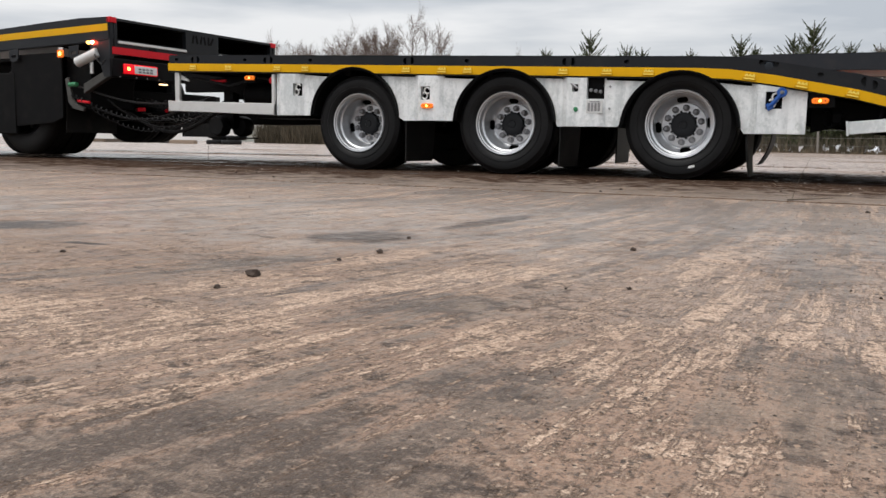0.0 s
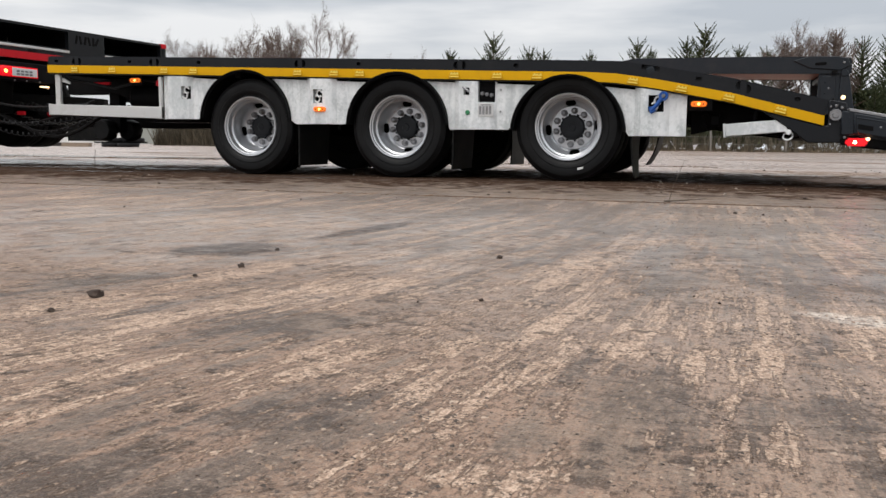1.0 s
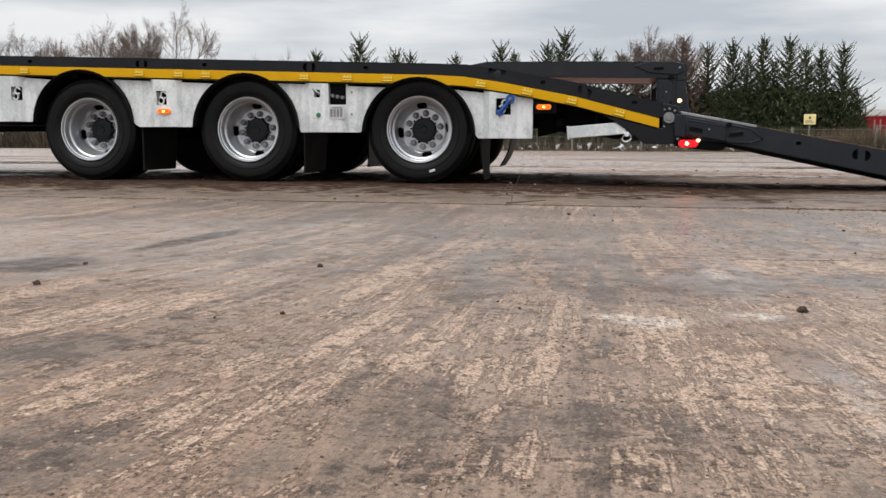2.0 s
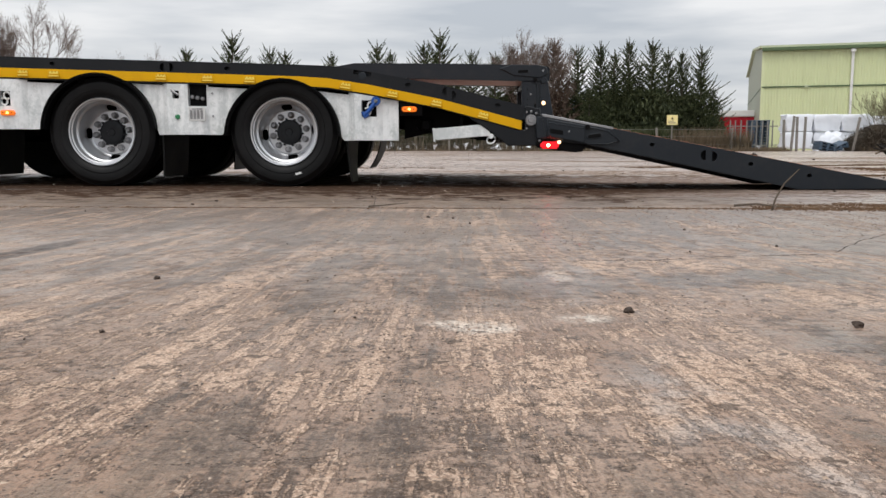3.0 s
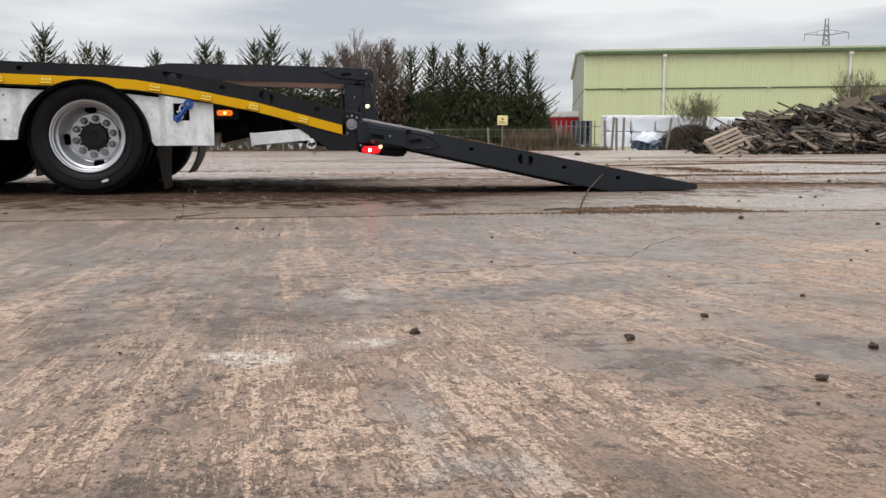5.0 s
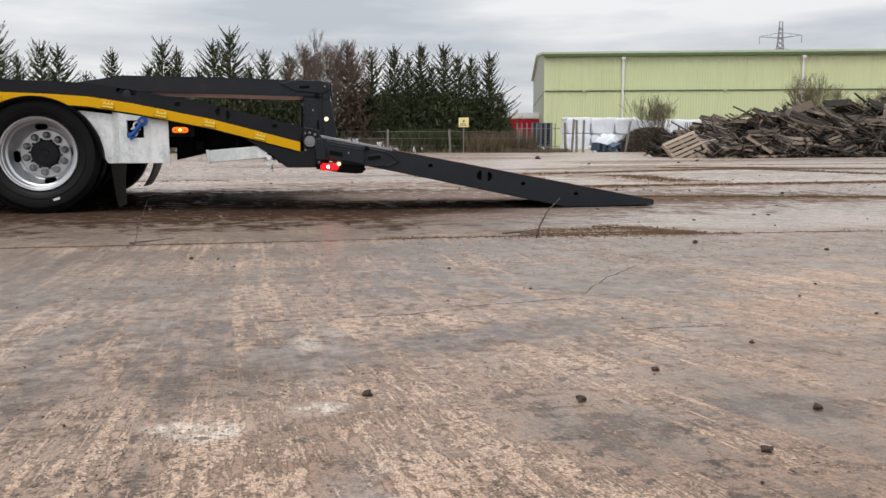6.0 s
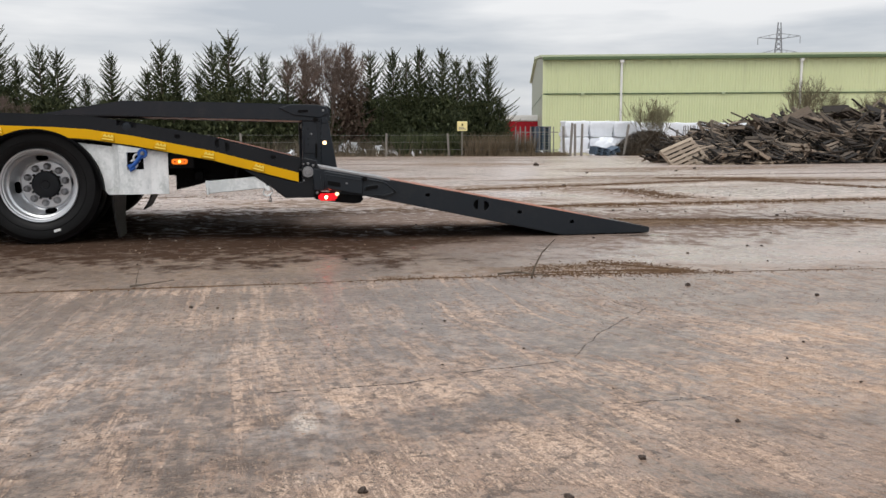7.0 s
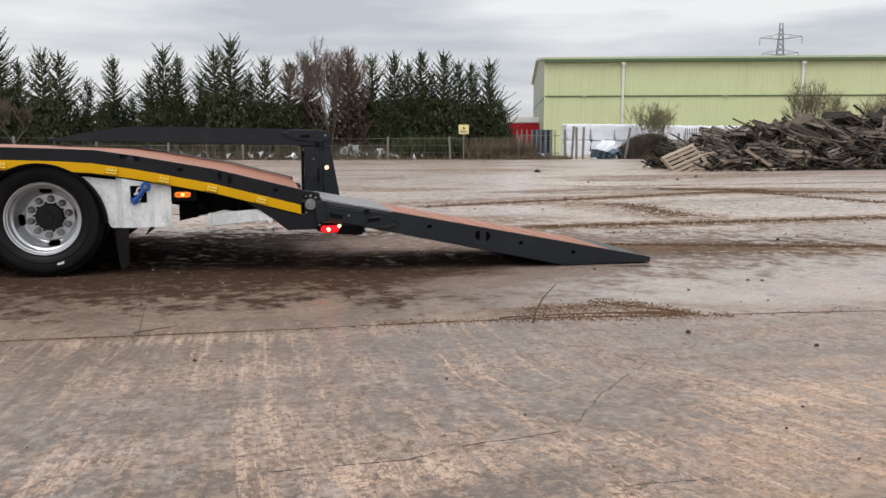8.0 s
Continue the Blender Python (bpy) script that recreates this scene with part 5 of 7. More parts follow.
    part("wheel_panel", prism([(-1.66, 1.14), (-0.80, 1.14), (-0.80, 0.46), (-0.98, 0.40), (-1.66, 0.36)], 0.03, 0.055, 0.006), CHASSIS, p, "black sheet over the lorry's rear wheel")
    part("side_skirt", box(-3.4, -1.60, 0.02, 0.06, 0.28, 0.95, 0.008), CHASSIS, p)
    part("wheel_cover", box(-2.3, -0.95, 0.10, 0.72, 1.08, 1.12, 0.01), CHASSIS, p)
    part("inner_panel", box(-3.4, -0.75, 0.70, 0.72, 0.45, 1.15, 0.004), CHASSIS, p)
    part("store_box", box(-0.84, -0.45, 0.12, 0.68, 0.56, 1.10, 0.01), CHASSIS, p)
    part("mudguard_flap", box(-0.86, -0.84, 0.10, 0.75, 0.30, 0.80, 0.004), FLAP, p)
    part("mudguard_flap", box(-0.86, -0.84, 1.75, 2.40, 0.28, 0.80, 0.004), FLAP, p)
    part("flap_mark", box(-1.95, -1.90, 0.034, 0.038, 0.33, 0.345, 0), WHITE, p)
    # coiled air lines and the chain between lorry and trailer
    for k, (y, sag, mat) in enumerate(((0.75, 0.05, HOSE), (0.95, 0.10, HOSE), (1.15, 0.16, HOSE))):
        pts = []
        for i in range(150):
            f = i / 149
            a = f * math.pi * 2 * 24
            pts.append((-0.5 + 1.55 * f, y - 0.15 * f + 0.035 * math.cos(a), 0.66 - sag * math.sin(f * math.pi) - 0.05 * f + 0.035 * math.sin(a)))
        part("coiled_hose", tube(pts, 0.009, 5), mat, p, "black coiled air hose")
    part("power_cable", tube([(-0.5 + 0.16 * i, 0.55, 0.55 - 0.26 * math.sin(i / 10 * math.pi) ** 1.3 + 0.006 * i) for i in range(11)], 0.020, 8), HOSE, p)
    for k, (y, sag, z0, z1) in enumerate(((-0.02, 0.16, 0.70, 0.52), (0.06, 0.24, 0.66, 0.50))):
        pts = []
        for i in range(170):
            f = i / 169
            a = f * math.pi * 2 * 26
            pts.append((-0.60 + 1.65 * f, y + 0.25 * f + 0.018 * math.cos(a), z0 + (z1 - z0) * f - sag * math.sin(f * math.pi) + 0.018 * math.sin(a)))
        part("coiled_hose", tube(pts, 0.0065, 5), HOSE, p, "black coiled air hose")
    for k, (y, sag, z0, z1, r) in enumerate(((0.02, 0.10, 0.80, 0.62, 0.011), (0.10, 0.20, 0.62, 0.66, 0.013), (0.30, 0.30, 0.74, 0.60, 0.012))):
        part("loose_cable", tube([(-0.62 + 0.17 * i, y + 0.02 * i, z0 + (z1 - z0) * i / 10 - sag * math.sin(i / 10 * math.pi) ** 1.2) for i in range(11)], r, 6), HOSE, p)
    for k in range(26):
        f = k / 25
        a = 90 * (k % 2)
        loop = [(0.026 * math.cos(radians(t)), 0.014 * math.sin(radians(t)) * (1 if a else 0.1), 0.014 * math.sin(radians(t)) * (0.1 if a else 1)) for t in range(0, 361, 45)]
        part("chain_link", moved(tube(loop, 0.0045, 5), pose(-0.35 + 1.25 * f, 0.62, 0.56 - 0.10 * math.sin(f * math.pi) - 0.02 * f)), DULL_STEEL, p)


lorry_parts(lorry)


def lorry_wheel(m, lorry_parent):
    prof = [(0.30, 0.0), (0.34, -0.012), (0.40, -0.016), (0.46, -0.006), (0.495, 0.02), (0.505, 0.05), (0.505, 0.09), (0.492, 0.092), (0.492, 0.105), (0.505, 0.107), (0.505, 0.17),
            (0.492, 0.172), (0.492, 0.186), (0.505, 0.188), (0.505, 0.24), (0.49, 0.28), (0.40, 0.30), (0.30, 0.29)]
    w = part("wheel", lathe([(0.29, 0.0), (0.30, -0.008), (0.285, -0.006), (0.27, 0.06), (0.25, 0.13), (0.16, 0.13), (0.15, 0.06), (0.0, 0.05)], 40), CHASSIS, lorry_parent)
    part("tyre", lathe(prof, 56), TREAD, w, "black lorry tyre")
    part("inner_tyre", moved(lathe(prof, 48), pose(0, 0.33, 0)), TREAD, w)
    for k in range(10):
        a = 2 * math.pi * k / 10
        part("wheel_nut", moved(lathe([(0, -0.02), (0.02, -0.018), (0.022, 0.02)], 8), pose(0.2 * math.cos(a), 0.13, 0.2 * math.sin(a))), NUT, w)
    w.matrix_basis = m
    return w


tag = lorry_wheel(pose(-1.55, 0.10, 0.56), lorry)      # raised rear axle
copy_thing(tag, pose(-1.95, 2.42, 0.70, 0, 0, 180))
copy_thing(tag, pose(-4.2, 0.10, 0.505))
copy_thing(tag, pose(-4.2, 2.42, 0.505, 0, 0, 180))
part("rear_axle", moved(rod(0.09, 0.5, 2.0, 18), pose(-1.75, 0, 0.63)), CHASSIS, lorry)
part("rear_axle", moved(rod(0.10, 0.5, 2.0, 18), pose(-4.2, 0, 0.505)), CHASSIS, lorry)

# ---------------------------------------------------------------- materials of the background


def leaves(name, dark, light):
    n = Nodes(name, 0.65)
    n.put("Base Color", n.mix(n.island(), dark, light))
    n.put("Specular IOR Level", 0.25)
    return n.mat


def bark(name, a, b):
    n = Nodes(name, 0.85)
    n.put("Base Color", n.mix(n.noise(7, 4), a, b))
    return n.mat


CONIFER = leaves("conifer_green", (0.020, 0.030, 0.014), (0.098, 0.112, 0.050))
CONIFER_DRY = leaves("conifer_dry", (0.065, 0.044, 0.034), (0.150, 0.108, 0.080))
SCRUB = leaves("scrub_brown", (0.045, 0.040, 0.028), (0.155, 0.128, 0.090))
BRAMBLE = leaves("bramble_dark", (0.028, 0.023, 0.018), (0.125, 0.102, 0.075))
STRAW = leaves("dry_grass", (0.085, 0.064, 0.042), (0.22, 0.17, 0.11))
BARK = bark("bark_brown", (0.055, 0.042, 0.034), (0.13, 0.105, 0.085))
TWIG = bark("twig_brown", (0.110, 0.078, 0.064), (0.18, 0.132, 0.108))
TWIG_OLIVE = bark("twig_olive", (0.10, 0.088, 0.05), (0.19, 0.165, 0.10))


def cladding():
    n = Nodes("pale_green_cladding", 0.45)
    c = n.mix(n.noise(0.35, 4), (0.60, 0.655, 0.385), (0.67, 0.72, 0.44))
    streaks = n.noise(1.0, 5, 0.65, n.mapped((3.0, 3.0, 0.12)))
    n.put("Base Color", n.mix(n.math("MULTIPLY", n.step(streaks, 0.5, 0.75), 0.18), c, (0.33, 0.34, 0.21)))
    return n.mat


CLAD = cladding()
# the cladding again, darkened to paint the gable's shade into its colour
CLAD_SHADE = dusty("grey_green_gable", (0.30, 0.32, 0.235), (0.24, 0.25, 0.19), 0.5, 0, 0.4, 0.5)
TRIM_GREEN = dusty("dark_green_gutter", (0.085, 0.135, 0.060), (0.06, 0.08, 0.045), 0.45, 0, 0.4, 1.5)
ROOF = dusty("pale_roof_sheet", (0.50, 0.56, 0.38), (0.40, 0.44, 0.31), 0.5, 0, 0.4, 0.8)
FILM = dusty("white_stretch_film", (0.82, 0.85, 0.90), (0.62, 0.66, 0.72), 0.3, 0, 0.5, 2.5, 0.4)
FENCE = dusty("weathered_fence_steel", (0.22, 0.22, 0.21), (0.12, 0.105, 0.09), 0.6, 0.2, 0.5, 3)
CONCRETE_POST = dusty("concrete_post", (0.20, 0.185, 0.165), (0.10, 0.09, 0.08), 0.8, 0, 0.5, 4)
SIGN_YELLOW = dusty("sign_yellow", (0.85, 0.74, 0.34), (0.75, 0.66, 0.3), 0.5, 0, 0.3, 5)
CRATE = dusty("blue_grey_plastic", (0.05, 0.085, 0.13), (0.08, 0.09, 0.10), 0.5, 0, 0.5, 4)
PYLON = dusty("grey_lattice", (0.22, 0.23, 0.245), (0.12, 0.12, 0.125), 0.6, 0.3, 0.3, 1)
GREY_SHED = dusty("grey_shed_wall", (0.34, 0.36, 0.33), (0.25, 0.26, 0.23), 0.6, 0, 0.4, 0.6)


def old_wood(name, a, b, c):
    n = Nodes(name, 0.8)
    grain = n.noise(3.0, 6, 0.65, n.mapped((1.2, 22, 22)))
    base = n.mix(n.math("POWER", n.random(), 2.6), a, b)
    n.put("Base Color", n.mix(n.math("MULTIPLY", n.step(grain, 0.42, 0.7), 0.6), base, c))
    n.bump(grain, 0.3, 0.004)
    return n.mat


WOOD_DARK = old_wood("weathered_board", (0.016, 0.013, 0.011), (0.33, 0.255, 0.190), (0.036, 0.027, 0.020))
WOOD_PALE = old_wood("pale_pallet_wood", (0.26, 0.205, 0.155), (0.46, 0.38, 0.29), (0.18, 0.14, 0.105))


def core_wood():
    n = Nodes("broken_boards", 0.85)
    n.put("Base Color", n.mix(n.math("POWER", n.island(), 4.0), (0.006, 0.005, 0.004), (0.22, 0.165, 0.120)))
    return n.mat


WOOD_CORE = core_wood()

# ---------------------------------------------------------------- warehouse
SHED = pose(22.74, 56.28, 0, 0, 0, -16.2)


def warehouse():
    b = thing("warehouse", "long pale green metal-clad warehouse with white downpipes", "building", SHED)
    length, depth, eave, ridge = 62.0, 27.0, 7.30, 8.55
    # ribbed front
    verts, faces = [], []
    xs = []
    pitch = 0.2
    for i in range(int(length / pitch)):
        x = i * pitch
        xs += [(x, 0.0), (x + 0.11, 0.0), (x + 0.13, -0.035), (x + 0.18, -0.035)]
    xs.append((length, 0.0))
    for z0, z1 in ((0.0, 4.50), (4.58, eave)):
        base = len(verts)
        for x, y in xs:
            verts += [(x, y, z0), (x, y, z1)]
        faces += [(base + 2 * i, base + 2 * i + 2, base + 2 * i + 3, base + 2 * i + 1) for i in range(len(xs) - 1)]
    raw("front_cladding", verts, faces, CLAD, b, "pale green ribbed steel cladding")
    half = depth / 2
    part("gable_wall", moved(prism([(0, 0), (depth, 0), (depth, eave), (half, ridge), (0, eave)], 0, 0.12, 0), pose(0, 0, 0, 0, 0, 90) @ pose(0.05, -0.12, 0)), CLAD_SHADE, b, "gable end wall, its shade painted in as grey-green")
    part("gable_band", box(-0.03, 0.0, 0.1, depth, 4.49, 4.59, 0), TRIM_GREEN, b)
    part("back_wall", box(0.2, length, depth - 0.2, depth, 0, eave, 0), CLAD, b)
    part("end_wall", box(length - 0.2, length, 0.1, depth - 0.2, 0, eave, 0), CLAD, b)
    for s in (0, 1):
        y0, y1 = (-0.35, half) if s == 0 else (depth + 0.35, half)
        bm = bmesh.new()
        lo, hi = eave + 0.02, ridge
        vs = [bm.verts.new(v) for v in ((-0.25, y0, lo), (length + 0.25, y0, lo), (length + 0.25, y1, hi), (-0.25, y1, hi), (-0.25, y0, lo + 0.16), (length + 0.25, y0, lo + 0.16), (length + 0.25, y1, hi + 0.16), (-0.25, y1, hi + 0.16))]
        for f in ((0, 1, 2, 3), (4, 5, 6, 7), (0, 1, 5, 4), (2, 3, 7, 6), (1, 2, 6, 5), (0, 3, 7, 4)):
            bm.faces.new([vs[i] for i in f])
        part("roof_slope", bm, ROOF, b, "pale sheet-metal roof")
    part("gutter", box(-0.1, length, -0.40, -0.15, eave - 0.22, eave + 0.03, 0.03), TRIM_GREEN, b, "dark green eaves gutter")
    part("cladding_band", box(0, length, -0.09, 0.0, 4.49, 4.59, 0.01), TRIM_GREEN, b)
    part("corner_flashing", box(-0.06, 0.16, -0.06, 0.06, 0, eave, 0.01), CLAD, b)
    for x in (5.92, 19.27, 32.6, 46.0):
        pipe = part("downpipe", box(x - 0.085, x + 0.085, -0.24, -0.08, 0, eave - 0.15, 0.03), WHITE, b, "white square downpipe")
        part("pipe_head", box(x - 0.16, x + 0.16, -0.36, -0.06, eave - 0.45, eave - 0.16, 0.03), WHITE, pipe)
    for x in (3.0, 13.6, 27.0):
        part("wall_lamp", box(x - 0.12, x + 0.12, -0.22, -0.05, 4.44, 4.64, 0.03), ROOF, b)


warehouse()

# ---------------------------------------------------------------- trees


def frond_cloud(rng, H, R):
    """Feathery upswept sprays, ragged towards the outside."""
    verts, faces = [], []

    def frond(p, d, length, width):
        side = d.cross(Vector((rng.uniform(-1, 1), rng.uniform(-1, 1), rng.uniform(-0.4, 0.4))))
        if side.length < 1e-3:
            return
        side.normalize()
        i = len(verts)
        q = p + d * length * 0.4
        verts.extend((p, q + side * width, p + d * length, q - side * width))
        faces.append((i, i + 1, i + 2, i + 3))
    count = 150
    for k in range(count):
        f = (k + rng.random()) / count
        z = H * (0.02 + 0.90 * f)
        a = 2.399 * k + rng.gauss(0, 0.5)
        L = R * (1.0 - 0.96 * z / H) ** 0.95 * rng.choice((0.6, 0.8, 0.95, 1.15, 1.4)) * rng.uniform(0.85, 1.1) + 0.05
        rise = rng.uniform(-0.02, 0.30) + 0.6 * (z / H) ** 2
        hook = rng.uniform(0.10, 0.42) + 0.2 * (z / H)
        flat = Vector((math.cos(a), math.sin(a), 0))
        n = int(7 + L * 17)
        for i in range(n):
            g = 0.06 + 0.94 * (i + rng.random()) / n
            p = Vector((0, 0, z)) + flat * L * g + Vector((0, 0, L * (rise * g + hook * g * g)))
            out = (flat + Vector((0, 0, rise + 2 * hook * g))).normalized()
            for s in (-1, 1):
                across = Vector((-flat.y, flat.x, 0)) * s * rng.uniform(0.25, 0.8)
                d = (out + across + Vector((rng.gauss(0, 0.18), rng.gauss(0, 0.18), rng.gauss(0.12, 0.25)))).normalized()
                size = (rng.uniform(0.12, 0.28) * (1.2 - 0.75 * g) + 0.03) * (1.0 - 0.45 * f)
                frond(p, d, size * 1.15, size * rng.uniform(0.16, 0.28))
            if g > 0.8:
                frond(p, out, rng.uniform(0.12, 0.26), 0.016)
    for k in range(2200):
        z = H * rng.uniform(0.0, 0.58) ** 1.2
        a, r = rng.uniform(0, 2 * math.pi), R * (1 - z / H) * rng.uniform(0.05, 0.95)
        frond(Vector((r * math.cos(a), r * math.sin(a), z)), Vector((rng.gauss(0, 0.6), rng.gauss(0, 0.6), 1)).normalized(), rng.uniform(0.18, 0.38), rng.uniform(0.035, 0.07))
    for k in range(60):
        z = H * rng.uniform(0.86, 0.99)
        d = Vector((rng.uniform(-0.6, 0.6), rng.uniform(-0.6, 0.6), 1)).normalized()
        frond(Vector((0, 0, z)), d, rng.uniform(0.08, 0.20) * (1.6 - z / H), 0.016)
    return [tuple(v) for v in verts], faces


def conifer(name, seed, H, R, material, label):
    rng = random.Random(seed)
    t = thing(name, label, "tree")
    pts = [(0.03 * math.sin(i * 1.3), 0.03 * math.cos(i), H * 0.97 * i / 6) for i in range(7)]
    part("trunk", tube(pts, 0.13, 7, 0.15), BARK, t)
    v, f = frond_cloud(rng, H, R)
    raw("crown", v, f, material, t)
    return t


def bare_tree(name, seed, H, material, label, spread=0.55, trunk=0.16, depth=6, up=0.35, stems=1, finest=0.009, twigs=3):
    rng = random.Random(seed)
    t = thing(name, label, "tree")
    verts, faces = [], []

    def limb(p, d, length, r, level):
        bend = Vector((rng.uniform(-1, 1), rng.uniform(-1, 1), rng.uniform(-0.2, 0.8))) * 0.16
        q = p + d * length * 0.5
        e = p + (d + bend).normalized() * length
        rings = []
        for pt, rr in ((p, r), (q, r * 0.82), (e, r * 0.66)):
            u = d.cross(Vector((0.3, 0.7, 0.2))).normalized()
            w = d.cross(u)
            i = len(verts)
            for k in range(3):
                a = 2 * math.pi * k / 3
                verts.append(tuple(pt + rr * (u * math.cos(a) + w * math.sin(a))))
            rings.append(i)
        for i, j in zip(rings, rings[1:]):
            for k in range(3):
                faces.append((i + k, i + (k + 1) % 3, j + (k + 1) % 3, j + k))
        if level <= 2:
            for _ in range(twigs):
                g = rng.uniform(0.2, 1.0)
                base_pt = p + (e - p) * g
                td = (d * 0.7 + Vector((rng.gauss(0, 0.7), rng.gauss(0, 0.7), rng.gauss(0.05, 0.5)))).normalized()
                tip = base_pt + td * H * rng.uniform(0.025, 0.065) + Vector((0, 0, -0.012 * H * rng.random()))
                side = td.cross(Vector((0.4, 0.5, 0.6))).normalized() * finest * 0.8
                i = len(verts)
                verts.extend((tuple(base_pt - side), tuple(base_pt + side), tuple(tip)))
                faces.append((i, i + 1, i + 2))
        if level == 0:
            return
        kids = 2 if rng.random() < 0.45 else 3
        for _ in range(kids):
            nd = (d + Vector((rng.gauss(0, spread), rng.gauss(0, spread), rng.gauss(up * 0.4, spread * 0.6)))).normalized()
            limb(e if rng.random() < 0.7 else q, nd, length * rng.uniform(0.68, 0.94), max(r * rng.uniform(0.5, 0.66), finest), level - 1)
    for _ in range(stems):
        d = Vector((rng.gauss(0, 0.22 if stems > 1 else 0.03), rng.gauss(0, 0.22 if stems > 1 else 0.03), 1)).normalized()
        limb(Vector((rng.gauss(0, 0.15) * (stems > 1), rng.gauss(0, 0.15) * (stems > 1), -0.02)), d, H * 0.17, trunk, depth)
    top = max(v[2] for v in verts)
    verts = [(x, y, z * H / top) for x, y, z in verts]
    raw("crown", verts, faces, material, t)
    return t


def place(first, used, spot, size, spin):
    m = pose(*spot, 0, 0, spin) @ Matrix.Scale(size, 4)
    if not used:
        first.matrix_basis = m
        return first
    c = copy_thing(first, Matrix())
    c.matrix_basis = m
    return c


EYE_X, EYE_Y = 1.46, -6.19
kinds = [(conifer("conifer", 11, 7.0, 2.3, CONIFER, "dark green feathery conifer in the boundary row"), 7.0), (conifer("conifer", 12, 7.0, 2.5, CONIFER, "dark green feathery conifer in the boundary row"), 7.0),
         (conifer("conifer", 13, 7.0, 1.9, CONIFER, "slim dark green conifer in the boundary row"), 7.0), (conifer("conifer", 14, 7.0, 2.4, CONIFER, "dark green ragged conifer in the boundary row"), 7.0)]
dry = conifer("conifer", 15, 7.0, 1.9, CONIFER_DRY, "brown half-dead conifer in the boundary row")
for k, _ in kinds:
    tagged(k, group="boundary conifers")
tagged(dry, group="boundary conifers")
taken = set()
rng = random.Random(5)
# bearing from the camera, height
ROW = ((-18.6, 6.6), (-15.7, 7.6), (-14.6, 5.9), (-13.3, 6.4), (-12.35, 6.5), (-10.8, 4.9), (-9.3, 6.2), (-8.2, 3.9), (-7.1, 5.2), (-6.25, 6.8), (-5.35, 6.4), (-4.0, 5.2), (-3.1, 6.9), (-2.05, 7.4), (-0.9, 5.4), (0.1, 6.4), (1.7, 6.1),
       (2.9, 6.6), (5.6, 6.9), (7.2, 6.6), (8.7, 6.9), (9.6, 6.2), (10.5, 6.9), (11.2, 5.6), (12.0, 6.8), (13.0, 6.3), (13.9, 6.4), (15.1, 6.4),
       (-17.0, 3.6), (-13.8, 3.4), (-11.4, 3.2), (-10.0, 3.4), (-8.7, 2.9), (-5.6, 3.6), (-3.5, 3.8), (-0.4, 3.6), (0.9, 3.7), (2.3, 3.4), (3.7, 3.9), (4.6, 3.6), (6.5, 4.2), (8.0, 3.9), (9.2, 3.8), (10.1, 3.6), (11.6, 3.8), (12.6, 3.6), (14.5, 3.5), (15.9, 3.9))
for i, (az, h) in enumerate(ROW):
    dist = 53.0 + rng.uniform(-1.2, 1.2)
    spot = (EYE_X + math.tan(radians(az)) * dist, EYE_Y + dist, 0)
    browning = az in (2.9, 5.6, 3.7)
    j = 4 if browning else i % 4
    src = dry if browning else kinds[j][0]
    place(src, j in taken, spot, h / 7.0, rng.uniform(0, 360))
    taken.add(j)

ash = bare_tree("bare_tree", 3, 9.0, TWIG, "leafless brown tree on the yard's edge", 0.40, 0.15, 7, 0.7, 1, 0.010)
ash2 = bare_tree("bare_tree", 8, 9.0, TWIG, "leafless brown tree on the yard's edge", 0.48, 0.16, 7, 0.5, 1, 0.009)
taken = set()
for j, az, dist, h in ((0, 4.4, 51.5, 7.5), (1, 3.7, 52, 7.0), (0, 5.0, 52.5, 7.1), (1, -16.3, 50, 4.6), (1, -15.0, 50, 4.0), (1, -28.5, 62, 12.2), (0, -29.7, 60, 10.2), (1, -31.4, 60, 9.6), (1, -32.9, 60, 10.8),
                       (1, -22.6, 66, 8.4), (1, -21.2, 66, 8.6), (1, -24.3, 64, 7.4), (1, -35.5, 64, 10.8), (0, -34.4, 62, 9.0)):
    spot = (EYE_X + math.tan(radians(az)) * dist, EYE_Y + dist, 0)
    place((ash, ash2)[j], j in taken, spot, h / 9.0, rng.uniform(0, 360))
    taken.add(j)
bush = bare_tree("bare_bush", 21, 3.0, TWIG_OLIVE, "leafless olive-brown bush by the warehouse", 0.42, 0.020, 5, 0.9, 9, 0.0042, 1)
for i, (az, dist, h) in enumerate(((26.0, 48.5, 3.7), (35.4, 49, 5.3), (39.3, 48, 4.4))):
    shrub = place(bush, i > 0, (EYE_X + math.tan(radians(az)) * dist, EYE_Y + dist, 0), h / 3.0, 70 * i)
    shrub.matrix_basis = shrub.matrix_basis @ Matrix.Diagonal((1.45, 1.45, 1.0, 1.0))


def scrub(name, spots, material, label, height, blade, seed, count):
    """Undergrowth as many thin blades."""
    r = random.Random(seed)
    verts, faces = [], []
    for _ in range(count):
        x0, x1, y0, y1 = spots[r.randrange(len(spots))]
        x, y = r.uniform(x0, x1), r.uniform(y0, y1)
        h = height * r.uniform(0.35, 1.0)
        a = r.uniform(0, math.pi)
        lx, ly = r.gauss(0, 0.25) * h, r.gauss(0, 0.25) * h
        w = blade * r.uniform(0.5, 1.3)
        i = len(verts)
        verts += [(x - w * math.cos(a), y - w * math.sin(a), -0.02), (x + w * math.cos(a), y + w * math.sin(a), -0.02), (x + lx, y + ly, h)]
        faces.append((i, i + 1, i + 2))
    ob = raw(name, verts, faces, material)
    return tagged(ob, label, "undergrowth", kind="stuff")


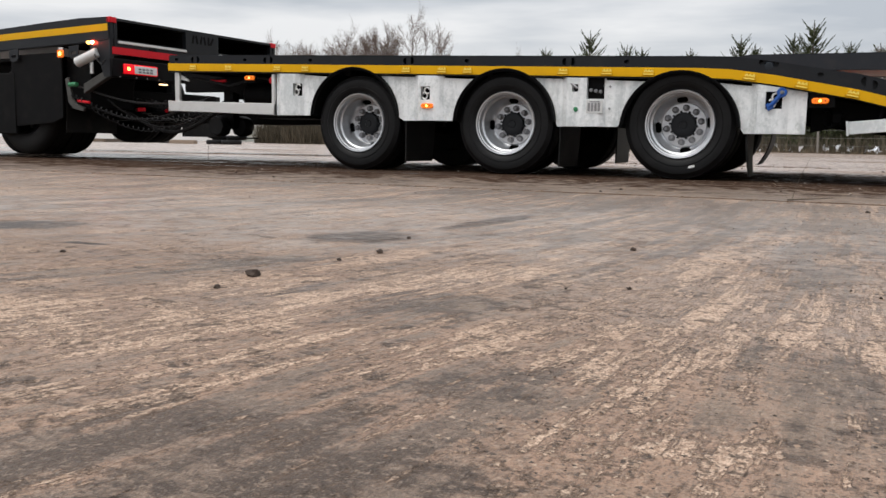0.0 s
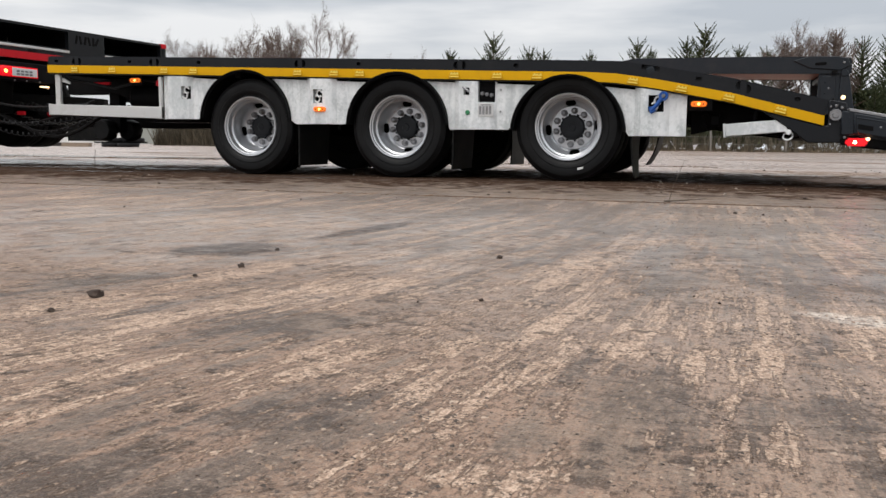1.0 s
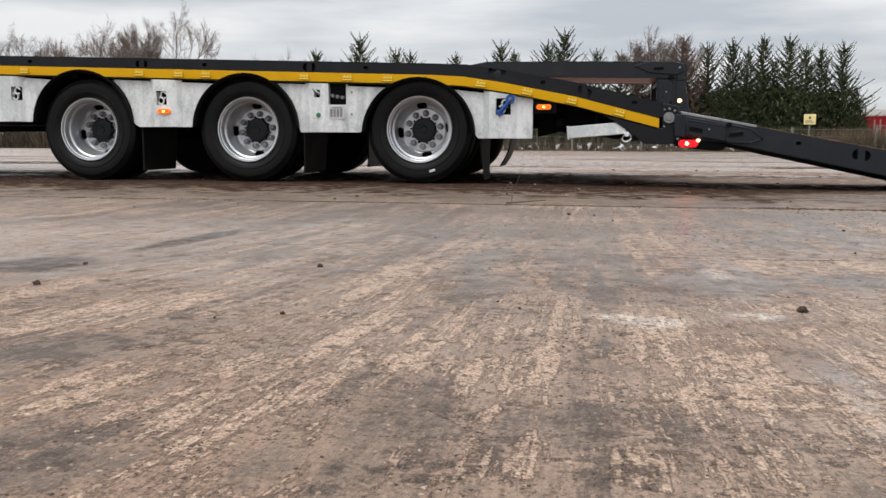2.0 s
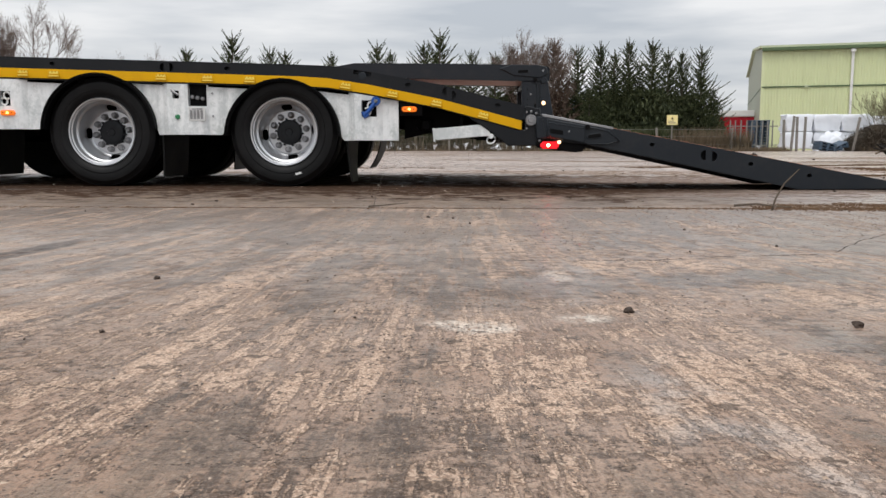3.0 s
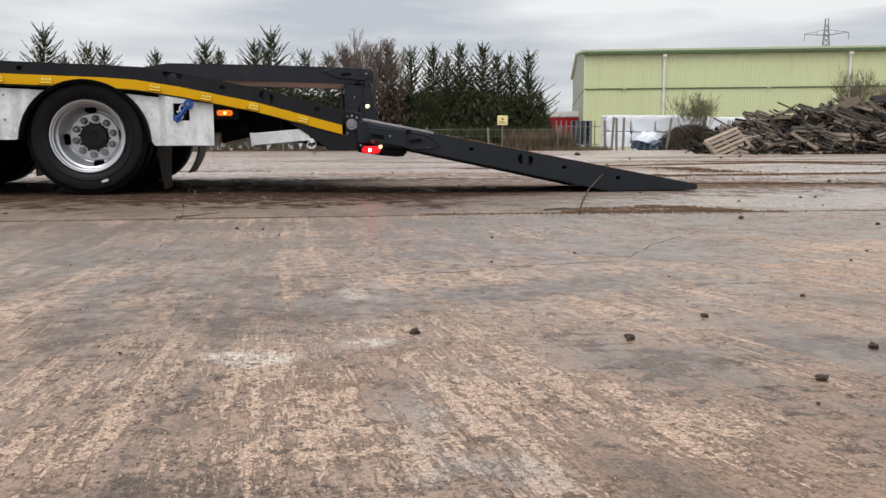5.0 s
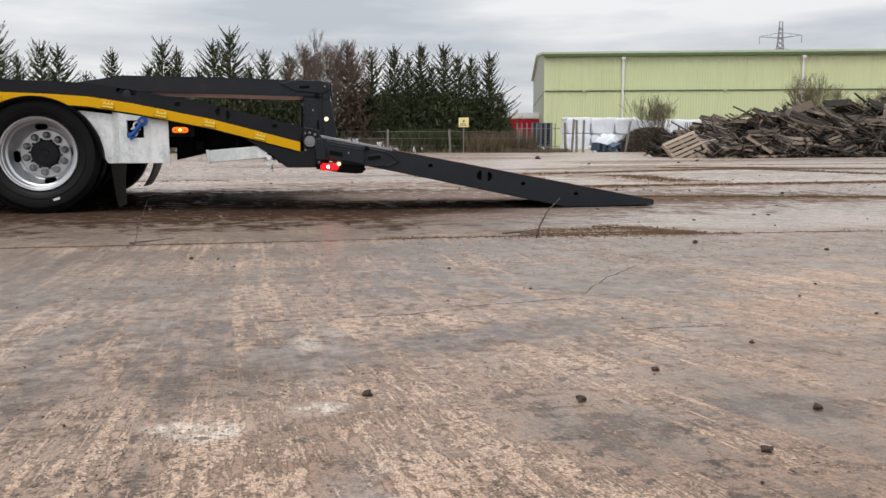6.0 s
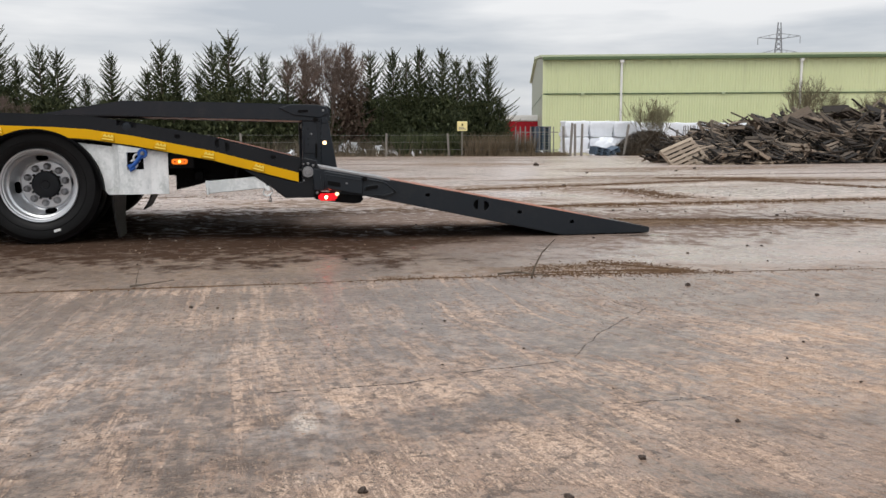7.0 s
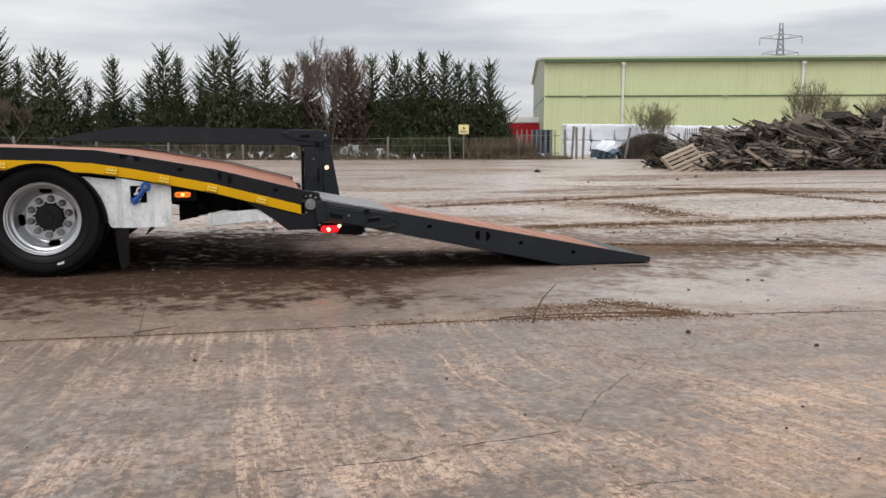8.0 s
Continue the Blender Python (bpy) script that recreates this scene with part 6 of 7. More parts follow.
scrub("undergrowth", [(-30, -14, 42, 47), (-14, 0, 41.6, 46), (0, 17, 41.6, 46)], SCRUB, "brown tangled undergrowth below the conifers", 1.25, 0.03, 31, 8000)
scrub("dry_grass", [(-28, 18, 40.6, 41.8), (15, 19, 40.4, 41.6), (23, 26, 41, 42.5)], STRAW, "dry straw-coloured grass along the fence", 0.32, 0.02, 32, 6000)


def bramble_bank(count, seed):
    """A dome of tangled stems."""
    r = random.Random(seed)
    verts, faces = [], []
    for _ in range(count):
        x, y = r.uniform(22.7, 26.3), r.uniform(41.0, 43.2)
        u = (x - 24.9) / (2.2 if x < 24.9 else 1.5)
        h = 1.55 * max(0.0, 1 - u * u) ** 0.7
        z = h * r.random() ** 0.6
        dx, dy, dz = r.gauss(0, 0.18), r.gauss(0, 0.18), r.uniform(0.02, 0.22)
        w = r.uniform(0.012, 0.03)
        i = len(verts)
        verts += [(x - w, y, max(z - dz, 0)), (x + w, y, max(z - dz, 0)), (x + dx, y + dy, z + 0.05)]
        faces.append((i, i + 1, i + 2))
    return tagged(raw("bramble_bank", verts, faces, BRAMBLE), "dark bank of brambles under the bush", "undergrowth", kind="stuff")


bramble_bank(9000, 33)
scrub("evergreen_shrub", [(9.2, 13.0, 42.0, 43.6)], CONIFER, "dark evergreen shrub behind the fence", 1.5, 0.07, 36, 3600)
scrub("tall_dry_weeds", [(13.0, 17.2, 41.2, 42.6)], STRAW, "tall dry brown weeds along the fence", 1.5, 0.022, 37, 2600)
scrub("brown_hedge", [(-38.5, -25, 45, 48)], SCRUB, "low brown hedge beyond the yard", 2.0, 0.035, 34, 16000)

# ---------------------------------------------------------------- fence, sign, stacks


def fence():
    f = thing("wire_fence", "weathered post and wire fence along the yard", "fence", pose(0, 41.2, 0))
    post = None
    for i in range(12):
        x = -27 + 3.9 * i + rng.uniform(-0.2, 0.2)
        lean = rng.uniform(-4, 4)
        if post is None:
            post = part("fence_post", box(-0.055, 0.055, -0.05, 0.05, -0.02, 1.32, 0.015), CONCRETE_POST, f)
            post.matrix_basis = pose(x, 0, 0, 0, lean, 0)
        else:
            c = post.copy()
            scene.collection.objects.link(c)
            c.matrix_basis = pose(x, 0, 0, rng.uniform(-2, 2), lean, 0)
    for z in (0.40, 0.80, 1.20):
        part("fence_wire", tube([(-27 + 2.75 * i, 0.03, z + rng.uniform(-0.03, 0.03)) for i in range(17)], 0.007, 4), FENCE, f)


fence()


def palisade(name, x0, y, count, height, step, m):
    f = thing(name, "weathered steel palisade fence", "fence", m)
    pale = None
    for i in range(count):
        if pale is None:
            pale = part("pale", prism([(-0.035, 0), (0.035, 0), (0.035, height - 0.06), (0, height), (-0.035, height - 0.06)], -0.006, 0.006, 0), FENCE, f)
            pale.matrix_basis = pose(0, 0, 0)
        else:
            c = pale.copy()
            scene.collection.objects.link(c)
            c.matrix_basis = pose(i * step, 0, 0, 0, rng.uniform(-1.2, 1.2), 0)
    for z in (0.35, height - 0.35):
        part("rail", box(-0.05, count * step, 0.008, 0.05, z - 0.025, z + 0.025, 0), FENCE, f)


palisade("palisade_fence", 0, 0, 34, 1.95, 0.155, pose(29.0, 45.6, 0, 0, 0, -8))
palisade("palisade_fence", 0, 0, 9, 1.75, 0.30, pose(16.0, 41.4, 0, 0, 0, 3))
for x, h, lean in ((18.9, 1.75, 2), (19.3, 1.95, -3), (19.6, 1.9, 1), (20.0, 1.9, -1), (22.7, 1.9, -9), (26.2, 1.55, 1)):
    ob = part("gate_post", box(-0.06, 0.06, -0.05, 0.05, -0.02, h, 0.01), CONCRETE_POST)
    ob.matrix_basis = pose(x, 41.1, 0, 0, -lean, 0)
    tagged(ob, "weathered upright post by the yard's fence", "post", "gate posts")

sign = thing("warning_sign", "small yellow warning sign on a thin post", "sign", pose(12.65, 40.9, 0))
part("sign_post", box(-0.03, 0.03, 0.01, 0.06, -0.02, 1.95, 0.004), CONCRETE_POST, sign)
board = part("sign_board", box(-0.30, 0.30, -0.015, 0.009, 1.46, 2.0, 0.01), SIGN_YELLOW, sign)
part("sign_symbol", moved(lathe([(0, -0.004), (0.085, -0.004), (0.085, 0.004), (0, 0.004)], 3), pose(0, -0.019, 1.80, 0, 30, 0)), CHASSIS, board)
for k in range(3):
    part("sign_print", box(-0.22, 0.22 - 0.06 * k, -0.019, -0.0152, 1.54 + 0.055 * k, 1.565 + 0.055 * k, 0), NUT, board)


def wrapped_bale(seed):
    r = random.Random(seed)
    bm = bmesh.new()
    bmesh.ops.create_cube(bm, size=1)
    bmesh.ops.subdivide_edges(bm, edges=bm.edges, cuts=4, use_grid_fill=True)
    for v in bm.verts:
        v.co = Vector((v.co.x * 1.55, v.co.y * 1.15, (v.co.z + 0.5) * 1.0))
        v.co += Vector((r.gauss(0, 0.018), r.gauss(0, 0.018), r.gauss(0, 0.012) if v.co.z > 0.02 else 0))
    round_edges(bm, 0.05)
    return bm


bale = None
for row, (n, x0, y0, levels) in enumerate(((3, 20.9, 44.6, 2), (7, 25.6, 47.5, 2))):
    for lvl in range(levels):
        for i in range(n):
            m = pose(x0 + 1.62 * i + rng.uniform(-0.05, 0.05), y0 - 0.30 * i * row * 0 + rng.uniform(-0.08, 0.08), 0.13 + 1.02 * lvl, 0, 0, rng.uniform(-3, 3))
            if bale is None:
                bale = part("wrapped_bale", wrapped_bale(3), FILM)
                bale.matrix_basis = m
                tagged(bale, "pallet load wrapped in white stretch film", "wrapped load", "wrapped loads")
            else:
                copy_thing(bale, m)


def film_heap(x, y, a, b, h, seed):
    r = random.Random(seed)
    bm = bmesh.new()
    bmesh.ops.create_icosphere(bm, subdivisions=4, radius=1.0)
    for v in list(bm.verts):
        n = noise.noise(v.co * 2.2 + Vector((seed, 0, 0))) * 0.35 + noise.noise(v.co * 6) * 0.12
        v.co = Vector((v.co.x * a * (1 + n), v.co.y * b * (1 + n), max(v.co.z, -0.02) * h * (1 + n)))
    ob = part("film_heap", bm, FILM)
    ob.matrix_basis = pose(x, y, 0)
    return tagged(ob, "crumpled heap of torn white plastic film", "plastic film")


film_heap(22.5, 43.2, 1.1, 0.5, 1.05, 4)
film_heap(22.2, 42.4, 0.6, 0.4, 0.35, 9)
film_heap(6.6, 45.2, 0.8, 0.5, 0.85, 14)
film_heap(11.9, 43.4, 0.9, 0.4, 0.75, 15)
film_heap(8.3, 44.5, 0.5, 0.4, 0.6, 16)
film_heap(-0.6, 46.5, 0.8, 0.5, 0.9, 17)
film_heap(-5.0, 46.0, 0.7, 0.4, 0.8, 18)


def crate_stack(m, levels, group):
    s = thing("crate_stack", "stack of dark blue-grey plastic pallets by the fence", "crates", m, group)
    for k in range(levels):
        z = k * 0.16
        part("crate", joined(box(-0.5, 0.5, -0.4, 0.4, z + 0.10, z + 0.15, 0.01), *[box(a - 0.07, a + 0.07, -0.4, 0.4, z, z + 0.10, 0.01) for a in (-0.4, 0, 0.4)]), CRATE, s)


crate_stack(pose(17.9, 42.4, 0, 0, 0, 4), 11, "crate stacks")
crate_stack(pose(22.1, 41.7, 0.10, 5, -22, 12), 2, "crate stacks")
crate_stack(pose(21.3, 41.6, 0.02, 0, 12, 5), 3, "crate stacks")

RED_CURTAIN = dusty("red_curtain", (0.34, 0.012, 0.022), (0.16, 0.012, 0.016), 0.5, 0, 0.6, 2.5, gloss=0.2)
# red vehicle beyond the trees
van = thing("red_lorry_body", "red lorry body with a white roof beyond the trees", "lorry", pose(26.0, 66.0, 0, 0, 0, -14))
part("body", box(-3.2, 0.6, 0, 6, 0.9, 2.75, 0.08, 2), RED_CURTAIN, van)
part("roof_cap", box(-3.22, 0.62, -0.02, 6.02, 2.75, 3.3, 0.08, 2), WHITE, van)
for k in range(6):
    part("curtain_rib", box(-3.0 + 0.6 * k, -2.94 + 0.6 * k, -0.03, 0.0, 1.0, 2.72, 0.01), RED_CURTAIN, van)
part("skirt", box(-3.0, 0.5, 0.3, 5.6, 0.45, 0.9, 0.03), CHASSIS, van)
for x in (-2.6, 0.1):
    part("wheel", moved(rod(0.48, 0, 0.3, 28, 0.03), pose(x, 0.1, 0.48)), TREAD, van)
roofline = part("far_shed", prism([(-10, 0), (4, 0), (4, 4.8), (-10, 4.8)], 0, 8, 0.05), CRATE)
roofline.matrix_basis = pose(22, 86, 0)
tagged(roofline, "dark low shed beyond the trees", "building")

# low buildings and odds and ends seen under the trailer
shed = thing("low_shed", "long low pale grey-green shed far beyond the yard", "building", pose(-92, 76, 0, 0, 0, 12))
part("wall", box(0, 46, 0, 10, 0, 2.3, 0.02), WHITE, shed)
part("roof", prism([(-0.4, 2.3), (46.4, 2.3), (46.0, 3.9), (0, 3.9)], -0.3, 5, 0.02), GREY_SHED, shed)
part("door", box(6, 9, -0.05, 0.0, 0, 2.0, 0.01), GREY_SHED, shed)
part("door", box(24, 27, -0.05, 0.0, 0, 2.0, 0.01), GREY_SHED, shed)


def tyre_stack(m, n):
    s = thing("tyre_pile", "low pile of old black tyres", "tyres", m)
    for k in range(n):
        part("tyre", moved(lathe([(0.28, 0.0), (0.34, -0.1), (0.46, -0.11), (0.5, -0.05), (0.5, 0.05), (0.46, 0.11), (0.34, 0.1)], 24, closed=True, axis="Z"), pose(0.9 * (k % 2), 0.4 * (k // 2), 0.12 + 0.22 * (k // 2))), RUBBER, s)


tyre_stack(pose(-26.5, 26.5, 0), 4)
for i, (x, y) in enumerate(((-33, 28), (-35, 28.4), (-31, 28.2), (-37.5, 29), (-28.7, 26.6))):
    ob = part("sleeper", box(-0.8, 0.8, -0.12, 0.12, 0, 0.2, 0.02), WOOD_DARK)
    ob.matrix_basis = pose(x, y, 0, 0, 0, rng.uniform(-14, 14))
    tagged(ob, "dark timber baulk lying at the yard's edge", "timber", "timber baulks")


# ---------------------------------------------------------------- pylon and hills
def pylon():
    p = thing("pylon", "grey lattice electricity pylon far behind the warehouse", "pylon", pose(146, 212, 0, 0, 0, -33))
    H = 35.0

    def half(z):
        return 3.2 * (1 - z / H) ** 1.15 + 0.35

    def bar(a, b, r=0.10):
        return tube([a, b], r * 0.75, 4)
    for sx in (-1, 1):
        for sy in (-1, 1):
            part("leg", tube([(sx * half(z), sy * half(z), z) for z in range(0, 36, 5)], 0.16, 4), PYLON, p)
    bars = []
    z = 0.0
    while z < 33:
        nz = z + max(1.3, half(z) * 1.6)
        nz = min(nz, H)
        for sy in (-1, 1):
            bars.append(bar((-half(z), sy * half(z), z), (half(nz), sy * half(nz), nz)))
            bars.append(bar((half(z), sy * half(z), z), (-half(nz), sy * half(nz), nz)))
            bars.append(bar((sy * half(z), -half(z), z), (sy * half(nz), half(nz), nz)))
        z = nz
    part("bracing", joined(*bars), PYLON, p)
    for z, w in ((31.0, 5.6), (26.6, 4.8), (21.0, 5.6)):
        for s in (-1, 1):
            part("cross_arm", joined(bar((0, -0.5, z - 0.6), (s * w, 0, z), 0.1), bar((0, 0.5, z - 0.6), (s * w, 0, z), 0.1), bar((0, 0, z + 1.0), (s * w, 0, z), 0.1), bar((s * w * 0.4, -0.3, z - 0.36), (s * w * 0.5, 0, z + 0.5), 0.07), bar((s * w, 0, z), (s * w, 0, z - 2.0), 0.12)), PYLON, p)


pylon()

# ---------------------------------------------------------------- heap of old pallets and boards
PILE = [(15.0, 0.05), (15.6, 0.55), (16.1, 0.80), (16.8, 1.0), (17.5, 1.15), (18.2, 1.45), (20.0, 1.55), (21.4, 1.72), (22.4, 1.78), (23.9, 1.95), (25.5, 1.95), (27.5, 1.9), (30.0, 1.6), (32.5, 0.3)]


def pile_top(x, y):
    """Height of the heap over the yard."""
    u = (y - (21.3 + 0.10 * (x - 14))) / 2.5
    return along(PILE, x) * max(0.0, 1 - abs(u) ** 1.7)


def pallet(name, material, label):
    p = thing(name, label, "pallet")
    for i in range(7):
        part("slat", moved(box(-0.6, 0.6, -0.05, 0.05, -0.011, 0.011, 0.003), pose(0, -0.45 + 0.15 * i, 0.133)), material, p)
    for x in (-0.55, 0, 0.55):
        part("bearer", box(x - 0.045, x + 0.045, -0.5, 0.5, 0.022, 0.122, 0.003), material, p)
    for y in (-0.45, 0, 0.45):
        part("bottom_board", box(-0.6, 0.6, y - 0.05, y + 0.05, 0.0, 0.022, 0.003), material, p)
    return p


pr = random.Random(77)
pale_pallet = pallet("pallet", WOOD_PALE, "pale weathered wooden pallet leaning on the heap")
tagged(pale_pallet, group="heaped pallets")
pale_pallet.matrix_basis = pose(15.30, 19.75, 0.22, 48, -20, 8) @ Matrix.Scale(1.10, 4)
for x, y, z, rx, ry, rz in ((16.25, 19.55, 0.04, 24, 5, -16), (19.55, 20.0, 0.14, 78, 3, 5), (18.1, 19.75, 0.02, 10, -2, 20), (21.7, 20.35, 0.10, 62, -8, 20), (23.3, 20.6, 0.10, 50, 14, -12)):
    copy_thing(pale_pallet, pose(x, y, z, rx, ry, rz))
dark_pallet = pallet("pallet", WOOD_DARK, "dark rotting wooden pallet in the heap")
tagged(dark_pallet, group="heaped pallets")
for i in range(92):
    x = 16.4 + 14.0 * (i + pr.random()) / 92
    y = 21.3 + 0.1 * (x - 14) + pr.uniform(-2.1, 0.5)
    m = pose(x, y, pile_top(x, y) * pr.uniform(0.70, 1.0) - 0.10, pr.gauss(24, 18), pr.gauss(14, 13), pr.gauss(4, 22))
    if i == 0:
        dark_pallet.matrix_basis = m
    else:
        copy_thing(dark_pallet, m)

boards = []
for k, (l, w, t) in enumerate(((1.2, 0.085, 0.022), (1.7, 0.085, 0.028), (2.4, 0.095, 0.032), (1.15, 0.28, 0.02))):
    ob = part("loose_board", box(-l / 2, l / 2, -w / 2, w / 2, -t / 2, t / 2, 0.003), WOOD_DARK)
    tagged(ob, "dark weathered board lying in the heap", "board", "heaped boards")
    boards.append(ob)
SHEETS = ((20.5, 21.2, 1.74, 68, -21, 2), (22.4, 21.6, 1.98, 60, -3, 0), (24.2, 21.6, 1.92, 48, 14, 6))
for i in range(280):
    x = pr.uniform(16.2, 31.5)
    y = 21.3 + 0.1 * (x - 14) + pr.uniform(-2.35, 1.0)
    k = pr.choices((0, 1, 2, 3), (6, 4, 1, 0.03))[0]
    m = pose(x, y, pile_top(x, y) + pr.uniform(-0.20, 0.03), pr.gauss(0, 30), pr.choice((14, 14, -22)) + pr.gauss(0, 11), pr.gauss(8, 40))
    if i < 4:
        boards[i].matrix_basis = m
    else:
        c = boards[k].copy()
        scene.collection.objects.link(c)
        c.matrix_basis = m
for spot in SHEETS:
    c = boards[3].copy()
    scene.collection.objects.link(c)
    c.matrix_basis = pose(*spot)
verts, faces = [], []
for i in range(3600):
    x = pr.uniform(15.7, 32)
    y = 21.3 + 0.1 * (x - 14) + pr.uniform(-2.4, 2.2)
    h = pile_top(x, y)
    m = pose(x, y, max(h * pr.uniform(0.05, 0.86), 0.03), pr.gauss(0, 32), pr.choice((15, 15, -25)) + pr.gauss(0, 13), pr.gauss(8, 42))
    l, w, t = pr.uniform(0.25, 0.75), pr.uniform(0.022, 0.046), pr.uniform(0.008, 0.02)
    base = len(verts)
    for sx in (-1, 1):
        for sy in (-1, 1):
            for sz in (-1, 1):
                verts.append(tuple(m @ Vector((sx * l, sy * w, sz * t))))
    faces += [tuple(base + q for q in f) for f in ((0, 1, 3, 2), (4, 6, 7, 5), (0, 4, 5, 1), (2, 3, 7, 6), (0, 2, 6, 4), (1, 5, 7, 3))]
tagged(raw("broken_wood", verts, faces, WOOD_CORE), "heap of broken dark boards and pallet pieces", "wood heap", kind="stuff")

# ---------------------------------------------------------------- joints, dirt, stones and twigs on the yard
DIRT = dusty("damp_dirt", (0.085, 0.049, 0.027), (0.215, 0.138, 0.080), 0.85, 0, 0.8, 16, 0.6, gloss=0.12)
STONE = dusty("dark_stone", (0.045, 0.030, 0.022), (0.11, 0.075, 0.055), 0.8, 0, 0.6, 30, 0.5)
STONE_PALE = dusty("pale_stone", (0.36, 0.30, 0.25), (0.22, 0.18, 0.15), 0.7, 0, 0.6, 30, 0.4)
DRY_TWIG = bark("dry_twig", (0.06, 0.045, 0.035), (0.14, 0.11, 0.08))


def crack_line(points, width, seed):
    """Grit lying in a hairline crack, a ragged thread that breaks off here and there."""
    r = random.Random(seed)
    verts, faces = [], []
    for (x0, y0), (x1, y1) in zip(points, points[1:]):
        dx, dy = x1 - x0, y1 - y0
        L = math.hypot(dx, dy)
        for i in range(int(L / 0.006)):
            f = (i + r.random()) * 0.006 / L
            wob = 0.012 * noise.noise(Vector((x0 + dx * f, y0 + dy * f, seed)) * 14)
            if noise.noise(Vector((x0 + dx * f, y0 + dy * f, seed + 7)) * 6) < -0.18:
                continue
            x, y = x0 + dx * f - dy / L * wob, y0 + dy * f + dx / L * wob
            d = width * r.uniform(0.4, 1.3)
            b, z = len(verts), ground_height(x, y)
            verts += [(x - d * 1.6, y - d, z), (x + d * 1.6, y - d, z), (x + d * 1.6, y + d, z), (x - d * 1.6, y + d, z), (x, y, z + d * 0.35)]
            faces += [(b, b + 1, b + 4), (b + 1, b + 2, b + 4), (b + 2, b + 3, b + 4), (b + 3, b, b + 4)]
    ob = raw("crack_grit", verts, faces, STONE, smooth=False)
    return tagged(ob, "dark grit caught in a hairline crack of the concrete", "dirt", "crack grit", kind="stuff")


crack_line([(1.45, -3.86), (1.85, -3.85), (2.0, -3.78), (2.22, -3.74), (2.42, -3.71)], 0.0035, 11)
crack_line([(2.42, -3.70), (2.62, -3.425), (2.82, -3.20), (3.12, -2.90)], 0.0024, 12)
crack_line([(0.738, -5.11), (0.86, -5.16), (0.955, -5.213), (0.99, -5.233), (1.047, -5.295), (1.09, -5.35)], 0.0016, 14)
crack_line([(0.80, -5.46), (0.90, -5.43), (0.99, -5.402), (1.066, -5.394), (1.20, -5.36), (1.31, -5.34), (1.41, -5.336), (1.62, -5.30)], 0.0011, 15)
crack_line([(0.70, -4.36), (0.854, -4.284), (0.964, -4.166), (1.10, -4.13)], 0.0018, 17)
crack_line([(2.40, -4.155), (2.63, -4.152), (2.80, -4.149)], 0.0026, 18)
crack_line([(2.92, -2.747), (2.974, -3.02)], 0.0026, 19)


def dirt_strip(x0, y0, x1, y1, width, height, seed, count, scatter=1.0):
    """A low ragged ridge of grit caught along a joint, with crumbs in it."""
    r = random.Random(seed)
    n = max(12, int(math.hypot(x1 - x0, y1 - y0) / 0.09))
    verts, faces = [], []
    dx, dy = x1 - x0, y1 - y0
    L = math.hypot(dx, dy)
    nx, ny = -dy / L, dx / L
    for i in range(n + 1):
        f = i / n
        px, py = x0 + dx * f, y0 + dy * f
        g = 0.35 + 0.65 * abs(noise.noise(Vector((px * 1.7, py * 1.7, seed)))) * 2
        fade = min(1, 8 * f, 8 * (1 - f)) * min(1, max(0, (0.45 if y0 < 0 else 0.30) + 2.2 * noise.noise(Vector((px * 0.9, py * 0.9, seed + 20)))))
        w = width * g * fade + 0.004
        h = height * g * fade
        c = noise.noise(Vector((px * 2.3, seed, 3))) * width * 0.9 + 0.05 * noise.noise(Vector((px * 0.8, seed, 5))) + (0.10 * noise.noise(Vector((px * 0.5, seed, 8))) if y0 > 0 else 0)
        for s, hh in ((-1, 0.0), (-0.45, 0.7), (0.1, 1.0), (0.55, 0.6), (1, 0.0)):
            qx, qy = px + nx * (w * s + c), py + ny * (w * s + c)
            verts.append((qx, qy, ground_height(qx, qy) + 0.0015 - (0.004 if hh == 0 else 0) + h * hh * r.uniform(0.6, 1.2)))
    for i in range(n):
        for j in range(4):
            a = i * 5 + j
            faces.append((a, a + 1, a + 6, a + 5))
    for _ in range(count):
        f = r.random()
        s = r.gauss(0, 1.0) * width * scatter
        x, y, d = x0 + dx * f + nx * s, y0 + dy * f + ny * s, r.uniform(0.0012, 0.0045) * (1 if y0 < 0 else 2.6)
        b = len(verts)
        z = ground_height(x, y)
        verts += [(x - d, y - d, z), (x + d, y - d, z), (x + d, y + d, z), (x - d, y + d, z), (x + r.uniform(-d, d), y, z + d * 1.3)]
        faces += [(b, b + 1, b + 4), (b + 1, b + 2, b + 4), (b + 2, b + 3, b + 4), (b + 3, b, b + 4)]
    ob = raw("joint_dirt", verts, faces, DIRT, smooth=False)
    return tagged(ob, "brown grit and dirt gathered along a concrete joint", "dirt", "joint dirt", kind="stuff")


dirt_strip(-7.0, -1.95, 2.2, -2.09, 0.020, 0.004, 1, 900, 1.6)
dirt_strip(2.0, -2.03, 3.9, -2.20, 0.016, 0.006, 2, 900, 2.6)
dirt_strip(2.75, -2.00, 3.7, -2.12, 0.034, 0.014, 3, 1100, 2.4)
dirt_strip(2.85, -1.84, 3.6, -1.80, 0.012, 0.005, 10, 550, 5.0)
dirt_strip(3.3, -1.65, 3.72, -2.15, 0.026, 0.012, 13, 600, 2.4)
dirt_strip(3.9, -2.2, 9.0, -2.75, 0.02, 0.005, 4, 500, 1.6)
dirt_strip(4.4, 0.90, 9.5, -0.55, 0.030, 0.012, 5, 1800, 1.6)
dirt_strip(4.2, 2.55, 12.5, 2.95, 0.06, 0.022, 6, 2600, 1.7)
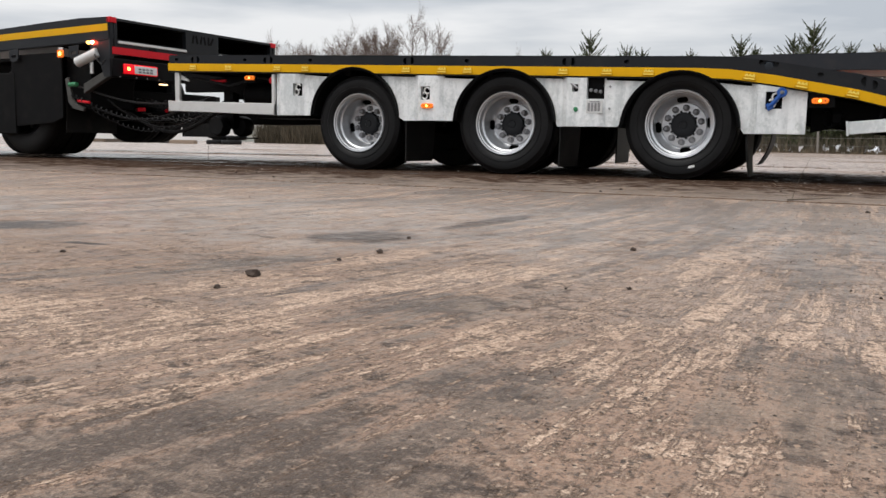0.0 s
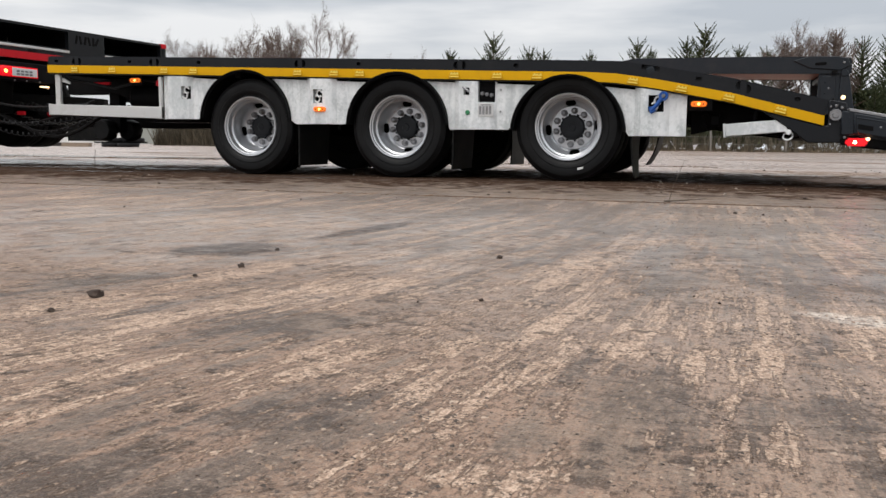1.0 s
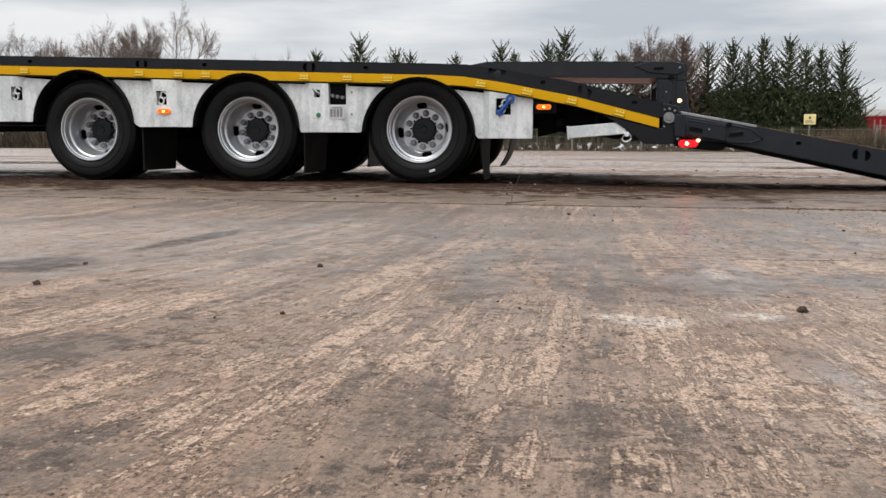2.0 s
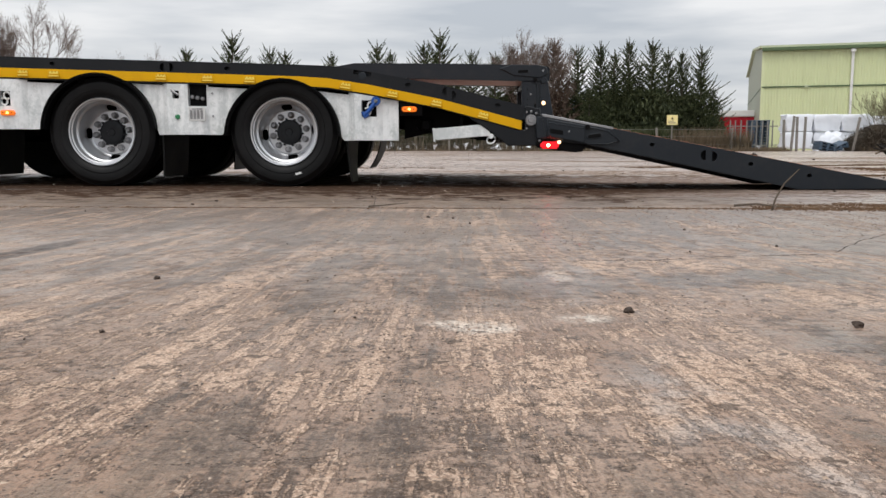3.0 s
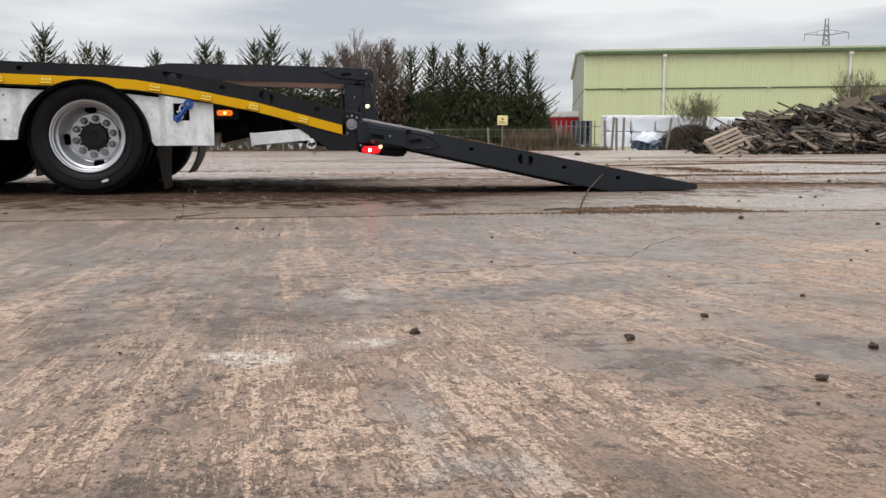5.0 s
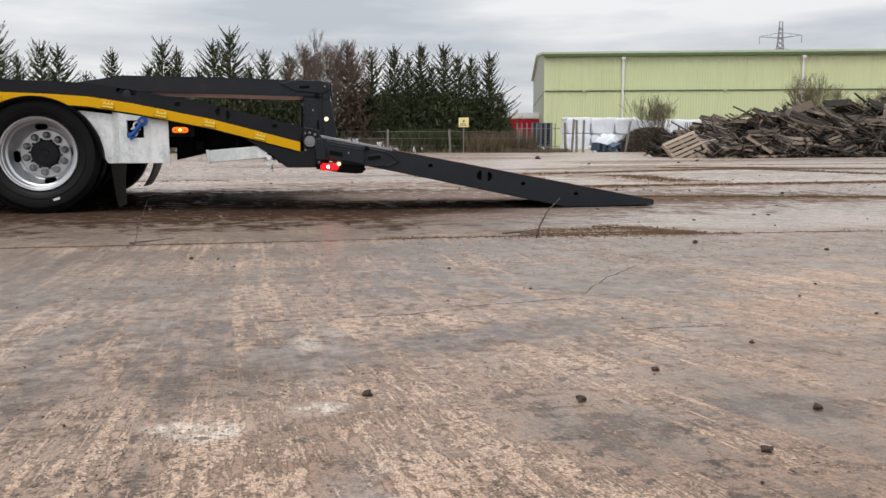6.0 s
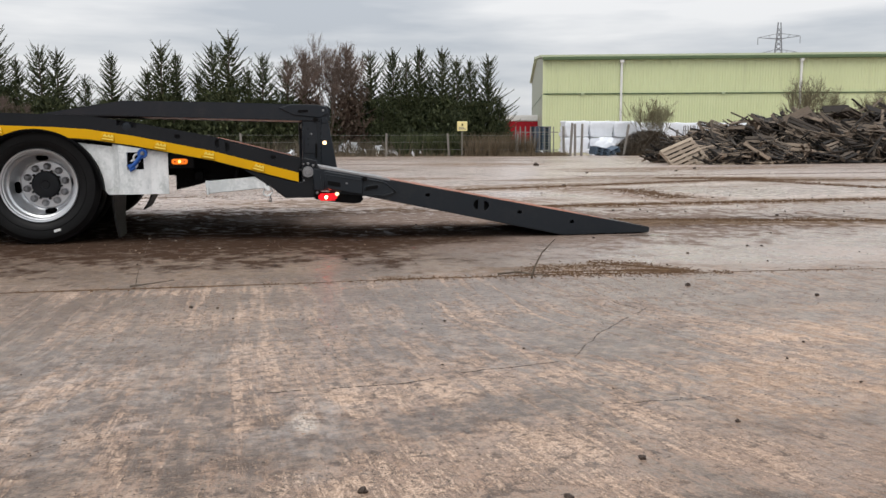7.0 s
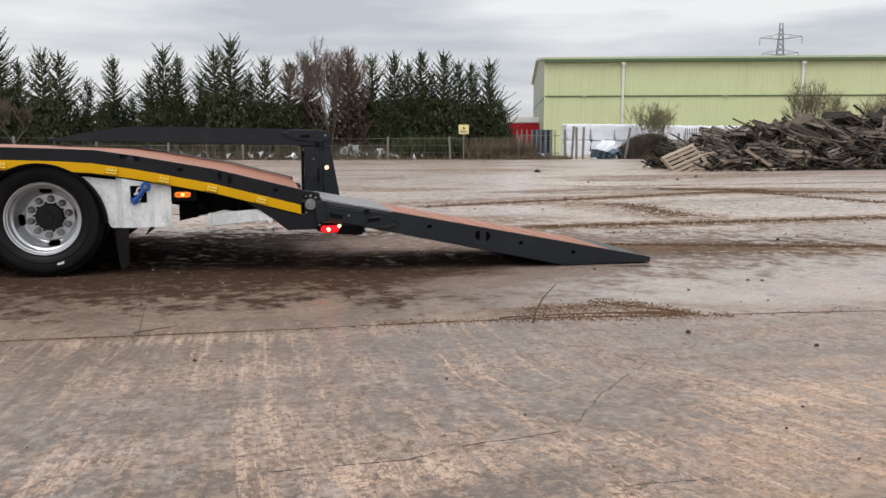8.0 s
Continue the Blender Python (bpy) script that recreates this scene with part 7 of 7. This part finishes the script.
dirt_strip(9.8, 8.3, 15.5, 7.0, 0.09, 0.028, 7, 1800, 1.6)
dirt_strip(3.6, 5.7, 9.9, 8.2, 0.07, 0.022, 8, 2200, 1.7)
dirt_strip(10.4, 8.7, 10.9, 5.0, 0.08, 0.020, 17, 1200, 2.4)
dirt_strip(6.75, 5.8, 6.63, 3.5, 0.06, 0.014, 18, 1000, 3.0)
dirt_strip(8.0, 10.6, 22.0, 11.6, 0.10, 0.022, 9, 900)
dirt_strip(9.2, 9.4, 11.2, 8.7, 0.20, 0.040, 15, 1400)
dirt_strip(-12.0, 4.4, 1.0, 4.9, 0.10, 0.016, 16, 900)


def stone(name, m, size, seed, material, label):
    r = random.Random(seed)
    bm = bmesh.new()
    bmesh.ops.create_icosphere(bm, subdivisions=2, radius=size)
    for v in bm.verts:
        v.co *= 1 + 0.75 * noise.noise(v.co / size * 1.5 + Vector((seed * 3.1, 0, 0)))
        v.co.z *= 0.72
    ob = part(name, bm, material)
    ob.matrix_basis = m
    return tagged(ob, label, "stone", "loose stones")


for i, (x, y, s) in enumerate(((-0.043, -5.013, 0.021), (0.003, -4.573, 0.015), (-0.016, -5.157, 0.010), (-0.017, -4.731, 0.009), (-0.071, -4.271, 0.010), (-0.655, -4.949, 0.009), (1.642, -4.579, 0.016),
                               (2.039, -4.70, 0.016), (2.274, -4.53, 0.013), (2.233, -5.01, 0.014), (2.451, -4.836, 0.013), (3.449, -2.55, 0.018), (2.62, -4.35, 0.010), (3.9, -2.9, 0.016), (4.7, -2.6, 0.018), (1.15, -2.6, 0.012), (0.667, -4.781, 0.008),
                               (4.96, 1.81, 0.022), (5.28, 1.86, 0.018), (6.22, 0.88, 0.026), (6.33, 6.98, 0.035), (10.04, 19.6, 0.14), (8.9, 12.4, 0.05), (11.6, 13.2, 0.06), (13.1, 15.0, 0.07))):
    stone("stone", pose(x, y, ground_height(x, y) + s * 0.22, 0, 0, 40 * i), s * 0.66, i, STONE, "small dark stone on the wet concrete")
base_stone = stone("pebble", pose(1.35, -5.62, ground_height(1.35, -5.62) + 0.003), 0.007, 40, STONE_PALE, "tiny pale pebble on the concrete")
base_dark = stone("pebble", pose(0.55, -4.2, ground_height(0.55, -4.2) + 0.003), 0.008, 41, STONE, "tiny dark pebble on the concrete")
sr = random.Random(9)
for i in range(300):
    x, y = sr.uniform(-3.5, 9.0), sr.uniform(-5.9, 6.0)
    k = sr.uniform(0.25, 0.75) * (0.5 if y < -4.2 else 1.0 if y < -2 else 1.8 if y < 2 else 2.6)
    c = (base_dark if sr.random() < 0.8 else base_stone).copy()
    scene.collection.objects.link(c)
    c.matrix_basis = pose(x, y, ground_height(x, y) + 0.002, 0, 0, sr.uniform(0, 360)) @ Matrix.Scale(k, 4)


def twig(points, r, label):
    ob = part("twig", tube(points, r, 6, 0.4), DRY_TWIG)
    return tagged(ob, label, "twig", "dry twigs")


twig([(2.785, -2.17, 0.0), (2.80, -2.175, 0.06), (2.835, -2.18, 0.13), (2.90, -2.19, 0.20)], 0.006, "dry dead stalk sticking up from a joint")
twig([(2.62, -2.12, 0.02), (2.72, -2.14, 0.03), (2.80, -2.19, 0.022), (2.86, -2.22, 0.02)], 0.006, "dry twig lying in the dirt of a joint")
twig([(0.84, -1.97, 0.0), (0.855, -1.975, 0.07), (0.885, -1.98, 0.15), (0.91, -1.985, 0.21)], 0.0016, "thin dead stalk standing in a joint")
twig([(0.82, -2.02, 0.006), (0.92, -1.99, 0.012), (1.02, -1.96, 0.02)], 0.0045, "dry twig lying on the concrete")
twig([(-5.2, 0.9, 0.0), (-5.2, 0.9, 0.12), (-5.18, 0.9, 0.2)], 0.004, "thin dead stalk standing in a joint")


def loose_grit(count, x0, x1, y0, y1, small, large, seed, material, name, label):
    """Crumbs of concrete and grit, gathered in drifts."""
    r = random.Random(seed)
    verts, faces = [], []
    made = 0
    while made < count:
        x, y = r.uniform(x0, x1), r.uniform(y0, y1)
        drift = noise.noise(Vector((x * 2.1, y * 0.9, seed))) + 0.6 * noise.noise(Vector((x * 7, y * 5, seed)))
        if drift < r.uniform(-0.45, 0.75):
            continue
        made += 1
        d = small + (large - small) * r.random() ** 3.2
        a = r.uniform(0, 6.283)
        z = ground_height(x, y) - 0.0006
        b = len(verts)
        for k in range(3):
            q = d * r.uniform(0.6, 1.3)
            verts.append((x + q * math.cos(a + 2.094 * k), y + q * math.sin(a + 2.094 * k), z))
        verts.append((x + d * r.uniform(-0.4, 0.4), y + d * r.uniform(-0.4, 0.4), z + d * r.uniform(0.15, 0.45)))
        faces += [(b, b + 1, b + 3), (b + 1, b + 2, b + 3), (b + 2, b, b + 3)]
    return tagged(raw(name, verts, faces, material), label, "grit", kind="stuff")


def grit_mix():
    n = Nodes("mixed_grit", 0.65)
    pick = n.island()
    c = n.mix(n.step(pick, 0.0, 0.45), (0.050, 0.036, 0.028), (0.16, 0.115, 0.088))
    c = n.mix(n.step(pick, 0.50, 0.62), c, (0.34, 0.235, 0.165))
    n.put("Base Color", n.mix(n.step(pick, 0.80, 0.98), c, (0.50, 0.39, 0.30)))
    return n.mat


GRIT = grit_mix()
loose_grit(34000, -1.6, 3.6, -6.0, -4.1, 0.0008, 0.0034, 61, GRIT, "fine_grit", "fine brown and pale grit scattered on the concrete")
loose_grit(26000, 0.66, 2.3, -5.75, -4.45, 0.0012, 0.0062, 67, GRIT, "crust_crumbs", "crumbs of dried crust and brown clods on the concrete")
loose_grit(26000, -4.0, 6.5, -4.3, -2.1, 0.0012, 0.0060, 62, GRIT, "coarse_grit", "brown and pale grit scattered on the concrete")
loose_grit(24000, 0.7, 4.2, -4.5, -2.2, 0.0015, 0.0080, 68, GRIT, "trodden_grit", "dark and pale crumbs scattered on the worn concrete")
loose_grit(22000, -4.0, 9.0, -2.1, 2.0, 0.0020, 0.0085, 64, GRIT, "slab_grit", "grit and small stones on the soaked slab")
loose_grit(9000, -8.0, 16.0, -2.1, 9.0, 0.0030, 0.012, 63, GRIT, "yard_grit", "dark grit scattered over the wet yard")


def litter():
    r = random.Random(91)
    verts, faces = [], []
    for _ in range(420):
        x, y = r.uniform(-26, 18), r.uniform(41.4, 47)
        s = r.uniform(0.04, 0.16)
        b = len(verts)
        for k in range(5):
            verts.append((x + r.gauss(0, s), y + r.gauss(0, s), max(0.01, r.gauss(0.12, 0.12) + s)))
        faces += [(b, b + 1, b + 2), (b + 1, b + 2, b + 3), (b + 2, b + 3, b + 4)]
    return tagged(raw("litter", verts, faces, FILM), "scraps of white plastic blown under the conifers", "litter", kind="stuff")


litter()
